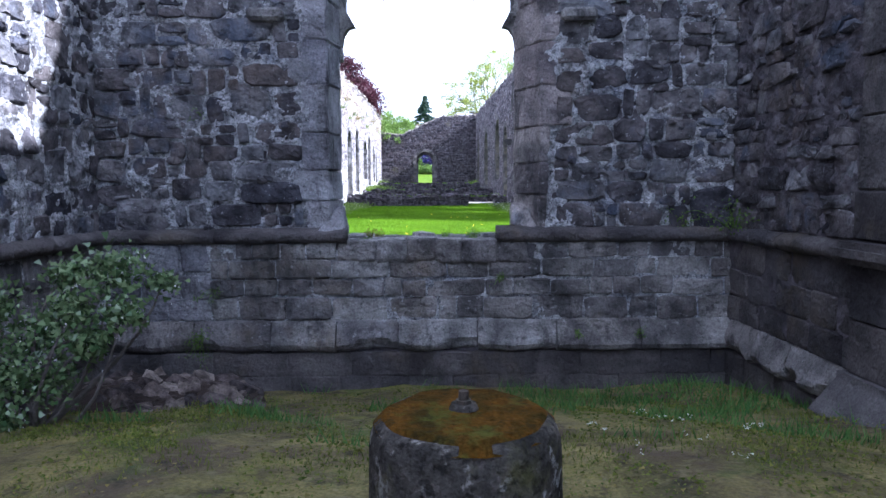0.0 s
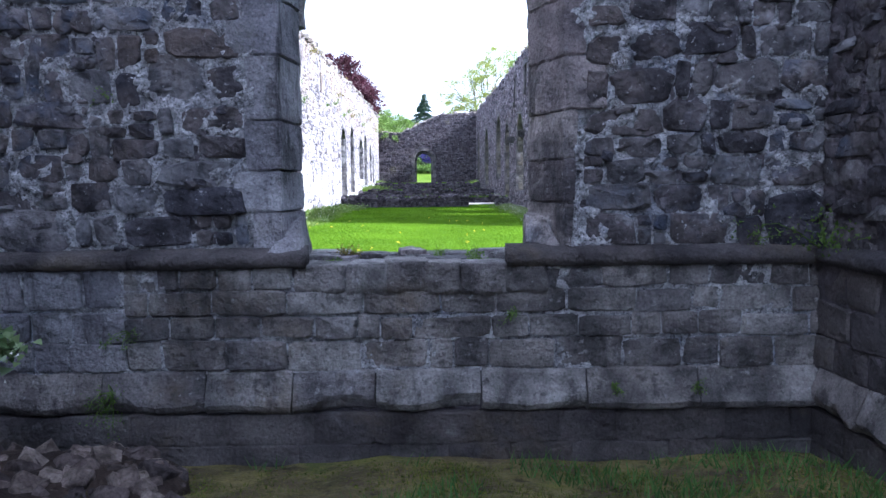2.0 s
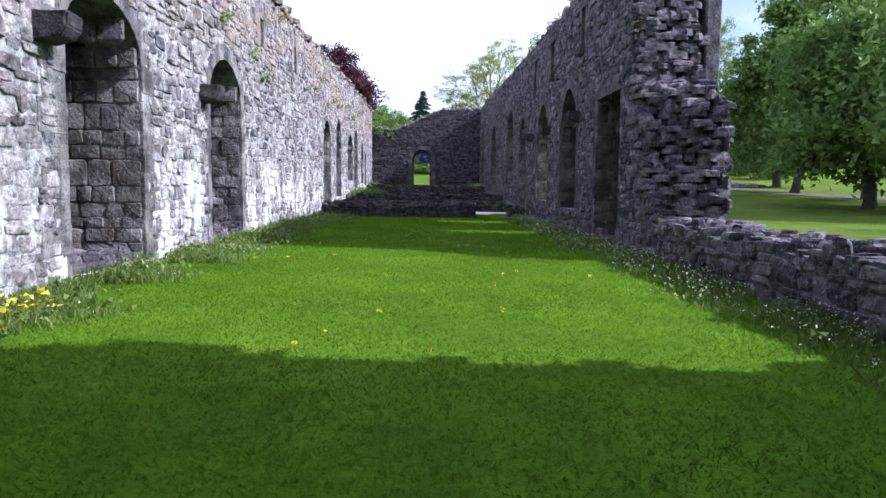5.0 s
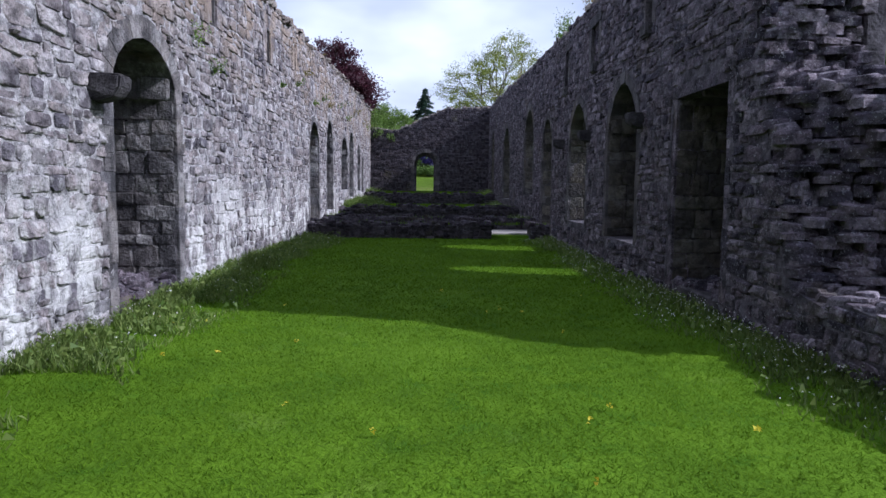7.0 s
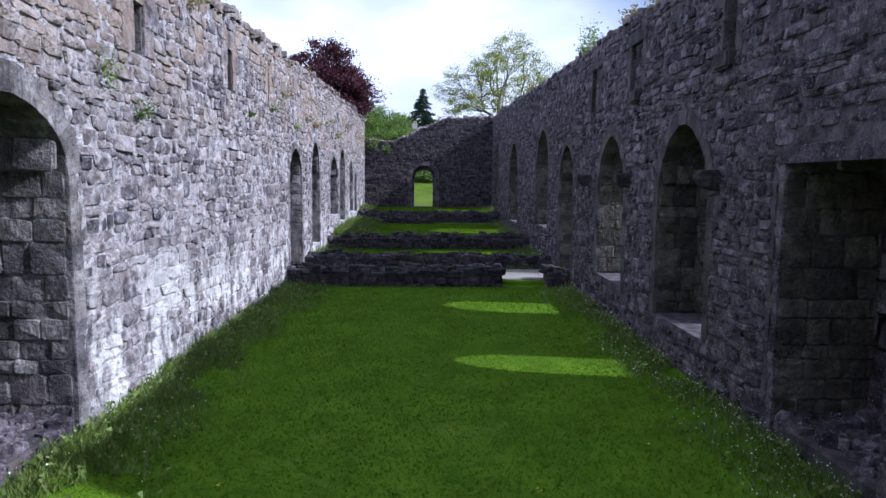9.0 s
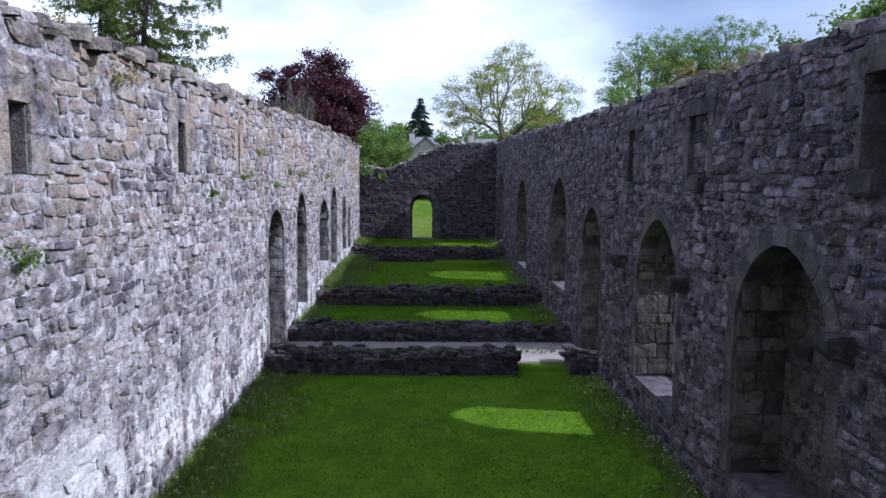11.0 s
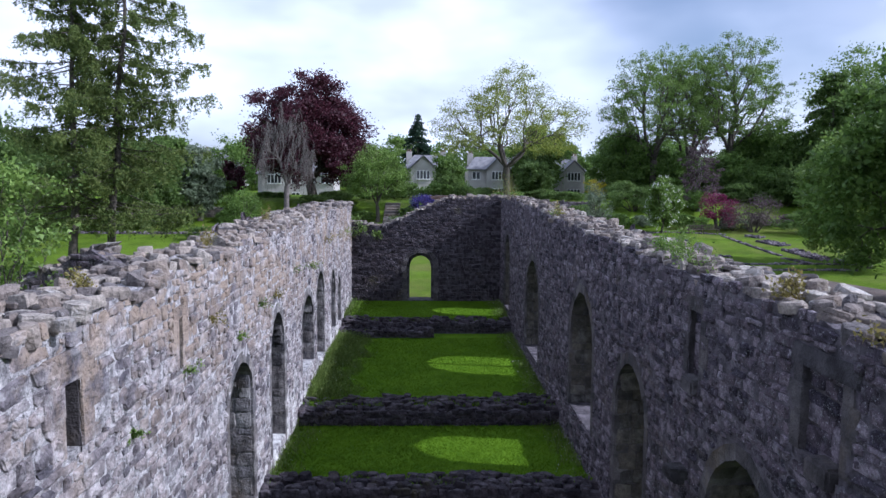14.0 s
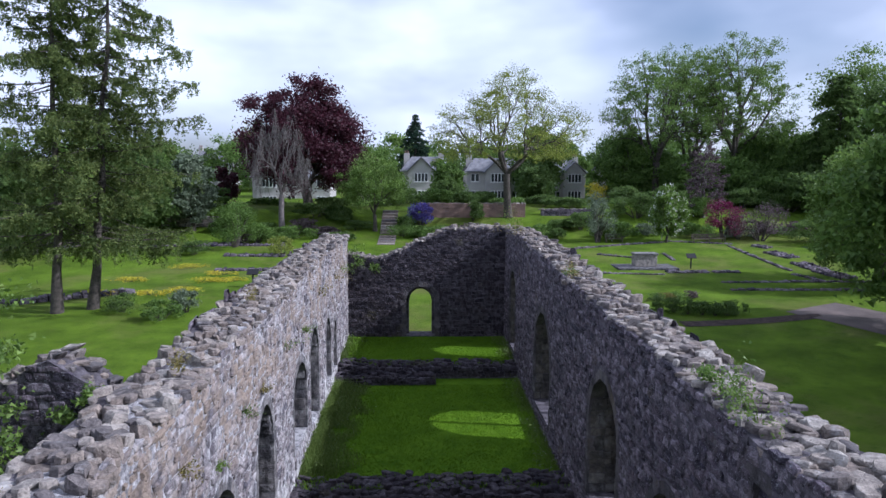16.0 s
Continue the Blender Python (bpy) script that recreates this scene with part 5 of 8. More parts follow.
# return walls of the forecourt, and an unseen wall added to close it behind the camera
def return_wall(name, x, n, y0, y1, top, label, seed, stone, cut, mortar):
    thing = empty(name, kind="structure", label=label, category="wall")
    t0, t1 = (x - 0.9, x) if n[0] > 0 else (x, x + 0.9)
    wall_core("core", "y", y0, y1, -0.3, top, t0, t1, [], M_MORTAR, thing)
    o = np.array((x, 0, 0))
    st = face_stones(o, Y1, Z1, n, y0, y1, 1.62, lambda q: min(top(q), 7.2 if q > 2 else 5.0), [], course=(0.11, 0.27), width=(0.12, 0.5), proud=(0.03, 0.065), gap=0.02, chips=1.0, seed=seed)
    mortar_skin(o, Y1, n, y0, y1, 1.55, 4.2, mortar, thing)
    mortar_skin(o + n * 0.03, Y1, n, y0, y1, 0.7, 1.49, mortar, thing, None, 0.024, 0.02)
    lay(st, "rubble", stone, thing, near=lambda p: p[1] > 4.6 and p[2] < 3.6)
    of = o + n * 0.03
    block_courses(of, Y1, n, y0, y1, [(0.72, 0.96), (0.96, 1.22), (1.22, 1.5)], seed + 1, thing, cut, "rough", width=(0.3, 0.6))
    plinth(of, Y1, n, y0, y1 - 0.12, thing, seed + 2, mat=M_ASHLAR, broken=0.12)
    block_courses(o + n * 0.06, Y1, n, y0, y1, [(0.16, 0.40), (-0.1, 0.16)], seed + 3, thing, cut, "dressed", width=(0.4, 0.85))
    string_course(o, Y1, n, y0, y1 - 0.1, thing, seed + 4)
    return thing


# Unseen head of the west wall is raised to cut sky light opposite.
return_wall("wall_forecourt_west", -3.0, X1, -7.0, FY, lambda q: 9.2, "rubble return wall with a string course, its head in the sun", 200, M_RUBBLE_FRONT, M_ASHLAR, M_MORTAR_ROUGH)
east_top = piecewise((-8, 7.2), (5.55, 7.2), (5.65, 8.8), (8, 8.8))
# East side takes darker mortar and blocks, its shade put into the colour.
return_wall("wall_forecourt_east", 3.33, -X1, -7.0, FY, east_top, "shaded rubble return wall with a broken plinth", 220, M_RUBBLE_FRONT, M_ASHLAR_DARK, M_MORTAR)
# Added out of view; it also keeps low light off the forecourt.
back = empty("wall_forecourt_south", kind="structure", label="unseen plain wall added to close the forecourt", category="wall")
wall_core("core", "x", -3.9, 4.1, -0.3, lambda q: 3.2, -7.9, -7.0, [], M_MORTAR, back)


# dressed pier on the east return, with a heavy weathered base
r_pier = np.random.default_rng(88)
# Pier blocks share the darker sandstone that carries the east side's shade.
pier = empty("wall_pier", kind="structure", label="dressed sandstone pier with a flared base", category="pier")
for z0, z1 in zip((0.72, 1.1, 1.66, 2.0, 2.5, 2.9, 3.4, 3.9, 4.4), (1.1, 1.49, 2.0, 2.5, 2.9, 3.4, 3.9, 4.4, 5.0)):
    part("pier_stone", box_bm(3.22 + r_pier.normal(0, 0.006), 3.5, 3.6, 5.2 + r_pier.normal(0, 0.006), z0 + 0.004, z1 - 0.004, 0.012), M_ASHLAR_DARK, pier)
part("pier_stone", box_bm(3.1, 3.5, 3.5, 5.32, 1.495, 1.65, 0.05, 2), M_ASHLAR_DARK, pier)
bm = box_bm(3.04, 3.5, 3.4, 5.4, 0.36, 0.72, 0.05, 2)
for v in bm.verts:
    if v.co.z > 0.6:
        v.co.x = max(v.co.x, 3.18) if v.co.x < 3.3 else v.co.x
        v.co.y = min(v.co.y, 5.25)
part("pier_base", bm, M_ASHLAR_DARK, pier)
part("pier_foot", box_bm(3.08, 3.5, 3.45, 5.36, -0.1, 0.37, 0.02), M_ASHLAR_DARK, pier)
# ---- trees ----
def tube(V, F, pts, radii, sides=5):
    """A tapered limb through pts."""
    base = len(V)
    for k, (p, r) in enumerate(zip(pts, radii)):
        d = pts[min(k + 1, len(pts) - 1)] - pts[max(k - 1, 0)]
        d = d / (np.linalg.norm(d) + 1e-9)
        a = np.cross(d, (0.3, 0.9, 0.2))
        a /= np.linalg.norm(a) + 1e-9
        b = np.cross(d, a)
        for i in range(sides):
            t = 2 * math.pi * i / sides
            V.append(p + (a * math.cos(t) + b * math.sin(t)) * r)
    for k in range(len(pts) - 1):
        for i in range(sides):
            j = (i + 1) % sides
            F.append((base + k * sides + i, base + k * sides + j, base + (k + 1) * sides + j, base + (k + 1) * sides + i))


def bend(a, b, r, sag=0.0, n=5, wild=0.06):
    pts = []
    L = np.linalg.norm(b - a)
    off = r.normal(0, wild * L, 3)
    for i in range(n):
        t = i / (n - 1)
        pts.append(a + (b - a) * t + off * math.sin(math.pi * t) + np.array((0, 0, sag * L)) * math.sin(math.pi * t))
    return pts


def leaves_mesh(name, centres, size, r, mat, parent, flat=0.0, droop=0.0, label="", wide=0.36):
    """Small two-sided leaf sprays, one pointed blade each."""
    n = len(centres)
    c = np.asarray(centres)
    d = r.normal(0, 1, (n, 3))
    d[:, 2] = d[:, 2] * (1 - flat) - droop
    d /= np.linalg.norm(d, axis=1, keepdims=True) + 1e-9
    e = np.cross(d, r.normal(0, 1, (n, 3)))
    e /= np.linalg.norm(e, axis=1, keepdims=True) + 1e-9
    s = size * r.uniform(0.6, 1.35, (n, 1))
    V = np.empty((n, 3, 3))
    V[:, 0], V[:, 1], V[:, 2] = c + d * s * 0.6, c - d * s * 0.4 + e * s * wide, c - d * s * 0.4 - e * s * wide
    me = bpy.data.meshes.new(name)
    me.from_pydata(V.reshape(-1, 3).tolist(), [], np.arange(n * 3).reshape(-1, 3).tolist())
    me.materials.append(mat)
    ob = new(name, me)
    ob.parent = parent
    ob["kind"] = "stuff"
    if label:
        ob["label"] = label
    return ob


def grow(V, F, start, goals, tip, r, sag):
    """Branches from start to all the goals, forking where they part."""
    n = len(goals)
    if n == 1:
        tube(V, F, bend(start, goals[0], r, sag, 4, 0.06), [tip * 1.2, tip, tip * 0.75, tip * 0.35], 3)
        return
    k = 2 if n < 9 else 3 if n < 60 else 5
    k = min(k, n)
    c = goals[r.choice(n, k, replace=False)]
    for _ in range(5):
        own = np.argmin(((goals[:, None] - c[None]) ** 2).sum(2), axis=1)
        c = np.array([goals[own == i].mean(0) if (own == i).any() else c[i] for i in range(k)])
    for i in range(k):
        g = goals[own == i]
        if len(g) == 0:
            continue
        m = len(g)
        node = start + (c[i] - start) * r.uniform(0.42, 0.58) if m > 1 else start
        if m > 1:
            a, b = tip * m ** 0.5 * 1.1, tip * m ** 0.5 * 0.9
            tube(V, F, bend(start, node, r, sag, 5, 0.07), [a, a * 0.95, (a + b) / 2, b * 1.03, b], 6 if m > 20 else 4)
        grow(V, F, node, g, tip, r, sag)


def broadleaf(base, height, spread, mat, seed, label, category="tree", trunk=0.35, crown_from=0.3, tips=120, leaves=7000, leaf=0.45, clump=0.12, bark=None, sag=0.05, name="tree", cut=0.6, inner=0.45, hang=0.0, blossom=0, lean=0.0):
    """A tree with a forking crown: the crown is the upper part of a lumpy egg, its leaves in clumps at the branch ends."""
    r = np.random.default_rng(seed)
    bark = bark or M_BARK
    thing = empty(name, Matrix.Translation(base), label=label, category=category)
    h0 = height * crown_from
    half = (height - h0) / (1 + cut)
    zc = height - half
    d = r.normal(0, 1, (tips * 4, 3))
    d /= np.linalg.norm(d, axis=1, keepdims=True)
    d = d[d[:, 2] > -cut][:tips]
    lump = np.array([0.86 + 0.32 * noise.noise(Vector(q) * 2.2 + Vector((seed * 0.7, 3, 1))) for q in d])
    rr = r.uniform(inner, 1.0, len(d)) ** 0.6 * lump
    goals = d * rr[:, None] * np.array((spread, spread, half)) + np.array((lean * height, 0, zc))
    fork = np.array((lean * height * 0.3 + r.normal(0, 0.01) * height, r.normal(0, 0.01) * height, max(h0 * 0.8, height * 0.12)))
    V, F = [], []
    stem = bend(np.zeros(3), fork, r, n=6, wild=0.02)
    tube(V, F, stem, [trunk * (1.4, 1.12, 1.0, 0.97, 0.95, 0.95)[i] for i in range(6)], 9)
    mesh_object("trunk", V, F, bark, thing, smooth=True)
    V, F = [], []
    grow(V, F, fork, goals, trunk / len(goals) ** 0.5, r, sag)
    if hang:
        for g in goals:
            for _ in range(7):
                e = g + np.array((r.normal(0, 0.35), r.normal(0, 0.35), -hang * height * r.uniform(0.06, 0.3)))
                e[2] = max(e[2], 0.4)
                tube(V, F, [g, (g + e) / 2 + r.normal(0, 0.12, 3), e], [0.02, 0.013, 0.008], 3)
    mesh_object("branchwork", V, F, bark, thing, smooth=True)["kind"] = "stuff"
    if leaves:
        q = r.integers(0, len(goals), leaves)
        size = r.uniform(0.6, 1.3, len(goals))
        c = goals[q] + r.normal(0, 1, (leaves, 3)) * (clump * spread * size[q])[:, None] * np.array((1, 1, 0.62))
        c[:, 2] = np.maximum(c[:, 2], 0.15)
        leaves_mesh("crown", c, leaf, r, mat, thing)
        if blossom:
            q = r.integers(0, len(goals), blossom)
            dv = goals[q] - np.array((0, 0, zc))
            at = goals[q] + dv / (np.linalg.norm(dv, axis=1, keepdims=True) + 1e-6) * clump * spread * 1.2 + r.normal(0, 0.08, (blossom, 3)) * spread
            leaves_mesh("blossom", at, leaf * 0.9, r, M_WHITE, thing, droop=-1.5)
    return thing


def conifer(base, height, spread, mat, seed, label, whorls=26, drop=0.25, leaves=9000, leaf=0.4, bare=0.08, trunk=0.4, lean=0.0, name="conifer", power=0.8, droop=0.6):
    r = np.random.default_rng(seed)
    thing = empty(name, Matrix.Translation(base), label=label, category="tree")
    V, F, segs = [], [], []
    stem = [np.array((lean * height * i / 7 + r.normal(0, 0.04), r.normal(0, 0.04), height * i / 7)) for i in range(8)]
    tube(V, F, stem, [trunk * (1.25 if i == 0 else 1 - 0.93 * i / 7) for i in range(8)], 8)
    mesh_object("trunk", V, F, M_BARK, thing, smooth=True)
    V, F = [], []
    for k in range(whorls):
        t = bare + (1 - bare) * (k + 0.5) / whorls
        L = spread * max(0.06, (1 - t)) ** power * (0.35 + 0.65 * min(1, t / max(0.05, bare) / 2.2))
        for m in range(6):
            a = r.uniform(0, 2 * math.pi)
            i = t * 7
            p = stem[int(min(i, 6))] + (stem[int(min(i, 6)) + 1] - stem[int(min(i, 6))]) * (i - int(min(i, 6)))
            l = L * r.uniform(0.65, 1.15)
            e = p + np.array((math.cos(a) * l, math.sin(a) * l, -drop * l + 0.1 * l * r.normal()))
            b = bend(p, e, r, 0.08, 5, 0.04)
            tube(V, F, b, [0.16 * trunk * (1 - t * 0.5), 0.12 * trunk, 0.09 * trunk, 0.06 * trunk, 0.02 * trunk], 4)
            segs.append(b)
    mesh_object("branchwork", V, F, M_BARK, thing, smooth=True)["kind"] = "stuff"
    segs = np.array(segs)
    w = np.linalg.norm(segs[:, 4] - segs[:, 0], axis=1)
    # sprays of needles hanging close along the boughs
    pick = r.choice(len(segs), leaves, p=w / w.sum())
    t = r.uniform(0.1, 1.0, leaves) ** 0.8 * 3.999
    i = t.astype(int)
    f = (t - i)[:, None]
    at = segs[pick, i] * (1 - f) + segs[pick, i + 1] * f
    taper = (0.35 + 0.65 * (1 - t / 4))[:, None] * spread
    c = at + r.normal(0, 1, (leaves, 3)) * taper * np.array((0.05, 0.05, 0.018))
    c[:, 2] -= np.abs(r.normal(0, 1, leaves)) * spread * 0.05 * droop
    leaves_mesh("crown", c, leaf, r, mat, thing, droop=1.1 * droop, wide=0.15)
    return thing


def larch(base, height, spread, seed, label, lean=0.03, boughs=120):
    """A larch: an uneven leaning stem, long irregular boughs, and curtains of needles hanging from them with gaps between."""
    r = np.random.default_rng(seed)
    thing = empty("larch", Matrix.Translation(base), label=label, category="tree")
    V, F = [], []
    stem = [np.array((lean * height * (i / 9) ** 0.8 + r.normal(0, 0.06), r.normal(0, 0.06), height * i / 9)) for i in range(10)]
    tube(V, F, stem, [0.4 if i == 0 else 0.29 * (1 - 0.93 * i / 9) for i in range(10)], 9)
    mesh_object("trunk", V, F, M_BARK, thing, smooth=True)
    V, F, at = [], [], []
    for k in range(boughs):
        t = 0.17 + 0.83 * ((k + r.random()) / boughs) ** 0.9
        i = min(int(t * 9), 8)
        p = stem[i] + (stem[i + 1] - stem[i]) * (t * 9 - i)
        L = spread * (0.14 + 0.86 * (1 - t) ** 0.5) * r.uniform(0.5, 1.12)
        a = r.uniform(0, 2 * math.pi)
        e = p + np.array((math.cos(a) * L, math.sin(a) * L, L * r.uniform(-0.32, 0.12)))
        b = bend(p, e, r, -0.05, 7, 0.05)
        g = 0.05 * (1 - 0.6 * t) + 0.012
        tube(V, F, b, [g, g * 0.85, g * 0.7, g * 0.55, g * 0.42, g * 0.3, g * 0.15], 4)
        b = np.array(b)
        for _ in range(int(8 + L * 5.0)):
            q = r.uniform(0.18, 1.0) * 5.999
            j = int(q)
            o = b[j] * (1 - q + j) + b[j + 1] * (q - j)
            side = r.normal(0, 0.32, 2) * (0.5 + 0.12 * L)
            drop = r.uniform(0.15, 1.0) * (0.36 + 0.11 * L)
            n = int(12 + 22 * drop)
            f = r.random((n, 1))
            at.append(o + f * np.array((side[0], side[1], -drop * 0.25)) - np.array((0, 0, drop)) * f ** 1.7 + r.normal(0, 0.07, (n, 3)))
    mesh_object("branchwork", V, F, M_BARK, thing, smooth=True)["kind"] = "stuff"
    c = np.concatenate(at)
    c[:, 2] = np.maximum(c[:, 2], 0.5)
    leaves_mesh("crown", c, 0.19, r, M_LARCH, thing, droop=0.4, wide=0.22)
    return thing


def shrub(base, w, h, mat, seed, label, leaves=1500, leaf=0.25, name="shrub", category="shrub", d=None, stems=9):
    """A rounded bush: stems from the root and leaves in lumps of uneven size."""
    r = np.random.default_rng(seed)
    d = d or w
    thing = empty(name, Matrix.Translation(base), label=label, category=category)
    V, F, tips = [], [], []
    for k in range(stems):
        a = r.uniform(0, 2 * math.pi)
        q = math.sqrt(r.random())
        e = np.array((math.cos(a) * q * w * 0.42, math.sin(a) * q * d * 0.42, h * (0.45 + 0.45 * math.sqrt(max(0, 1 - q * q)) * r.uniform(0.8, 1.1))))
        tube(V, F, bend(np.array((e[0] * 0.15, e[1] * 0.15, 0.0)), e, r, 0.05, 4), [0.02 * h, 0.015 * h, 0.01 * h, 0.004 * h], 4)
        tips.append(e)
        tips.append(np.array((e[0] * 1.05, e[1] * 1.05, e[2] * 0.5)))
    mesh_object("stem", V, F, M_BARK, thing)
    tips = np.array(tips)
    rad = r.uniform(0.1, 0.24, len(tips))
    k = r.integers(0, len(tips), leaves)
    dv = r.normal(0, 1, (leaves, 3))
    dv /= np.linalg.norm(dv, axis=1, keepdims=True)
    c = tips[k] + dv * (rad[k] * r.uniform(0.5, 1.1, leaves))[:, None] * np.array((w, d, h))
    c[:, 2] = np.abs(c[:, 2])
    leaves_mesh("foliage", c, leaf, r, mat, thing)
    return thing


def gz(x, y):
    return ground_z(x, y) - 0.03


# ---- the forecourt: drum, rubble heap, holly, weeds ----
def stone_drum(x, y, z0, z1, r0):
    thing = empty("stone_drum", Matrix.Translation((x, y, z0)), label="squat round stone drum with orange moss on top", category="column base")
    r = np.random.default_rng(5)
    bm = bmesh.new()
    rows, H = [], z1 - z0
    prof = [(1.02, -0.1), (1.02, 0.1), (1.0, H * 0.5), (0.985, H - 0.12), (0.97, H - 0.06), (0.93, H - 0.02), (0.86, H)]
    for k, (s, h) in enumerate(prof):
        row = []
        for i in range(48):
            a = 2 * math.pi * i / 48
            w = 1 + 0.012 * math.sin(3 * a + k * 0.4) + 0.01 * math.sin(9 * a + k) + r.normal(0, 0.004)
            row.append(bm.verts.new((math.cos(a) * r0 * s * w, math.sin(a) * r0 * s * w, h + r.normal(0, 0.004) * (k in (3, 4)))))
        rows.append(row)
    for a, b in zip(rows, rows[1:]):
        for i in range(48):
            bm.faces.new((a[i], a[(i + 1) % 48], b[(i + 1) % 48], b[i]))
    bm.faces.new(rows[-1])
    part("drum", bm, M_DRUM, thing, smooth=True)
    bm = bmesh.new()
    rows = []
    for k in range(7):
        s = 0.93 * (1 - k / 7)
        row = []
        for i in range(40):
            a = 2 * math.pi * i / 40
            w = 1 + (0.02 * math.sin(4 * a + 1) + 0.02 * math.sin(7 * a)) * (k < 2)
            q = r0 * s * w
            row.append(bm.verts.new((math.cos(a) * q, math.sin(a) * q, H + (0.014 - (0.04 if k == 0 else 0)) + 0.003 * math.sin(a * 6 + k * 2) + r.normal(0, 0.002))))
        rows.append(row)
    for a, b in zip(rows, rows[1:]):
        for i in range(40):
            bm.faces.new((a[i], a[(i + 1) % 40], b[(i + 1) % 40], b[i]))
    bm.faces.new(rows[-1])
    part("moss_cushion", bm, M_MOSS, thing, "orange and green moss", smooth=True)
    bm = bmesh.new()
    bmesh.ops.create_cone(bm, cap_ends=True, segments=12, radius1=0.02, radius2=0.018, depth=0.06, matrix=Matrix.Translation((0.0, 0.03, H + 0.05)))
    bmesh.ops.create_cone(bm, cap_ends=True, segments=6, radius1=0.03, radius2=0.03, depth=0.025, matrix=Matrix.Translation((0.0, 0.03, H + 0.035)))
    part("iron_bolt", bm, M_IRON, thing, "rusty iron bolt")
    bm = bmesh.new()
    bmesh.ops.create_cone(bm, cap_ends=True, segments=16, radius1=0.055, radius2=0.045, depth=0.02, matrix=Matrix.Translation((0.0, 0.03, H + 0.025)))
    part("lead_collar", bm, M_DRUM, thing, "grey lead collar")
    return thing


stone_drum(0.405, 2.88, 0.6, 1.228, 0.345)

M_RUBBLE_LOOSE = material("broken stone", (0.24, 0.2, 0.185), (0.05, 0.04, 0.036), 8, 50, 0.92, 0.9, 0.6, (0.9, 0.85, 0.85), fine_amount=0.6)
# heap of broken stone at the foot of the wall
r_heap = np.random.default_rng(14)
heap = empty("rubble_heap", Matrix.Translation((-2.25, 6.35, 0.05)), label="low heap of broken stones and soil against the wall", category="rubble")
bm = bmesh.new()
bmesh.ops.create_uvsphere(bm, u_segments=24, v_segments=10, radius=1)
for v in bm.verts:
    n = noise.noise(v.co * 2.5) * 0.25
    v.co = Vector((v.co.x * (1.0 + n) * 1.0, v.co.y * (0.75 + n), max(-0.2, v.co.z) * (0.2 + n * 0.3) + 0.06))
part("soil_mound", bm, M_SOIL, heap, smooth=True)
hs = []
for k in range(290):
    a, q = r_heap.uniform(0, 2 * math.pi), math.sqrt(r_heap.random())
    x, y = math.cos(a) * q * 1.05, math.sin(a) * q * 0.8
    s = 0.03 + 0.15 * r_heap.random() ** 2.2
    M = Matrix.Translation((x, y, 0.09 + 0.13 * (1 - q * q))) @ Euler(r_heap.uniform(-0.9, 0.9, 3).tolist()).to_matrix().to_4x4() @ Matrix.Diagonal((s * 1.3, s, s * 0.6, 1))
    hs.append(np.array(M))
lay(hs, "rubble", M_RUBBLE_LOOSE, heap, near=lambda p: True, name="broken_stone")


def blades(name, places, height, r, mat, parent=None, width=0.012, lean=0.4, kind="stuff", label="", category=""):
    """Upright grass blades, one narrow triangle each."""
    p = np.asarray(places)
    n = len(p)
    h = height * r.uniform(0.5, 1.3, (n, 1)) if np.isscalar(height) else np.asarray(height)[:, None] * r.uniform(0.6, 1.2, (n, 1))
    a = r.uniform(0, 2 * math.pi, n)
    side = np.stack([np.cos(a), np.sin(a), np.zeros(n)], 1) * width * r.uniform(0.6, 1.4, (n, 1))
    tipv = np.concatenate([r.normal(0, lean, (n, 2)) * h, h], 1)
    V = np.empty((n, 3, 3))
    V[:, 0], V[:, 1], V[:, 2] = p - side, p + side, p + tipv
    me = bpy.data.meshes.new(name)
    me.from_pydata(V.reshape(-1, 3).tolist(), [], np.arange(n * 3).reshape(-1, 3).tolist())
    me.materials.append(mat)
    ob = new(name, me)
    if parent:
        ob.parent = parent
    return tagged(ob, label, category, kind=kind)


r_gr = np.random.default_rng(15)
M_WEEDLET = leafy("low leaves", (0.055, 0.09, 0.014), (0.2, 0.21, 0.05), 0.7, 0.3, 0.1)

M_TUFT = leafy("blue-green grass tufts", (0.045, 0.11, 0.03), (0.13, 0.24, 0.07), 0.7, 0.25, 0.1)


def scatter(n, x0, x1, y0, y1, r, keep=None):
    x, y = r.uniform(x0, x1, n), r.uniform(y0, y1, n)
    pts = [(a, b, ground_z(a, b)) for a, b in zip(x, y) if keep is None or keep(a, b)]
    return np.array(pts)


def patchy(x, y):
    return noise.noise(Vector((x * 1.1, y * 1.1, 3.0))) > -0.1 + 0.25 * random.random()


blades("turf_grass", scatter(42000, -2.95, 3.25, 2.2, 7.0, r_gr, patchy), 0.032, r_gr, M_WEEDLET, width=0.0035, label="thin worn grass in the forecourt", category="grass")
r_t = np.random.default_rng(19)
q = scatter(60, 1.2, 2.3, 3.6, 4.9, r_t, lambda x, y: noise.noise(Vector((x * 3, y * 3, 2.0))) > 0.05)
q[:, 2] += 0.05
forecourt_daisies = empty("daisies", kind="stuff", label="small white daisies in the mossy turf", category="flowers")
leaves_mesh("petals", np.repeat(q, 4, axis=0) + r_t.normal(0, 0.008, (len(q) * 4, 3)), 0.013, r_t, M_WHITE, forecourt_daisies, flat=0.8)
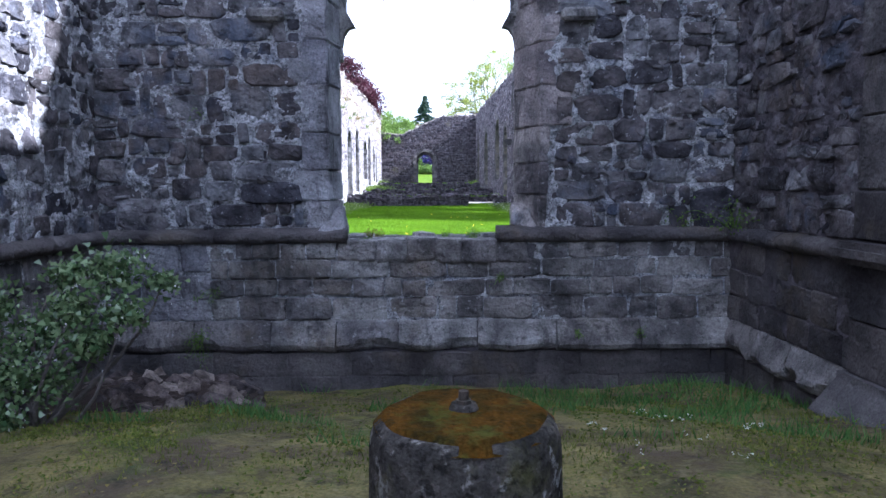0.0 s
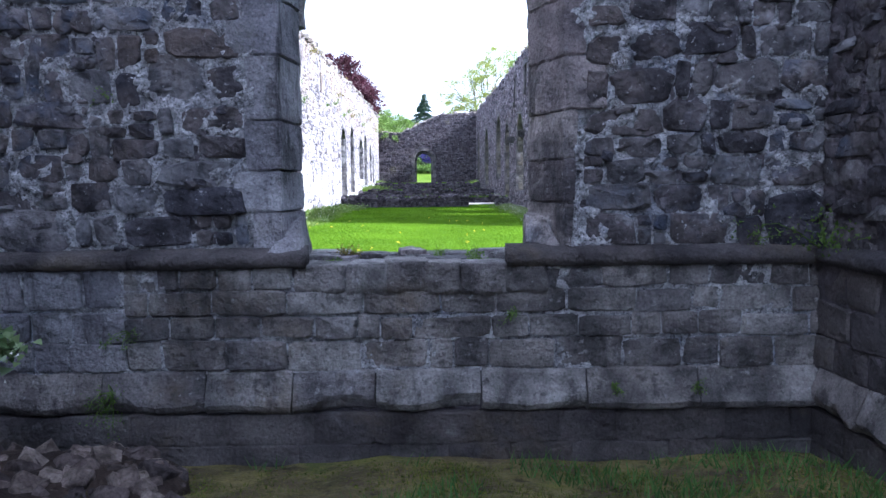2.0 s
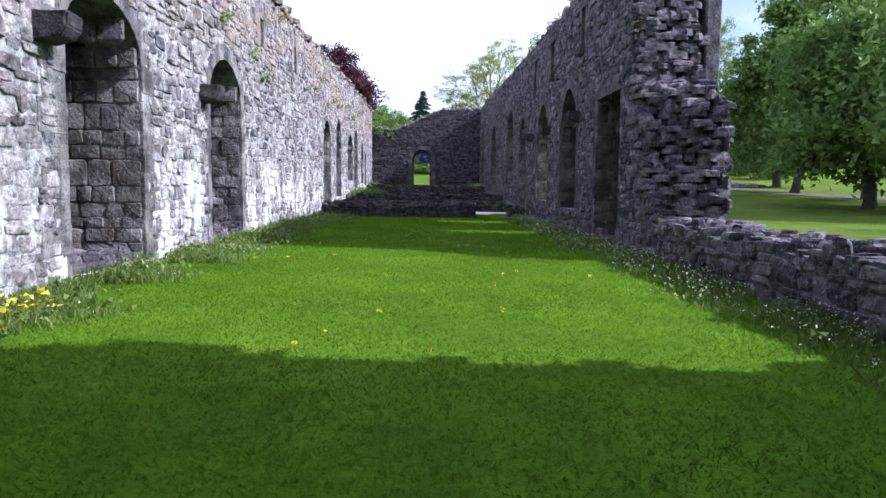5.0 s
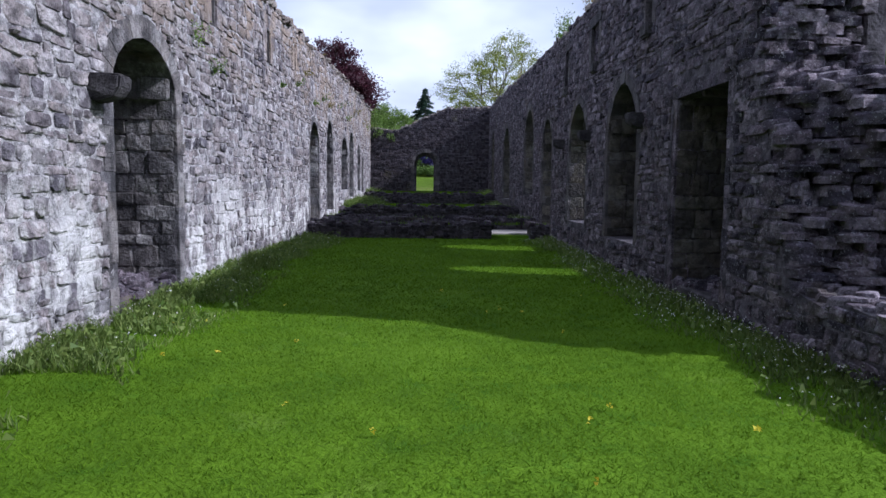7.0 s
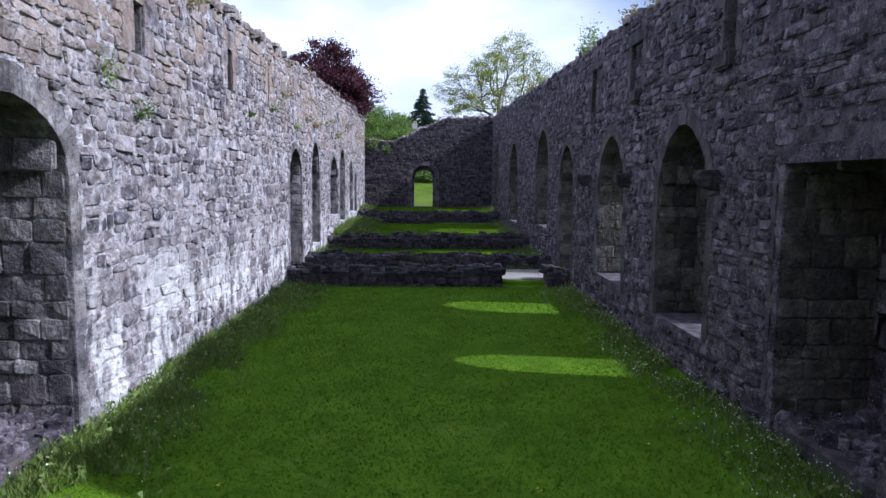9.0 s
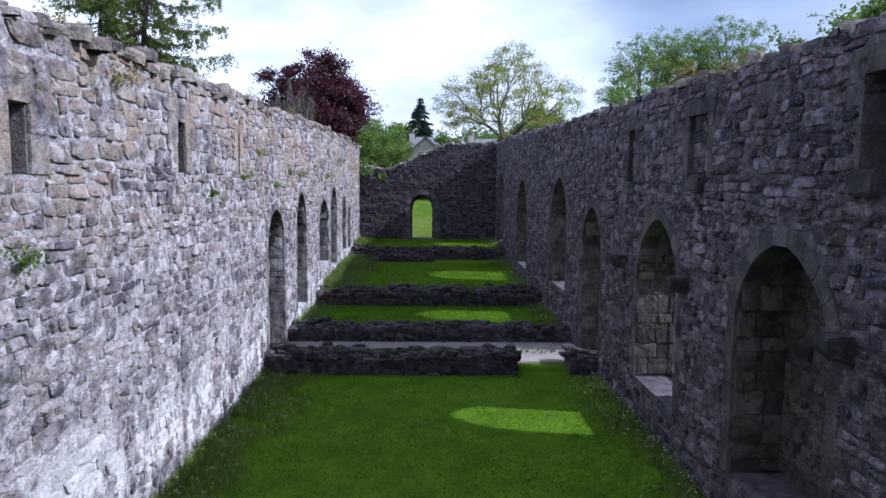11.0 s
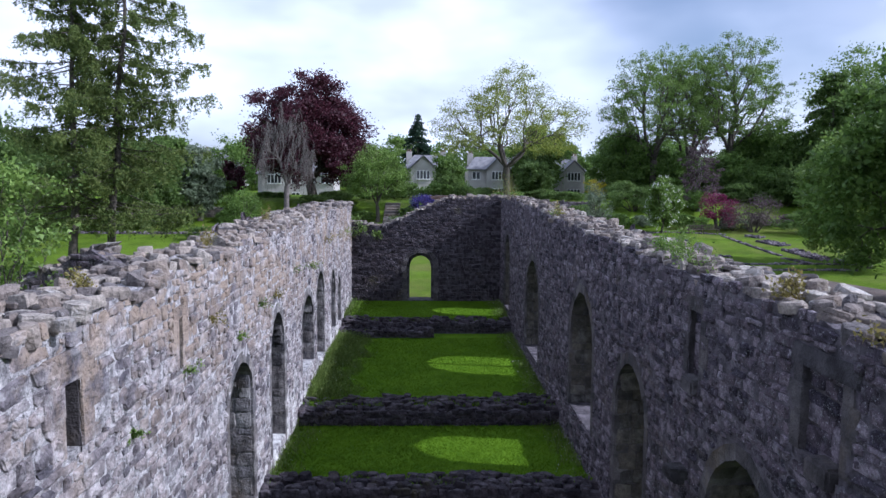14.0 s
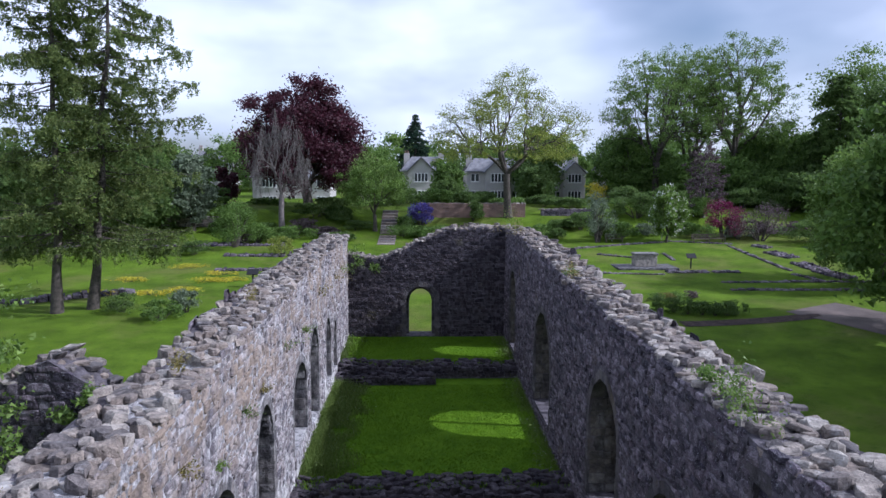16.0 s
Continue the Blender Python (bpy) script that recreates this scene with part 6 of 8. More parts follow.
for m, nn in ((M_WEEDLET, 26000), (M_OCHRE, 4000)):
    q = scatter(nn, -2.95, 3.25, 2.2, 7.1, r_t, lambda x, y: noise.noise(Vector((x * 1.6, y * 1.6, 11.0 + nn))) > -0.05)
    q[:, 2] += r_t.uniform(0.0, 0.025, len(q))
    holder = empty("ground_plants", kind="stuff", label="low moss, leaves and dry stalks in the worn turf", category="ground plants")
    leaves_mesh("leaves", q, 0.02, r_t, m, holder, flat=0.7)
blades("turf_grass", scatter(10000, -2.95, 3.25, 4.2, 7.15, r_gr, lambda x, y: noise.noise(Vector((x * 1.3, y * 1.6, 8))) > 0.16 - 0.08 * x), 0.11, r_gr, M_TUFT, width=0.006, label="longer tufts of grass at the wall foot", category="grass")
blades("lawn_grass", scatter(110000, -3.9, 4.0, 9.1, 21, r_gr), 0.03, r_gr, M_BLADE, width=0.005, lean=1.0, label="short mown grass blades", category="grass")
blades("lawn_grass", scatter(60000, -3.9, 4.0, 21, 35, r_gr), 0.035, r_gr, M_BLADE, width=0.009, lean=1.0, label="short mown grass blades", category="grass")
for y0, y1, n in ((38.8, 42.9, 20000), (44.2, 53.3, 30000), (55.3, 59.2, 12000)):
    blades("lawn_grass", scatter(n, -3.9, 4.05, y0, y1, r_gr), 0.05, r_gr, M_BLADE, width=0.012, lean=0.9, label="grass between the low walls", category="grass")

for y0, y1, zt, n in ((43.2, 44.1, 1.84, 2500), (38.1, 38.7, 1.6, 700), (54.4, 55.2, 2.28, 1500), (35.2, 35.7, 1.56, 500)):
    q = np.stack([r_gr.uniform(-3.9, 4.05, n), r_gr.uniform(y0, y1, n), np.full(n, zt)], 1)
    q = q[[noise.noise(Vector((a * 1.3, b * 2, 5.0))) > -0.1 for a, b, _ in q]]
    blades("grassy_top", q, 0.11, r_gr, M_BLADE, width=0.014, lean=0.5, label="tufts of grass on a low wall", category="grass")


# tall weeds along the wall feet
def weeds(x0, x1, y0, y1, n, h, seed, label, wall_x):
    r = np.random.default_rng(seed)
    pts, hh = [], []
    for _ in range(n):
        y = r.uniform(y0, y1)
        q = r.random() ** 2.0 * (0.75 + 0.5 * noise.noise(Vector((y * 0.7, seed, 0.5))) + 0.25 * r.random())
        x = wall_x + (x1 - x0) * q * (1 if wall_x < 0 else -1)
        if noise.noise(Vector((x * 0.8, y * 0.9, seed))) < -0.3:
            continue
        pts.append((x, y, ground_z(x, y)))
        hh.append(h * (1.1 - 0.8 * q) * (0.6 + 0.8 * abs(noise.noise(Vector((x, y * 0.6, 2.0 + seed))))))
    blades("weeds", np.array(pts), np.array(hh), r, M_WEED, width=0.009, lean=0.45, label=label, category="weeds")
    k = np.array(pts)[r.random(len(pts)) < 0.14]
    k = k + np.stack([r.normal(0, 0.06, len(k)), r.normal(0, 0.06, len(k)), r.uniform(0.05, h * 0.8, len(k))], 1)
    holder = empty("weed_leaves", kind="stuff", label=label, category="weeds")
    leaves_mesh("leaves", k, 0.07, r, M_WEED, holder)
    f = np.array(pts)[r.random(len(pts)) < (0.035 if wall_x < 0 else 0.22)]
    f = f + np.stack([r.normal(0, 0.05, len(f)), r.normal(0, 0.05, len(f)), r.uniform(0.06, 0.25, len(f))], 1)
    leaves_mesh("daisies", f, 0.023, r, M_WHITE, holder)


M_WEED = leafy("weeds", (0.065, 0.12, 0.018), (0.19, 0.25, 0.06), 0.6, 0.35)
weeds(0, 1.25, 9.3, 34.9, 26000, 0.3, 401, "tall weeds, grasses and daisies along the wall foot", -3.98)
weeds(0, 1.1, 9.3, 34.9, 13000, 0.22, 402, "weeds and daisies along the shaded wall foot", 4.08)
# dandelions and daisies in the mown grass
r_dd = np.random.default_rng(23)
q = scatter(26, -3.6, 3.6, 11.5, 24, r_dd)
q[:, 2] += 0.05
dandelions = empty("dandelions", kind="stuff", label="scattered yellow dandelions in the lawn", category="flowers")
leaves_mesh("petals", np.repeat(q, 5, axis=0) + r_dd.normal(0, 0.012, (len(q) * 5, 3)), 0.035, r_dd, M_YELLOW, dandelions, flat=0.8)
q = np.array([(-3.75 + 0.5 * r_dd.random(), 13.4 + 1.0 * r_dd.random(), 1.12 + 0.2 * r_dd.random()) for _ in range(90)])
leaves_mesh("petals", q, 0.06, r_dd, M_YELLOW, dandelions, flat=0.6)
weeds(0, 1.7, 44.3, 53.2, 11000, 0.6, 403, "rank weeds beside the wall", -3.98)
weeds(0, 0.8, 38.8, 59.0, 4000, 0.35, 404, "weeds beside the wall", 4.08)
weeds(0, 0.9, 38.8, 59.0, 4000, 0.4, 405, "weeds beside the wall", -3.98)


def clump(place, normal, size, mat, seed, label, leaves=60, leaf=0.06, name="wall_plant", trail=0.0):
    """A plant rooted in a joint of the wall."""
    r = np.random.default_rng(seed)
    thing = empty(name, Matrix.Translation(place), label=label, category="plant", group="plants on the walls")
    n = np.array(normal, float)
    V, F, tips = [], [], []
    for k in range(6):
        e = n * size * r.uniform(0.4, 0.9) + r.normal(0, 0.45, 3) * size
        e[2] = e[2] * 0.7 + (0.3 - trail) * size
        tube(V, F, bend(-n * 0.05, e, r, 0.1, 4), [0.006, 0.005, 0.004, 0.002], 3)
        tips.append(e)
    mesh_object("stem", V, F, mat, thing)
    tips = np.array(tips)
    t = r.uniform(0.25, 1.05, (leaves, 1))
    c = tips[r.integers(0, 6, leaves)] * t + r.normal(0, size * 0.16, (leaves, 3))
    leaves_mesh("leaves", c, leaf, r, mat, thing)
    return thing


# holly in the corner of the forecourt
r_ho = np.random.default_rng(33)
holly = empty("holly_bush", Matrix.Translation((-2.35, 5.15, 0.4)), label="open glossy holly bush with pale stems in the corner", category="shrub")
tufts = [(0.5, 1.08, 0.2), (0.28, 0.84, 0.15), (0.62, 0.82, 0.12), (0.12, 1.05, 0.12), (-0.1, 0.62, 0.2), (-0.35, 0.86, 0.19), (0.0, 0.36, 0.2), (-0.35, 0.34, 0.22), (0.3, 0.58, 0.12), (-0.55, 0.58, 0.18), (-0.25, 0.08, 0.16), (0.42, 0.66, 0.1), (0.75, 0.98, 0.09)]
for tx, tz, tr in tufts:
    e = np.array((tx, r_ho.uniform(-0.25, 0.2), tz))
    V, F = [], []
    tube(V, F, bend(np.array((-0.08 + r_ho.normal(0, 0.03), 0.0, -0.05)), e, r_ho, 0.06, 6, 0.1), [0.021, 0.018, 0.015, 0.012, 0.009, 0.005], 6)
    mesh_object("stem", V, F, M_BARK_PALE, holly, "pale bare stem", smooth=True)
    d = r_ho.normal(0, 1, (int(2600 * tr), 3))
    c = e + d * tr * np.array((0.55, 0.5, 0.42))
    leaves_mesh("foliage", c, 0.045, r_ho, M_HOLLY, holly, wide=0.42)
    leaves_mesh("blossom", e + r_ho.normal(0, 1, (int(130 * tr), 3)) * tr * 0.55, 0.02, r_ho, M_WHITE, holly)
clump((-1.86, FY - 0.06, 1.02), (0, -1, 0), 0.17, M_MID, 421, "small trailing plant in a wall joint", 120, 0.02, trail=0.5)
clump((-1.98, FY - 0.17, 0.6), (0, -1, 0), 0.26, M_MID, 422, "hanging green plant on the plinth", 320, 0.018, trail=0.7)
clump((0.98, FY - 0.05, 1.13), (0, -1, 0), 0.1, M_MID, 423, "small fern in a wall joint", 110, 0.018)
clump((1.72, FY - 0.15, 0.6), (0, -1, 0), 0.1, M_MID, 424, "small fern on the plinth", 110, 0.016, trail=0.5)
clump((2.35, FY - 0.12, 0.56), (0, -1, 0), 0.12, M_MID, 425, "small plant on the plinth", 110, 0.016)
clump((-1.95, FY, 2.72), (0, -1, 0), 0.1, M_MID, 426, "small plant in the wall", 90, 0.02)
clump((3.25, FY - 0.15, 1.6), (-0.5, -0.6, 0.3), 0.32, M_MID, 427, "leafy weed sprouting in the wall corner", 240, 0.03)
clump((2.75, FY - 0.02, 1.65), (0, -1, 0), 0.16, M_MID, 428, "leafy weed above the string course", 130, 0.025)
clump((0.72, FY + 0.45, 1.45), (0, 0, 1), 0.14, M_MID, 429, "leafy weed on the broken sill", 300, 0.022)
clump((-0.4, FY + 0.3, 1.42), (0, 0, 1), 0.12, M_MID, 430, "low weed on the broken sill", 260, 0.02)
clump((-0.45, FY + 1.3, 1.42), (0, 0, 1), 0.16, M_OCHRE, 431, "tuft of dry grass on the sill", 320, 0.022)
clump((0.45, FY + 1.0, 1.42), (0, 0, 1), 0.1, M_MID, 432, "small weed on the sill", 180, 0.018)

# plants along the long walls
for y, z, s, m in ((25.3, 4.9, 0.3, M_MID), (24.3, 5.3, 0.35, M_SPRING), (27.4, 6.9, 0.3, M_OCHRE), (31.2, 5.5, 0.16, M_MID), (33.1, 5.75, 0.2, M_SPRING), (34.6, 6.3, 0.2, M_OCHRE), (36.4, 5.6, 0.25, M_SPRING),
                   (38.2, 6.0, 0.3, M_MID), (39.8, 5.9, 0.22, M_OCHRE), (42.6, 6.2, 0.3, M_MID), (45.6, 6.0, 0.3, M_SPRING), (49.0, 6.6, 0.4, M_OCHRE), (53.5, 6.3, 0.5, M_OCHRE), (56.0, 6.4, 0.6, M_SPRING), (22.0, 5.6, 0.3, M_SPRING), (19.0, 6.0, 0.25, M_OCHRE)):
    clump((XL, y, z), (1, 0, 0), s, m, int(y * 100), "plant rooted high in the lime-stained wall", 170, 0.045)
for y, z, s, m in ((25.9, 7.25, 0.35, M_SPRING), (27.2, 7.3, 0.3, M_SPRING), (28.6, 7.2, 0.35, M_OCHRE), (33.5, 7.5, 0.6, M_SPRING), (34.2, 7.6, 0.55, M_SPRING), (35.0, 7.6, 0.3, M_MID), (44.5, 7.75, 0.4, M_OCHRE), (45.3, 7.7, 0.35, M_SPRING),
                   (55.5, 8.1, 0.9, M_OCHRE), (57.5, 8.2, 0.9, M_SPRING), (21.5, 7.05, 0.35, M_SPRING), (21.0, 5.3, 0.25, M_OCHRE), (30.4, 7.45, 0.35, M_OCHRE)):
    clump((XR + 0.25, y, z), (-0.4, 0, 0.9), s, m, int(y * 90), "leafy plant growing on the wall head", 300, 0.052)
for y, s in ((27.0, 0.3), (31.0, 0.25), (36.0, 0.35), (41, 0.3), (24.6, 0.4)):
    clump((XL - 0.45, y, top_left(y) + 0.1), (0, 0, 1), s, M_OCHRE, int(y * 70), "brown dry moss and grass on the wall head", 300, 0.04)
for x, z, s in ((-3.3, 6.3, 0.7), (-2.6, 6.1, 0.45), (-3.7, 6.9, 0.6)):
    clump((x, FAR_Y - 0.05, z), (0, -0.8, 0.3), s, M_SPRING, int(z * 100), "pale plant hanging on the end wall", 150, 0.1, trail=0.4)

# slender shaft standing in the second recess of the west wall
V, F = [], []
tube(V, F, [np.array((XL - 0.75, 22.0, z)) for z in (1.2, 1.45, 1.5, 3.7, 3.75, 3.95)], [0.13, 0.13, 0.085, 0.08, 0.12, 0.14], 12)
mesh_object("shaft", V, F, M_LIMED, wall_left, "slender lime-stained shaft", smooth=True)
# ---- trees beyond the walls ----
broadleaf((-13.7, 108, gz(-13.7, 108)), 16.2, 8.7, M_COPPER, 301, "large copper beech with dark purple crown", leaves=80000, leaf=0.28, tips=300, crown_from=0.06, trunk=0.6, cut=0.55, clump=0.075, inner=0.3)
broadleaf((10.1, 104, gz(10.1, 104)), 17.6, 10.0, M_OAK, 302, "spreading oak with thin young yellow-green leaves", leaves=40000, leaf=0.14, tips=420, crown_from=0.36, trunk=0.42, clump=0.042, cut=0.22, inner=0.5)
broadleaf((-5.2, 100, gz(-5.2, 100)), 9.2, 4.2, M_SPRING, 303, "small round garden tree in fresh green leaf", leaves=20000, leaf=0.17, tips=150, crown_from=0.25, trunk=0.22, cut=0.5, clump=0.09)
broadleaf((-15.4, 100, gz(-15.4, 100)), 14.4, 3.8, M_BARK_PALE, 304, "bare weeping tree with pale hanging twigs", leaves=0, crown_from=0.35, trunk=0.3, bark=M_BARK_PALE, sag=0.2, tips=150, hang=0.7, cut=0.35)
conifer((-0.9, 140, gz(-0.9, 140)), 13.5, 5.2, M_FIR, 305, "dark fir standing among the houses", leaves=24000, leaf=0.42, whorls=24, power=0.75, droop=0.4)
larch((-22.2, 66, gz(-22.2, 66)), 22.8, 7.0, 306, "tall larch with feathery drooping branches", 0.03)
larch((-20.6, 67, gz(-20.6, 67)), 23.6, 7.6, 307, "tall larch with fresh green needles and leaning trunk", 0.09)
broadleaf((32.5, 118, gz(32.5, 118)), 23.2, 8.9, M_SPRING, 310, "tall thin-leaved tree with bare limbs showing", leaves=34000, leaf=0.18, tips=420, crown_from=0.3, trunk=0.5, clump=0.045, cut=0.45, inner=0.35)
broadleaf((39.0, 122, gz(39.0, 122)), 24.2, 6.9, M_SPRING, 311, "tall thin-leaved tree with bare limbs showing", leaves=34000, leaf=0.18, tips=420, crown_from=0.3, trunk=0.5, clump=0.045, cut=0.45, inner=0.35)
broadleaf((42.9, 117, gz(42.9, 117)), 24.5, 8.1, M_SPRING, 312, "tall thin-leaved tree with bare limbs showing", leaves=34000, leaf=0.18, tips=420, crown_from=0.3, trunk=0.5, clump=0.045, cut=0.45, inner=0.35)
# woods and dark trees round the garden
broadleaf((30.0, 127, gz(30.0, 127)), 11.1, 4.6, M_MID, 330, "dense green tree at the edge of the garden", leaves=15000, leaf=0.34, tips=110, crown_from=0.06, trunk=0.3, cut=0.7, clump=0.13, inner=0.4)
broadleaf((29.6, 121, gz(29.6, 121)), 10.3, 4.4, M_MID, 331, "dense green tree at the edge of the garden", leaves=15000, leaf=0.34, tips=110, crown_from=0.06, trunk=0.3, cut=0.7, clump=0.13, inner=0.4)
broadleaf((34.2, 124, gz(34.2, 124)), 8.6, 3.7, M_MID, 332, "dense green tree at the edge of the garden", leaves=15000, leaf=0.34, tips=110, crown_from=0.06, trunk=0.3, cut=0.7, clump=0.13, inner=0.4)
broadleaf((46.5, 118, gz(46.5, 118)), 11.4, 4.3, M_MID, 333, "dense green tree at the edge of the garden", leaves=15000, leaf=0.34, tips=110, crown_from=0.06, trunk=0.3, cut=0.7, clump=0.13, inner=0.4)
broadleaf((48.4, 114, gz(48.4, 114)), 11.1, 4.1, M_MID, 334, "dense green tree at the edge of the garden", leaves=15000, leaf=0.34, tips=110, crown_from=0.06, trunk=0.3, cut=0.7, clump=0.13, inner=0.4)
broadleaf((50.7, 112, gz(50.7, 112)), 8.9, 4.0, M_DEEP, 335, "dense green tree at the edge of the garden", leaves=15000, leaf=0.34, tips=110, crown_from=0.06, trunk=0.3, cut=0.7, clump=0.13, inner=0.4)
broadleaf((60.4, 118, gz(60.4, 118)), 23.9, 6.6, M_SPRING, 336, "dense green tree at the edge of the garden", leaves=15000, leaf=0.34, tips=110, crown_from=0.06, trunk=0.3, cut=0.7, clump=0.13, inner=0.4)
broadleaf((59.5, 110, gz(59.5, 110)), 18.1, 5.3, M_DEEP, 337, "dense green tree at the edge of the garden", leaves=15000, leaf=0.34, tips=110, crown_from=0.06, trunk=0.3, cut=0.7, clump=0.13, inner=0.4)
broadleaf((46.9, 106, gz(46.9, 106)), 5.0, 3.7, M_DEEP, 338, "dense green tree at the edge of the garden", leaves=15000, leaf=0.34, tips=110, crown_from=0.06, trunk=0.3, cut=0.7, clump=0.13, inner=0.4)
broadleaf((44.2, 110, gz(44.2, 110)), 4.6, 3.2, M_MID, 339, "dense green tree at the edge of the garden", leaves=15000, leaf=0.34, tips=110, crown_from=0.06, trunk=0.3, cut=0.7, clump=0.13, inner=0.4)
broadleaf((40.2, 112, gz(40.2, 112)), 6.8, 3.6, M_MID, 340, "dense green tree at the edge of the garden", leaves=15000, leaf=0.34, tips=110, crown_from=0.06, trunk=0.3, cut=0.7, clump=0.13, inner=0.4)
broadleaf((35.6, 116, gz(35.6, 116)), 6.8, 3.4, M_MID, 341, "dense green tree at the edge of the garden", leaves=15000, leaf=0.34, tips=110, crown_from=0.06, trunk=0.3, cut=0.7, clump=0.13, inner=0.4)
broadleaf((-40.7, 92, gz(-40.7, 92)), 12.0, 5.6, M_DEEP, 342, "dense green tree at the edge of the garden", leaves=15000, leaf=0.34, tips=110, crown_from=0.06, trunk=0.3, cut=0.7, clump=0.13, inner=0.4)
broadleaf((-42.5, 88, gz(-42.5, 88)), 13.3, 5.3, M_DEEP, 343, "dense green tree at the edge of the garden", leaves=15000, leaf=0.34, tips=110, crown_from=0.06, trunk=0.3, cut=0.7, clump=0.13, inner=0.4)
broadleaf((-35.7, 88, gz(-35.7, 88)), 9.1, 4.2, M_DEEP, 344, "dense green tree at the edge of the garden", leaves=15000, leaf=0.34, tips=110, crown_from=0.06, trunk=0.3, cut=0.7, clump=0.13, inner=0.4)
broadleaf((-29.4, 96, gz(-29.4, 96)), 10.4, 3.9, M_DEEP, 345, "dense green tree at the edge of the garden", leaves=15000, leaf=0.34, tips=110, crown_from=0.06, trunk=0.3, cut=0.7, clump=0.13, inner=0.4)
broadleaf((-29.4, 104, gz(-29.4, 104)), 9.5, 3.6, M_MID, 346, "dense green tree at the edge of the garden", leaves=15000, leaf=0.34, tips=110, crown_from=0.06, trunk=0.3, cut=0.7, clump=0.13, inner=0.4)
broadleaf((-25.1, 100, gz(-25.1, 100)), 9.2, 2.5, M_GREYLEAF, 347, "dense green tree at the edge of the garden", leaves=15000, leaf=0.34, tips=110, crown_from=0.06, trunk=0.3, cut=0.7, clump=0.13, inner=0.4)
broadleaf((17.6, 127, gz(17.6, 127)), 11.9, 4.6, M_MID, 348, "dense green tree at the edge of the garden", leaves=15000, leaf=0.34, tips=110, crown_from=0.06, trunk=0.3, cut=0.7, clump=0.13, inner=0.4)
broadleaf((16.5, 124, gz(16.5, 124)), 8.2, 2.9, M_DEEP, 349, "dense green tree at the edge of the garden", leaves=15000, leaf=0.34, tips=110, crown_from=0.06, trunk=0.3, cut=0.7, clump=0.13, inner=0.4)
broadleaf((27.5, 150, gz(27.5, 150)), 9.8, 3.6, M_MID, 350, "dense green tree at the edge of the garden", leaves=15000, leaf=0.34, tips=110, crown_from=0.06, trunk=0.3, cut=0.7, clump=0.13, inner=0.4)
broadleaf((3.6, 121, gz(3.6, 121)), 6.1, 2.4, M_MID, 351, "dense green tree at the edge of the garden", leaves=15000, leaf=0.34, tips=110, crown_from=0.06, trunk=0.3, cut=0.7, clump=0.13, inner=0.4)
broadleaf((15.2, 116, gz(15.2, 116)), 5.5, 2.7, M_DEEP, 352, "dense green tree at the edge of the garden", leaves=15000, leaf=0.34, tips=110, crown_from=0.06, trunk=0.3, cut=0.7, clump=0.13, inner=0.4)
broadleaf((33.3, 104, gz(33.3, 104)), 9.9, 2.6, M_TWIG, 358, "bare grey twiggy tree among the greens", leaves=9000, leaf=0.16, tips=160, crown_from=0.1, trunk=0.16, cut=0.6, clump=0.06, bark=M_BARK_PALE)
conifer((51.5, 108, gz(51.5, 108)), 16.5, 5.2, M_DEEP, 359, "tall dark spreading conifer", leaves=34000, leaf=0.5, whorls=26, power=0.45, droop=0.5, bare=0.05)
broadleaf((34.3, 74, gz(34.3, 74)), 12.5, 5.5, M_SPRING, 360, "large horse chestnut with low spreading branches", leaves=34000, leaf=0.26, tips=200, crown_from=0.06, trunk=0.4, cut=0.7, clump=0.09, inner=0.4)
for k in range(26):
    px = -80 + k * 9.4
    yy = 190 + 26 * math.sin(k * 2.3)
    broadleaf((px, yy, gz(px, yy)), 10.0 + 2.6 * math.sin(k * 1.7) + (3 if k % 5 == 0 else 0), 7.5, (M_MID, M_DEEP, M_SPRING)[k % 3], 370 + k, "distant tree on the skyline behind the houses", leaves=4000, leaf=0.62, crown_from=0.05, tips=60, clump=0.15, cut=0.7)
for k in range(15):
    px = -46 + k * 9.0
    yy = 156 + 5 * math.sin(k * 2.9)
    broadleaf((px, yy, gz(px, yy)), 8.6 + 1.8 * math.sin(k * 2.1), 6.0, (M_DEEP, M_MID, M_MID)[k % 3], 900 + k, "leafy tree in the gardens behind the houses", leaves=6000, leaf=0.45, crown_from=0.05, tips=60, clump=0.15, cut=0.7)
# shrubs and small trees
shrub((-24.9, 112, gz(-24.9, 112)), 3.63, 4.7, M_COPPER, 401, "dark purple rounded shrub before the houses", leaves=5000, leaf=0.25)
shrub((-18.4, 92, gz(-18.4, 92)), 5.15, 4.5, M_MID, 402, "layered green garden maple on the lawn", leaves=6000, leaf=0.16)
shrub((-13.6, 97, gz(-13.6, 97)), 4.81, 1.5, M_MID, 403, "mixed green border shrubs by the lawn", leaves=2500, leaf=0.16)
shrub((-0.1, 101.5, gz(-0.1, 101.5)), 3.57, 2.6, M_VIOLET, 404, "shrub covered in violet blossom", leaves=3500, leaf=0.16)
shrub((5.8, 103, gz(5.8, 103)), 2.99, 2.3, M_DEEP, 405, "dark clipped garden shrub below a wall", leaves=3000, leaf=0.18)
shrub((3.5, 118, gz(3.5, 118)), 4.65, 3.2, M_DEEP, 406, "tall dark shrub beside a house", leaves=3500, leaf=0.24)
shrub((15.5, 118, gz(15.5, 118)), 4.8, 4.6, M_DEEP, 407, "broad dark yew bush before a house", leaves=5000, leaf=0.24)
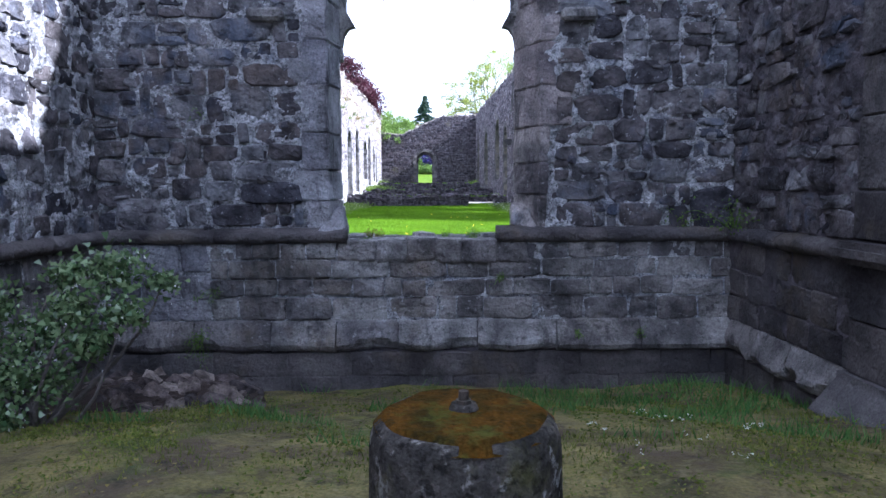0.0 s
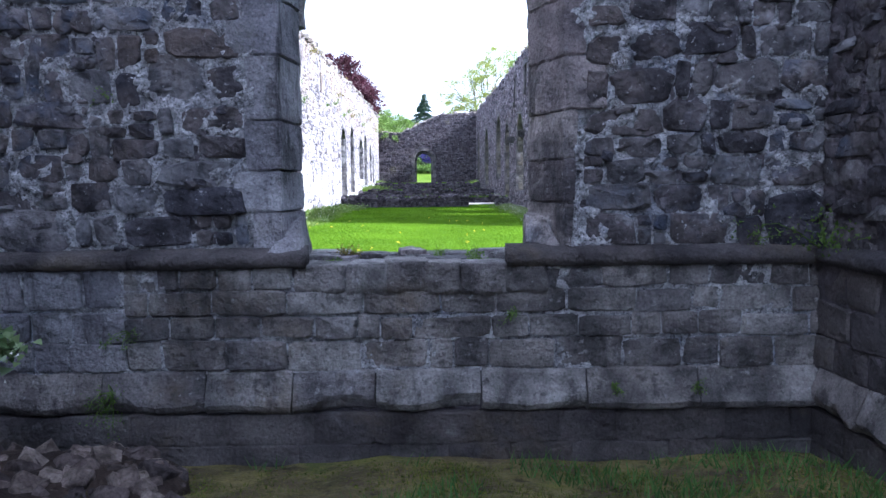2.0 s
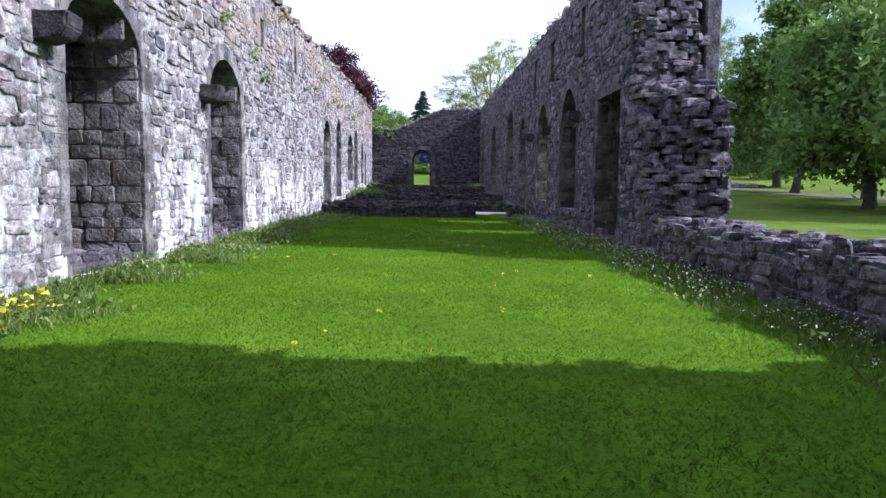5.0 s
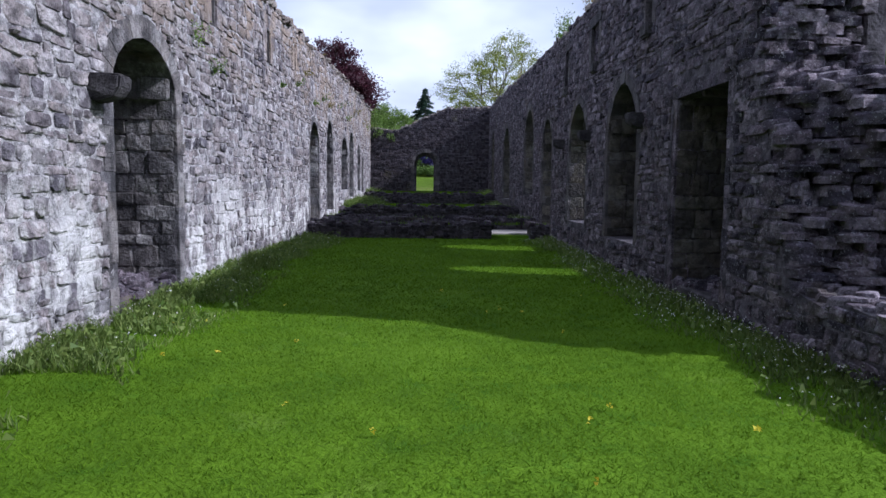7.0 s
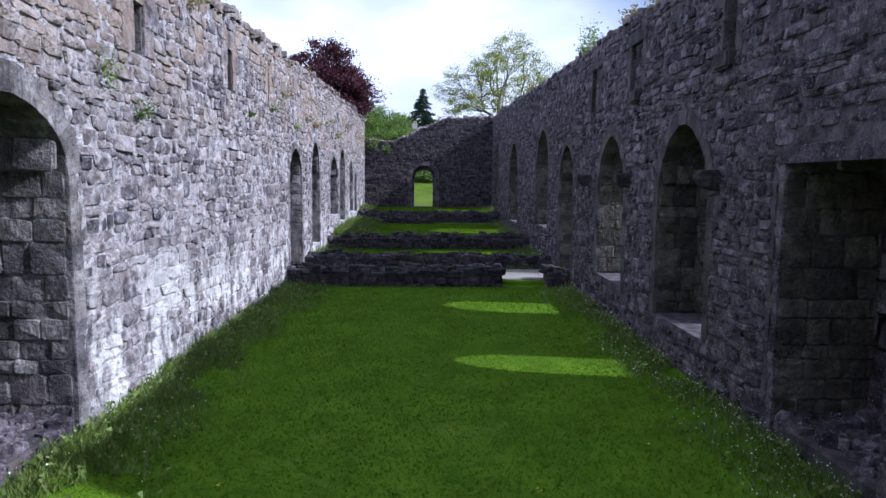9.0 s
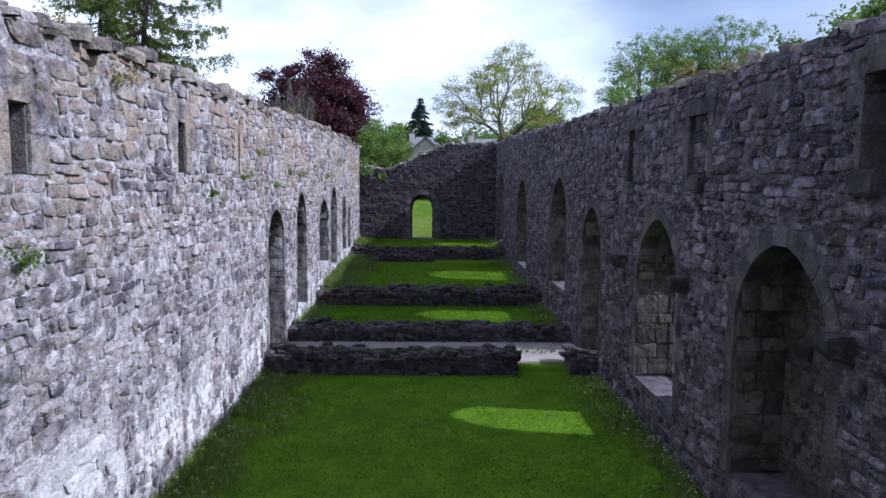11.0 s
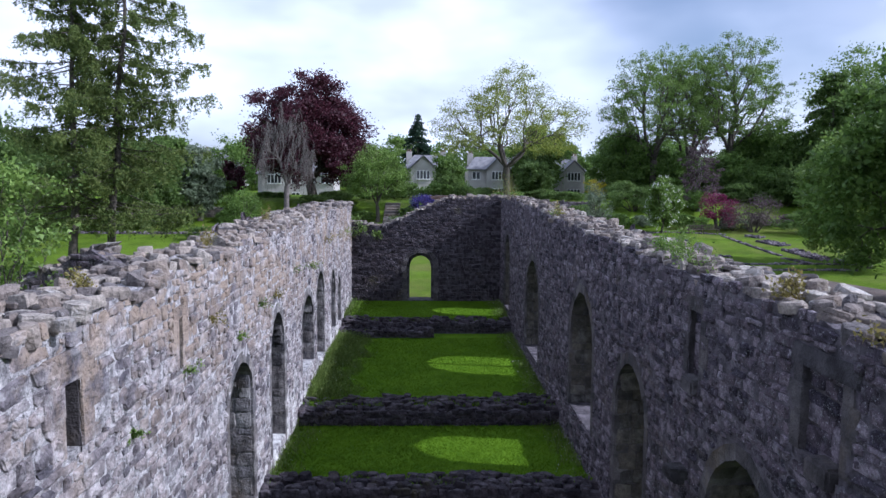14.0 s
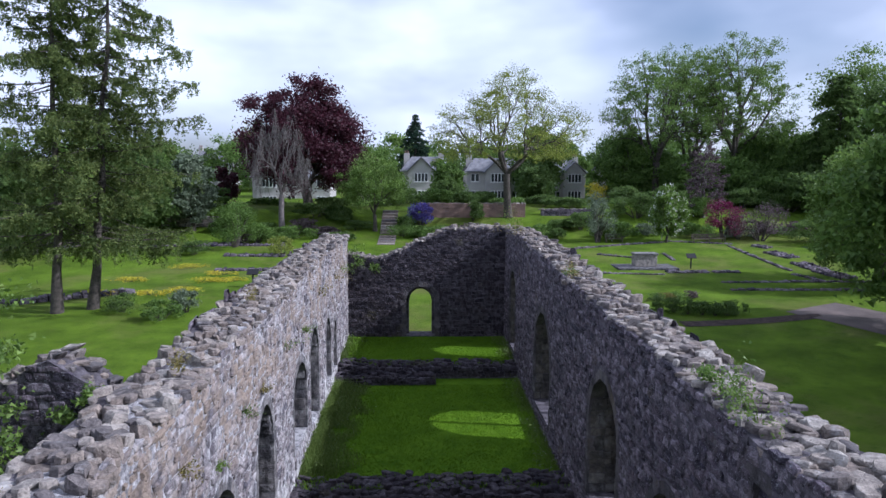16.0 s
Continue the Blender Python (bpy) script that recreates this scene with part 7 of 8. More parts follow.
shrub((18.3, 95, gz(18.3, 95)), 3.27, 4.9, M_GREYLEAF, 408, "pale willow-leaved shrub on the lawn", leaves=3500, leaf=0.16)
shrub((20.6, 97, gz(20.6, 97)), 4.21, 2.0, M_SPRING, 409, "low golden-green shrub beside the lawn", leaves=2500, leaf=0.16)
shrub((25.3, 104, gz(25.3, 104)), 5.27, 3.0, M_DEEP, 410, "dark evergreen shrub under tall trees", leaves=4000, leaf=0.2)
shrub((33.1, 98, gz(33.1, 98)), 4.26, 4.1, M_MAGENTA, 411, "rhododendron in magenta flower", leaves=4000, leaf=0.16)
shrub((32.9, 104, gz(32.9, 104)), 4.61, 2.3, M_MID, 412, "green rounded shrub under tall trees", leaves=4000, leaf=0.2)
shrub((36.3, 96, gz(36.3, 96)), 6.52, 3.9, M_TWIG, 413, "twiggy grey-purple shrub beside the lawn", leaves=3500, leaf=0.14)
shrub((41.6, 94, gz(41.6, 94)), 6.34, 2.7, M_DEEP, 414, "dark glossy laurel beside the lawn", leaves=5000, leaf=0.2)
shrub((24.5, 120, gz(24.5, 120)), 3.96, 2.6, M_YELLOW, 415, "golden flowering shrub below the houses", leaves=1500, leaf=0.22)
shrub((7.7, 100, gz(7.7, 100)), 2.5, 0.9, M_OAK, 416, "yellow-green shrub behind the ruined wall", leaves=1500, leaf=0.14)
shrub((-12.3, 104, gz(-12.3, 104)), 7.25, 1.6, M_DEEP, 417, "long dark shrub on the garden bank", leaves=5000, leaf=0.2)
shrub((-6.9, 112, gz(-6.9, 112)), 5.08, 1.3, M_MID, 418, "green hedge below the houses", leaves=3500, leaf=0.24)
shrub((-1.9, 116, gz(-1.9, 116)), 6.07, 1.9, M_DEEP, 419, "dark hedge in front of a house", leaves=4000, leaf=0.24)
shrub((8.3, 120, gz(8.3, 120)), 4.75, 1.4, M_DEEP, 420, "low hedge in front of a house", leaves=3500, leaf=0.24)
shrub((-2.2, 98, gz(-2.2, 98)), 3.65, 1.3, M_MID, 421, "spreading green garden plant on the bank", leaves=2500, leaf=0.14)
shrub((1.4, 97, gz(1.4, 97)), 3.6, 1.4, M_MID, 422, "spreading green garden plant on the bank", leaves=2500, leaf=0.14)
shrub((-13.0, 88, gz(-13.0, 88)), 2.63, 1.8, M_OAK, 423, "pale yellow-green shrub by the wall", leaves=1600, leaf=0.12)
shrub((-21.2, 88, gz(-21.2, 88)), 3.16, 1.4, M_DEEP, 424, "clipped dark hedge beside the lawn", leaves=2500, leaf=0.14)
shrub((-14.5, 66, gz(-14.5, 66)), 2.06, 1.4, M_GREYLEAF, 425, "blue-green leafy border plant", leaves=2000, leaf=0.12)
shrub((-15.3, 64, gz(-15.3, 64)), 2.29, 1.3, M_MID, 426, "leafy green plant in a border", leaves=2000, leaf=0.12)
shrub((-18.3, 66, gz(-18.3, 66)), 2.06, 1.2, M_DEEP, 427, "dark heather in a bed", leaves=1500, leaf=0.1)
shrub((-16.2, 78.9, gz(-16.2, 78.9)), 3.04, 0.4, M_YELLOW, 430, "loose drift of bright yellow flowers", leaves=420, leaf=0.09, d=1.52, stems=22)
shrub((-19.5, 82.1, gz(-19.5, 82.1)), 3.22, 0.4, M_YELLOW, 431, "loose drift of bright yellow flowers", leaves=420, leaf=0.09, d=1.61, stems=22)
shrub((-16.9, 72.4, gz(-16.9, 72.4)), 2.68, 0.4, M_YELLOW, 432, "loose drift of bright yellow flowers", leaves=420, leaf=0.09, d=1.34, stems=22)
shrub((-18.6, 71.3, gz(-18.6, 71.3)), 2.63, 0.4, M_YELLOW, 433, "loose drift of bright yellow flowers", leaves=420, leaf=0.09, d=1.31, stems=22)
shrub((-16.6, 76.1, gz(-16.6, 76.1)), 2.89, 0.4, M_YELLOW, 434, "loose drift of bright yellow flowers", leaves=420, leaf=0.09, d=1.44, stems=22)
shrub((-14.7, 76.1, gz(-14.7, 76.1)), 2.89, 0.4, M_YELLOW, 435, "loose drift of bright yellow flowers", leaves=420, leaf=0.09, d=1.44, stems=22)
shrub((-22.2, 76.1, gz(-22.2, 76.1)), 2.89, 0.4, M_YELLOW, 436, "loose drift of bright yellow flowers", leaves=420, leaf=0.09, d=1.44, stems=22)
shrub((-22.1, 71.3, gz(-22.1, 71.3)), 2.63, 0.4, M_YELLOW, 437, "loose drift of bright yellow flowers", leaves=420, leaf=0.09, d=1.31, stems=22)
shrub((-11.0, 110, gz(-11.0, 110)), 4.25, 1.1, M_DEEP, 500, "thick evergreen shrubbery at the garden edge", leaves=3500, leaf=0.22)
shrub((-20.0, 112, gz(-20.0, 112)), 4.35, 0.8, M_MID, 501, "thick evergreen shrubbery at the garden edge", leaves=3500, leaf=0.22)
shrub((-4.0, 112, gz(-4.0, 112)), 3.63, 1.7, M_DEEP, 502, "thick evergreen shrubbery at the garden edge", leaves=3500, leaf=0.22)
shrub((2.2, 113, gz(2.2, 113)), 4.4, 2.0, M_MID, 503, "thick evergreen shrubbery at the garden edge", leaves=3500, leaf=0.22)
shrub((5.4, 112, gz(5.4, 112)), 4.35, 1.7, M_DEEP, 504, "thick evergreen shrubbery at the garden edge", leaves=3500, leaf=0.22)
shrub((10.9, 110, gz(10.9, 110)), 4.96, 1.1, M_MID, 505, "thick evergreen shrubbery at the garden edge", leaves=3500, leaf=0.22)
shrub((15.2, 110, gz(15.2, 110)), 4.96, 1.4, M_DEEP, 506, "thick evergreen shrubbery at the garden edge", leaves=3500, leaf=0.22)
shrub((18.3, 108, gz(18.3, 108)), 4.15, 1.2, M_DEEP, 507, "thick evergreen shrubbery at the garden edge", leaves=3500, leaf=0.22)
shrub((25.1, 110, gz(25.1, 110)), 4.96, 2.5, M_DEEP, 508, "thick evergreen shrubbery at the garden edge", leaves=3500, leaf=0.22)
shrub((30.4, 112, gz(30.4, 112)), 4.35, 2.4, M_DEEP, 509, "thick evergreen shrubbery at the garden edge", leaves=3500, leaf=0.22)
shrub((33.2, 110, gz(33.2, 110)), 4.96, 2.1, M_DEEP, 510, "thick evergreen shrubbery at the garden edge", leaves=3500, leaf=0.22)
shrub((39.7, 108, gz(39.7, 108)), 5.54, 2.5, M_DEEP, 511, "thick evergreen shrubbery at the garden edge", leaves=3500, leaf=0.22)
shrub((44.8, 106, gz(44.8, 106)), 6.08, 2.2, M_DEEP, 512, "thick evergreen shrubbery at the garden edge", leaves=3500, leaf=0.22)
shrub((52.3, 106, gz(52.3, 106)), 8.1, 2.2, M_DEEP, 513, "thick evergreen shrubbery at the garden edge", leaves=3500, leaf=0.22)
shrub((-25.3, 108, gz(-25.3, 108)), 4.84, 2.5, M_DEEP, 514, "thick evergreen shrubbery at the garden edge", leaves=3500, leaf=0.22)
shrub((-28.7, 102, gz(-28.7, 102)), 5.14, 3.0, M_DEEP, 515, "thick evergreen shrubbery at the garden edge", leaves=3500, leaf=0.22)
shrub((-32.0, 95, gz(-32.0, 95)), 7.01, 2.9, M_DEEP, 516, "thick evergreen shrubbery at the garden edge", leaves=3500, leaf=0.22)
shrub((-37.3, 92, gz(-37.3, 92)), 7.83, 3.3, M_DEEP, 517, "thick evergreen shrubbery at the garden edge", leaves=3500, leaf=0.22)
shrub((19.1, 103, gz(19.1, 103)), 3.25, 1.0, M_MID, 518, "thick evergreen shrubbery at the garden edge", leaves=3500, leaf=0.22)
shrub((16.4, 101, gz(16.4, 101)), 3.8, 1.0, M_DEEP, 519, "thick evergreen shrubbery at the garden edge", leaves=3500, leaf=0.22)
shrub((-17.5, 101, gz(-17.5, 101)), 3.8, 0.5, M_MID, 520, "thick evergreen shrubbery at the garden edge", leaves=3500, leaf=0.22)
shrub((-8.9, 103, gz(-8.9, 103)), 3.9, 1.2, M_DEEP, 521, "thick evergreen shrubbery at the garden edge", leaves=3500, leaf=0.22)
shrub((-21.6, 99.6, gz(-21.6, 99.6)), 2.93, 1.5, M_MID, 540, "mixed shrub in the garden border", leaves=1500, leaf=0.18)
shrub((-18.4, 94.4, gz(-18.4, 94.4)), 2.95, 1.3, M_TWIG, 541, "mixed shrub in the garden border", leaves=1500, leaf=0.18)
shrub((-16.9, 94.3, gz(-16.9, 94.3)), 3.36, 2.0, M_MID, 542, "mixed shrub in the garden border", leaves=1500, leaf=0.18)
shrub((-15.4, 95.6, gz(-15.4, 95.6)), 4.07, 1.4, M_MID, 543, "mixed shrub in the garden border", leaves=1500, leaf=0.18)
shrub((-13.0, 100.3, gz(-13.0, 100.3)), 3.33, 1.3, M_TWIG, 544, "mixed shrub in the garden border", leaves=1500, leaf=0.18)
shrub((-10.6, 98.7, gz(-10.6, 98.7)), 3.38, 0.9, M_TWIG, 545, "mixed shrub in the garden border", leaves=1500, leaf=0.18)
shrub((-8.7, 95.9, gz(-8.7, 95.9)), 3.49, 0.9, M_DEEP, 546, "mixed shrub in the garden border", leaves=1500, leaf=0.18)
shrub((-7.3, 100.1, gz(-7.3, 100.1)), 4.13, 1.1, M_DEEP, 547, "mixed shrub in the garden border", leaves=1500, leaf=0.18)
shrub((-1.7, 100.1, gz(-1.7, 100.1)), 2.38, 1.7, M_DEEP, 548, "mixed shrub in the garden border", leaves=1500, leaf=0.18)
shrub((-0.1, 97.5, gz(-0.1, 97.5)), 2.66, 1.3, M_MID, 549, "mixed shrub in the garden border", leaves=1500, leaf=0.18)
shrub((3.2, 96.3, gz(3.2, 96.3)), 2.5, 1.2, M_DEEP, 550, "mixed shrub in the garden border", leaves=1500, leaf=0.18)
shrub((5.1, 98.9, gz(5.1, 98.9)), 3.88, 1.3, M_TWIG, 551, "mixed shrub in the garden border", leaves=1500, leaf=0.18)
shrub((12.6, 95.6, gz(12.6, 95.6)), 3.18, 1.8, M_MID, 552, "mixed shrub in the garden border", leaves=1500, leaf=0.18)
shrub((14.4, 97.5, gz(14.4, 97.5)), 2.3, 1.1, M_DEEP, 553, "mixed shrub in the garden border", leaves=1500, leaf=0.18)
shrub((17.9, 100.5, gz(17.9, 100.5)), 3.09, 1.9, M_DEEP, 554, "mixed shrub in the garden border", leaves=1500, leaf=0.18)
shrub((20.7, 100.7, gz(20.7, 100.7)), 4.23, 1.3, M_MID, 555, "mixed shrub in the garden border", leaves=1500, leaf=0.18)
shrub((21.8, 97.9, gz(21.8, 97.9)), 3.59, 1.7, M_MID, 556, "mixed shrub in the garden border", leaves=1500, leaf=0.18)
shrub((24.8, 98.8, gz(24.8, 98.8)), 2.77, 1.4, M_GREYLEAF, 557, "mixed shrub in the garden border", leaves=1500, leaf=0.18)
shrub((29.3, 98.5, gz(29.3, 98.5)), 3.56, 1.7, M_MID, 558, "mixed shrub in the garden border", leaves=1500, leaf=0.18)
shrub((30.4, 96.6, gz(30.4, 96.6)), 2.63, 1.8, M_MID, 559, "mixed shrub in the garden border", leaves=1500, leaf=0.18)
shrub((34.3, 96.7, gz(34.3, 96.7)), 3.59, 1.3, M_GREYLEAF, 560, "mixed shrub in the garden border", leaves=1500, leaf=0.18)
shrub((36.6, 98.3, gz(36.6, 98.3)), 4.22, 1.9, M_TWIG, 561, "mixed shrub in the garden border", leaves=1500, leaf=0.18)
shrub((40.4, 99.1, gz(40.4, 99.1)), 3.71, 1.0, M_DEEP, 562, "mixed shrub in the garden border", leaves=1500, leaf=0.18)
shrub((42.4, 99.9, gz(42.4, 99.9)), 3.44, 1.3, M_TWIG, 563, "mixed shrub in the garden border", leaves=1500, leaf=0.18)
shrub((45.5, 97.4, gz(45.5, 97.4)), 3.02, 1.2, M_MID, 564, "mixed shrub in the garden border", leaves=1500, leaf=0.18)
shrub((45.1, 94.0, gz(45.1, 94.0)), 3.34, 1.4, M_DEEP, 565, "mixed shrub in the garden border", leaves=1500, leaf=0.18)
shrub((-29.4, 100.5, gz(-29.4, 100.5)), 4.35, 1.2, M_MID, 566, "mixed shrub in the garden border", leaves=1500, leaf=0.18)
shrub((-29.7, 95.3, gz(-29.7, 95.3)), 2.52, 1.8, M_DEEP, 567, "mixed shrub in the garden border", leaves=1500, leaf=0.18)
shrub((-35.2, 96.8, gz(-35.2, 96.8)), 3.83, 1.9, M_DEEP, 568, "mixed shrub in the garden border", leaves=1500, leaf=0.18)
shrub((-37.2, 95.0, gz(-37.2, 95.0)), 2.69, 1.4, M_MID, 569, "mixed shrub in the garden border", leaves=1500, leaf=0.18)
# trees standing east of the drive, whose shade lies over the grass
for k, (x, y, h) in enumerate(((27.5, 44, 15.5), (29, 52, 16.5), (28.5, 60, 16), (23, 34, 10.5), (22, 41, 10.5))):
    broadleaf((x, y, gz(x, y)), h, 5.6, (M_MID, M_SPRING)[k % 2], 480 + k, "broad leafy tree east of the drive", leaves=30000, leaf=0.34, crown_from=0.12, tips=120, trunk=0.3, clump=0.12)
broadleaf((25.7, 95, gz(25.7, 95)), 6.5, 1.8, M_SPRING, 440, "young horse chestnut with white candle blossom", leaves=14000, leaf=0.2, tips=90, crown_from=0.06, trunk=0.14, cut=0.75, clump=0.13, blossom=800)

# clipped hedges and bed beside the lawn
for k in range(7):
    a = k / 6
    shrub((14.8 + 4.47 * a, 66.4 - 1.5 * math.sin(a * 2.2), gz(16, 66)), 1.3, 0.9, M_DEEP, 450 + k, "low clipped box hedge beside the lawn", leaves=1300, leaf=0.09, name="hedge", category="hedge")
for k in range(4):
    shrub((15.5 + k * 0.9, 69 + 0.3 * k, gz(16, 69)), 1.2, 0.6, (M_DEEP, M_OCHRE, M_MID, M_TWIG)[k], 460 + k, "low mixed planting in a round bed", leaves=700, leaf=0.09, name="border_plant")
# sapling beside the west wall
broadleaf((-8.6, 36.0, gz(-8.6, 36.0)), 8.9, 1.5, M_SPRING, 470, "slender sapling beside the ruined wall", leaves=6500, leaf=0.1, crown_from=0.25, trunk=0.07, tips=90, cut=0.8)


# ---- excavated foundations, altar, signs and benches in the garden ----
def foundation(x0, y0, x1, y1, wide, high):
    """A low line of foundation stones sunk in the lawn, stone by stone."""
    r = np.random.default_rng(int(abs(x0 * 13 + y0 * 7)))
    thing = empty("foundation", kind="structure", label="low line of foundation stones set in the lawn", category="ruin")
    L = math.hypot(x1 - x0, y1 - y0)
    u = np.array(((x1 - x0) / L, (y1 - y0) / L, 0))
    v = np.array((-u[1], u[0], 0))
    st = []
    q = 0.0
    while q < L:
        w = r.uniform(0.35, 0.7)
        for t in np.arange(-wide / 2, wide / 2, 0.4):
            p = np.array((x0, y0, 0)) + u * (q + w / 2) + v * (t + 0.2)
            p[2] = ground_z(p[0], p[1])
            st.append(stone_matrix(p, u, v, Z1, 0, 0, w * 0.97, 0.42, high * r.uniform(0.7, 1.2), r.normal(0, 0.08), r.normal(0, 0.05)))
        q += w
    lay(st, "rubble", M_RUBBLE, thing, near=lambda p: True, name="foundation_stone", limit=60)


foundation(20.3, 80.0, 23.7, 80.0, 0.5, 0.16)
foundation(24.2, 80.0, 26.3, 80.0, 0.5, 0.16)
foundation(11.5, 79.7, 19.5, 79.1, 0.4, 0.12)
foundation(15.1, 91.4, 25.4, 95.2, 0.4, 0.14)
foundation(25.6, 95.7, 32.0, 94.2, 0.4, 0.14)
foundation(31.5, 93.3, 31.2, 80.6, 0.4, 0.14)
foundation(34.1, 93.3, 35.1, 91.9, 1.2, 0.2)
foundation(33.9, 89.7, 34.7, 86.9, 1.6, 0.2)
foundation(33.8, 84.3, 33.9, 81.2, 1.6, 0.2)
foundation(33.5, 80.6, 33.8, 77.1, 1.6, 0.2)
foundation(30.4, 79.1, 30.9, 76.2, 0.4, 0.14)
foundation(23.0, 75.7, 34.6, 75.5, 0.3, 0.12)
foundation(22.4, 72.8, 32.4, 72.3, 0.35, 0.14)
foundation(16.6, 88.4, 20.9, 85.7, 0.4, 0.14)
foundation(23.1, 88.9, 22.9, 85.7, 0.4, 0.12)
foundation(-41.7, 91.8, -14.0, 92.7, 0.5, 0.2)
foundation(-18.3, 87.2, -13.1, 87.2, 0.5, 0.2)
foundation(-17.2, 80.9, -12.6, 80.9, 0.5, 0.2)
foundation(-23.6, 92.7, -18.9, 94.1, 0.5, 0.15)
foundation(-27.0, 67.9, -20.5, 72.0, 0.8, 0.35)

altar = empty("altar_block", Matrix.Translation((19.2, 82.5, gz(19.2, 82.5))), label="grey stone altar block on a paved step", category="altar")
part("step", box_bm(-2.6, 2.6, -1.4, 1.4, -0.2, 0.14, 0.03), M_ASHLAR, altar)
part("block", box_bm(-0.95, 0.95, -0.5, 0.5, 0.14, 1.15, 0.03), M_CAP, altar)
part("top_slab", box_bm(-1.05, 1.05, -0.6, 0.6, 1.15, 1.3, 0.03), M_ASHLAR, altar)


def lectern_sign(x, y, turn=0.0):
    thing = empty("lectern_sign", Matrix.Translation((x, y, gz(x, y))) @ Matrix.Rotation(turn, 4, "Z"), label="black sloping information sign on a post", category="sign", group="information signs")
    bm = box_bm(-0.05, 0.05, -0.05, 0.05, -0.1, 1.05, 0.008)
    part("post", bm, M_BLACK, thing)
    bm = box_bm(-0.42, 0.42, -0.3, 0.3, -0.025, 0.025, 0.01)
    bmesh.ops.transform(bm, verts=bm.verts, matrix=Matrix.Translation((0, 0, 1.12)) @ Matrix.Rotation(radians(35), 4, "X"))
    part("board", bm, M_BLACK, thing)


lectern_sign(23.1, 82.0)
lectern_sign(-12.4, 74.0)


def bench(x, y, turn):
    thing = empty("garden_bench", Matrix.Translation((x, y, gz(x, y))) @ Matrix.Rotation(turn, 4, "Z"), label="weathered timber garden bench on the lawn", category="bench", group="garden benches")
    for k in range(4):
        part("seat_slat", box_bm(-0.85, 0.85, -0.3 + k * 0.14, -0.19 + k * 0.14, 0.42, 0.455, 0.006), M_WOOD, thing)
    for k in range(9):
        part("back_slat", box_bm(-0.8 + k * 0.19, -0.72 + k * 0.19, 0.26, 0.29, 0.46, 0.86, 0.004), M_WOOD, thing)
    part("top_rail", box_bm(-0.88, 0.88, 0.25, 0.31, 0.84, 0.92, 0.008), M_WOOD, thing)
    for sx in (-0.84, 0.84):
        for sy in (-0.28, 0.28):
            part("leg", box_bm(sx - 0.035, sx + 0.035, sy - 0.035, sy + 0.035, -0.02, 0.64 if sy < 0 else 0.9, 0.006), M_WOOD, thing)
        part("arm_rest", box_bm(sx - 0.045, sx + 0.045, -0.33, 0.3, 0.63, 0.67, 0.008), M_WOOD, thing)


bench(20.1, 95.0, 0.0)
bench(29.3, 95.0, 0.0)
bench(31.1, 95.3, 0.0)
bench(-7.0, 80.0, 0.0)

# retaining walls and steps below the houses
def garden_wall(x0, x1, y, z0, z1, mat, label, kind="rubble"):
    thing = empty("garden_wall", kind="structure", label=label, category="wall")
    part("core", box_bm(x0, x1, y, y + 0.5, z0 - 0.5, z1, 0.02), M_MORTAR, thing)
    st = face_stones(np.array((0, y, 0)), X1, Z1, -Y1, x0, x1, z0, lambda q: z1, [], course=(0.22, 0.36), width=(0.35, 0.8), seed=int(x0 * 10) % 97)
    lay(st, kind, mat, thing)
    lay(loose_tops(x0, x1, "x", y, y + 0.5, lambda q: z1, np.random.default_rng(3), size=(0.3, 0.5), height=(0.08, 0.12)), "dressed", M_CAP, thing, rest="coping")


garden_wall(-28.9, -22.9, 101.0, 4.0, 5.85, M_CAP, "pale stone retaining wall under the trees")
garden_wall(-0.1, 12.1, 104.0, 4.5, 7.30, M_BRICK, "old red-brown retaining wall at the back of the garden", "dressed")
garden_wall(14.1, 20.7, 104.5, 4.5, 6.64, M_RUBBLE, "grey stone retaining wall behind the lawn")
garden_wall(-20.6, -14.7, 103.0, 4.5, 4.94, M_CAP, "pale stone border wall")
for k in range(14):
    y = 93.5 + k * 0.9
    step = part("garden_step", box_bm(-3.7 - 0.9, -3.7 + 0.9, y, y + 0.95, garden_z(0, y) - 0.4, garden_z(0, y + 0.9) + 0.02, 0.02), M_CAP)
    tagged(step, "pale stone step climbing the garden bank", "step", "garden steps")


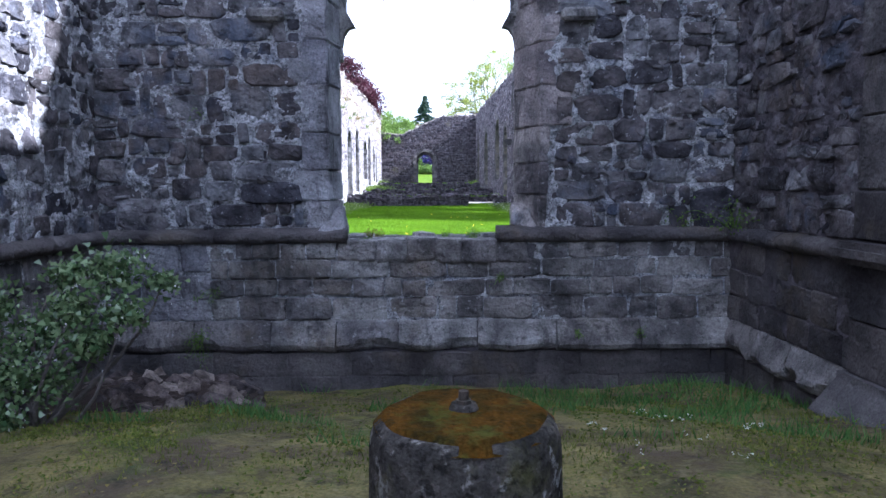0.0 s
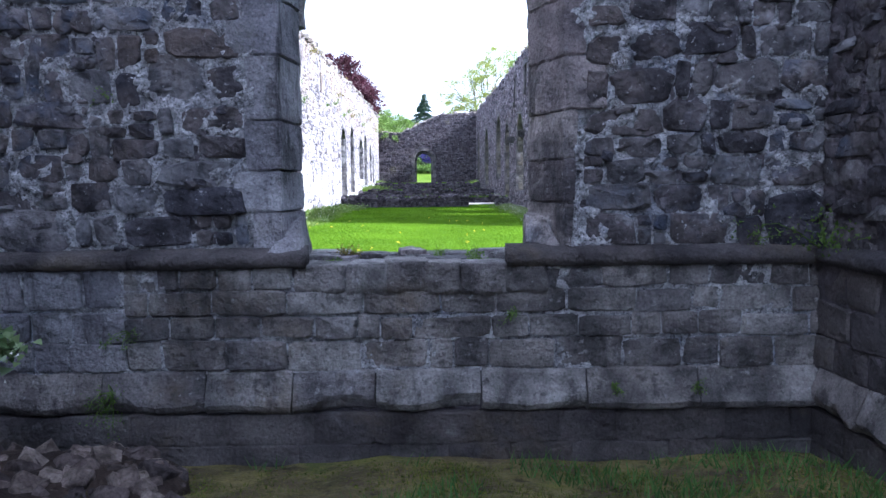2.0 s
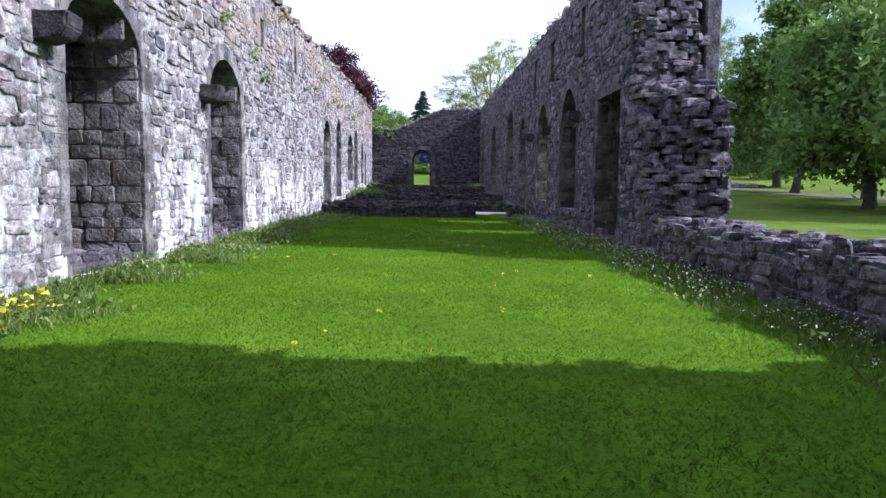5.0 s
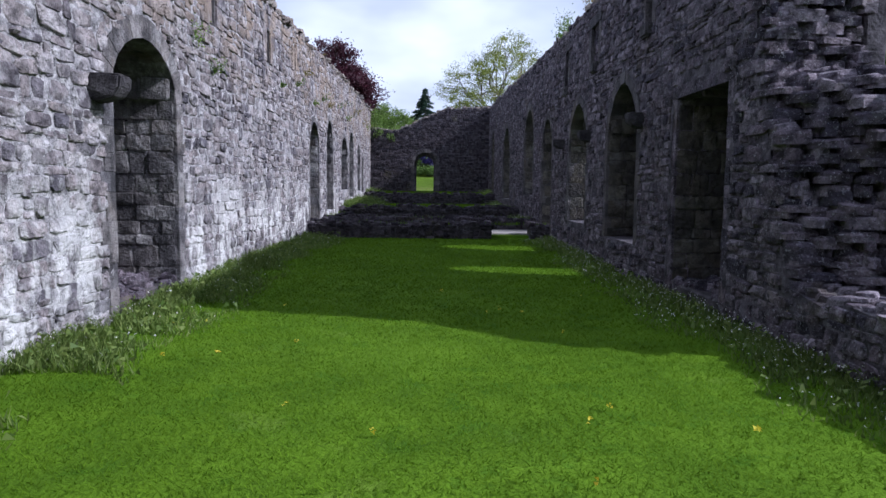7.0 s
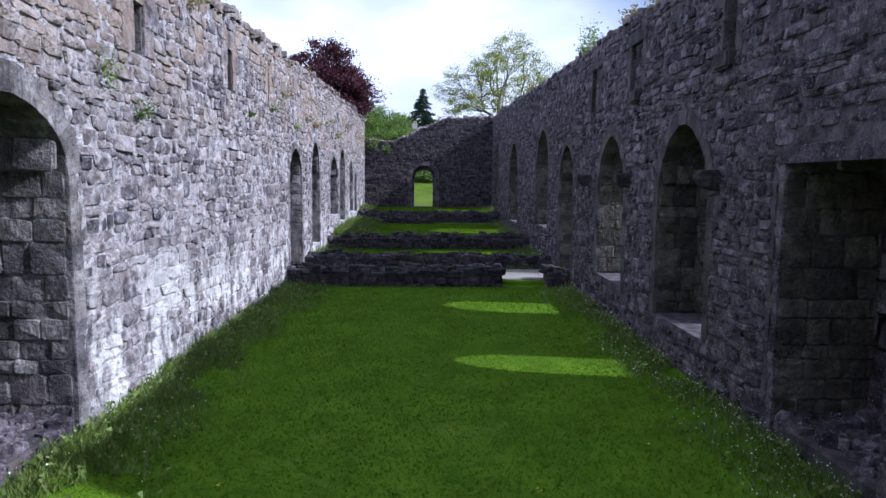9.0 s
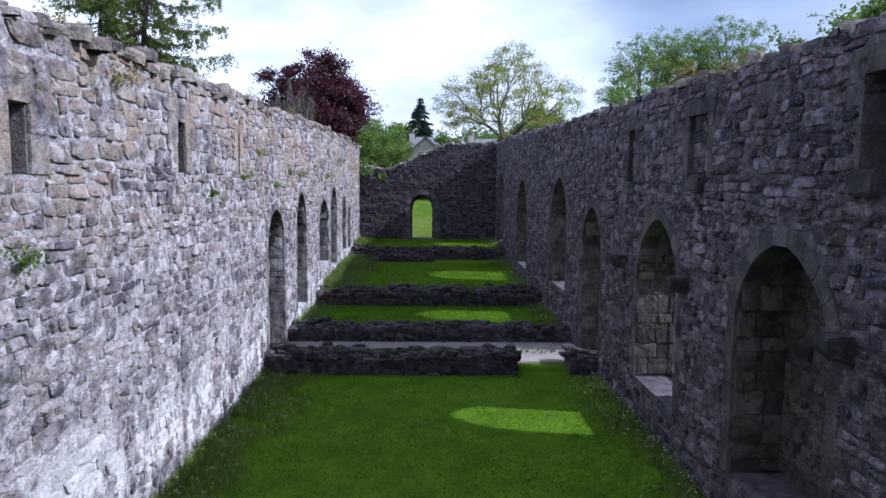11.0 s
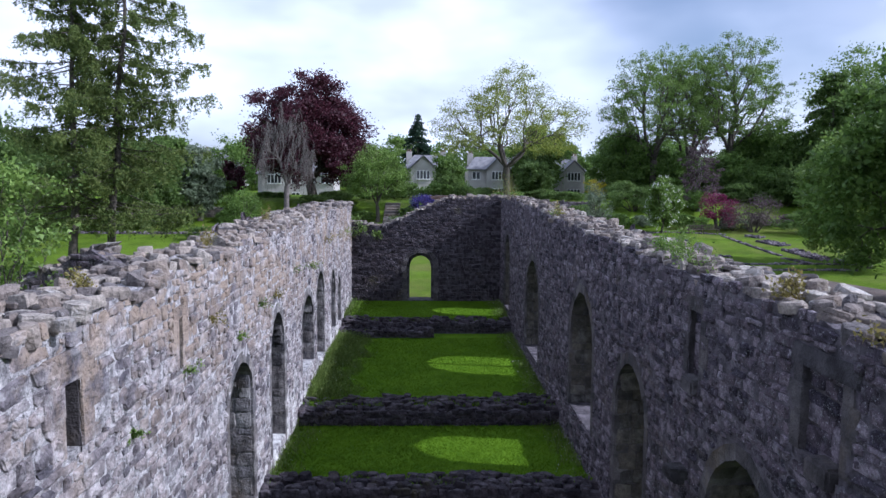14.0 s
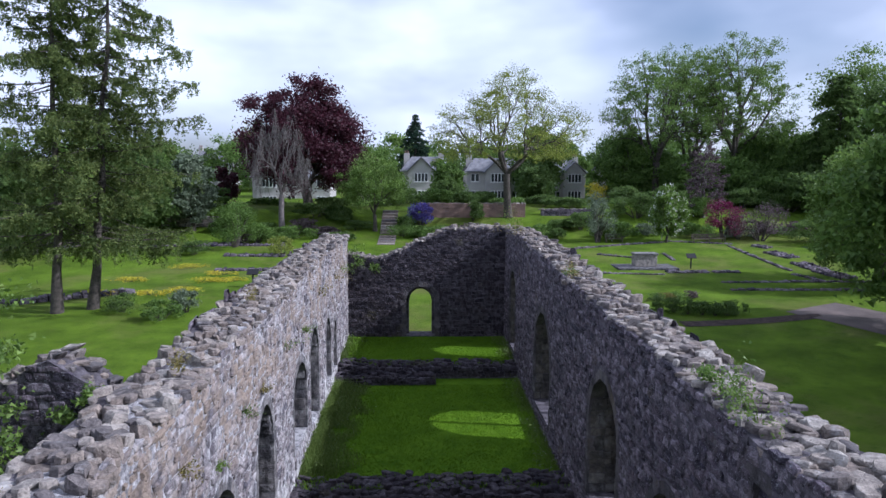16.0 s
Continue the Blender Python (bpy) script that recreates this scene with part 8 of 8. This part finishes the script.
def house(x, y, z, wide, deep, eaves, ridge, gable_x, gable_w, seed, label):
    """A rendered house with slate roof, a forward gable, bay windows and chimneys."""
    r = np.random.default_rng(seed)
    thing = empty("house", Matrix.Translation((x, y, z)), label=label, category="house", group="houses above the garden")
    part("wall", box_bm(-wide / 2, wide / 2, 0, deep, -0.5, eaves), M_RENDER, thing)
    o = 0.35

    def prism(pts, length_axis, a, b, name, mat):
        bm = bmesh.new()
        lo = [bm.verts.new((p[0], a, p[1]) if length_axis == "y" else (a, p[0], p[1])) for p in pts]
        hi = [bm.verts.new((p[0], b, p[1]) if length_axis == "y" else (b, p[0], p[1])) for p in pts]
        k = len(pts)
        for i in range(k):
            bm.faces.new((lo[i], lo[(i + 1) % k], hi[(i + 1) % k], hi[i]))
        bm.faces.new(lo)
        bm.faces.new(hi[::-1])
        bmesh.ops.recalc_face_normals(bm, faces=bm.faces)
        if length_axis == "x":
            # hipped ends
            for v in bm.verts:
                if v.co.z > eaves + 0.6:
                    v.co.x *= (wide / 2 - 1.6) / (wide / 2)
        return part(name, bm, mat, thing)

    prism([(-o, eaves - 0.1), (deep / 2, ridge), (deep + o, eaves - 0.1), (deep + o, eaves + 0.05), (deep / 2, ridge + 0.18), (-o, eaves + 0.05)], "x", -wide / 2 - o, wide / 2 + o, "roof", M_SLATE)
    prism([(0, eaves - 0.05), (deep / 2, ridge), (deep, eaves - 0.05)], "x", -wide / 2, wide / 2, "gable_wall", M_RENDER)
    gy = -1.2
    gh = eaves + gable_w * 0.5
    part("front_wing", box_bm(gable_x - gable_w / 2, gable_x + gable_w / 2, gy, 1.0, -0.5, eaves), M_RENDER, thing)
    prism([(gable_x - gable_w / 2, eaves - 0.02), (gable_x, gh), (gable_x + gable_w / 2, eaves - 0.02)], "y", gy, deep / 2, "wing_gable", M_RENDER)
    prism([(gable_x - gable_w / 2 - o, eaves - 0.25), (gable_x, gh + 0.02), (gable_x + gable_w / 2 + o, eaves - 0.25), (gable_x + gable_w / 2 + o, eaves - 0.08), (gable_x, gh + 0.2), (gable_x - gable_w / 2 - o, eaves - 0.08)], "y", gy - 0.4, deep / 2, "wing_roof", M_SLATE)

    def window(cx, cz, w, h, fy, lights):
        fr = part("window", box_bm(cx - w / 2, cx + w / 2, fy - 0.06, fy + 0.02, cz - h / 2, cz + h / 2, 0.01), M_PAINT, thing, "white casement window")
        k = w / lights
        for i in range(lights):
            part("pane", box_bm(cx - w / 2 + i * k + 0.07, cx - w / 2 + (i + 1) * k - 0.07, fy - 0.075, fy - 0.04, cz - h / 2 + 0.08, cz + h / 2 - 0.08), M_PANE, fr)
        part("sill", box_bm(cx - w / 2 - 0.08, cx + w / 2 + 0.08, fy - 0.16, fy, cz - h / 2 - 0.09, cz - h / 2 - 0.01), M_PAINT, fr)

    for cz in (1.35, 4.0):
        window(gable_x, cz, 2.1, 1.35, gy, 4)
        for cx in (-wide / 2 + 1.3, wide / 2 - 1.3, 0.0):
            if abs(cx - gable_x) > gable_w / 2 + 0.8:
                window(cx, cz, 1.3, 1.25, 0, 2)
    for cx in (-wide / 2 + 0.6, wide / 2 - 0.9):
        ch = part("chimney", box_bm(cx - 0.45, cx + 0.45, deep / 2 - 0.4, deep / 2 + 0.4, ridge - 1.2, ridge + 0.7, 0.02), M_RENDER, thing)
        for q in (-0.2, 0.2):
            bm = bmesh.new()
            bmesh.ops.create_cone(bm, cap_ends=True, segments=10, radius1=0.13, radius2=0.11, depth=0.4, matrix=Matrix.Translation((cx + q, deep / 2, ridge + 0.9)))
            part("chimney_pot", bm, M_BRICK, ch)
    return thing



house(0.6, 131.0, 6.15, 7.0, 8.0, 4.95, 7.1, -0.6, 4.0, 1, "pebbledashed house with forward gable and slate roof")
house(11.6, 131.0, 6.15, 9.0, 8.0, 4.95, 6.9, 0.2, 3.6, 2, "pebbledashed semi with bay gable and slate roof")
house(23.2, 133.0, 6.1, 6.0, 8.0, 4.9, 6.8, 1.0, 3.2, 3, "pebbledashed house with small gable, slate roof")
house(-19.5, 128.0, 5.3, 11.5, 8.0, 4.8, 6.6, -3.0, 3.6, 4, "long pebbledashed house half hidden by trees")
house(33.0, 133.0, 6.4, 7.0, 8.0, 5.0, 7.3, 0.5, 3.6, 5, "shaded house among dark trees")
house(-44.7, 175.0, 8.0, 9.0, 8.0, 5.0, 7.5, -1.0, 4.0, 6, "distant house roofs beyond the garden")

# worn track and tarmac beside the east lawn
def strip(name, pts, wide, mat, label, category, lift=0.03):
    V, F = [], []
    for k, (x, y) in enumerate(pts):
        a, b = pts[max(0, k - 1)], pts[min(len(pts) - 1, k + 1)]
        d = Vector((b[0] - a[0], b[1] - a[1])).normalized()
        for s in (-1, -0.33, 0.33, 1):
            px, py = x - d.y * wide / 2 * s, y + d.x * wide / 2 * s
            V.append((px, py, ground_z(px, py) + (lift if abs(s) < 0.5 else lift - 0.02)))
        if k:
            F += [((k - 1) * 4 + i, (k - 1) * 4 + i + 1, k * 4 + i + 1, k * 4 + i) for i in range(3)]
    tagged(mesh_object(name, V, F, mat), label, category, kind="structure")


strip("driveway", [(25.0 + 0.9 * k, 67 - 1.6 * k - 0.05 * k * k) for k in range(16)], 5.5, M_TARMAC, "worn grey tarmac drive beside the lawn", "driveway", 0.05)
strip("worn_track", [(15.0 + k * 1.3, 63.0 + 0.12 * k * k * 0.3) for k in range(9)], 1.2, M_SOIL, "bare worn earth track in the grass", "track", 0.04)

# stub of a cross wall standing outside the west wall
top_stub = piecewise((-9.5, 6.3), (-8.3, 6.9), (-7.4, 7.3), (-6.8, 6.9), (-5.9, 6.2), (-5.1, 6.5), wobble=0.06, freq=3)
stub = empty("wall_stub", kind="structure", label="broken stub of rubble wall outside the west wall", category="wall")
wall_core("core", "x", -9.5, -5.16, 0.8, top_stub, 37.4, 38.3, [], M_MORTAR, stub)
lay(face_stones(np.array((0, 37.4, 0)), X1, Z1, -Y1, -9.5, -5.2, 1.2, top_stub, [], seed=44), "rubble", M_RUBBLE, stub)
lay(loose_tops(-9.5, -5.2, "x", 37.4, 38.3, top_stub, np.random.default_rng(45)), "rubble", M_CAP, stub, rest="cap_masonry")
for k, (x, z, s) in enumerate(((-6.6, 6.6, 0.34), (-6.1, 6.2, 0.36), (-7.0, 6.2, 0.34), (-6.3, 5.6, 0.36))):
    clump((x, 37.3, z), (0, -0.8, 0.4), s, (M_SPRING, M_OAK)[k % 2], 480 + k, "leafy bush sprouting from the wall stub", 220, 0.09)
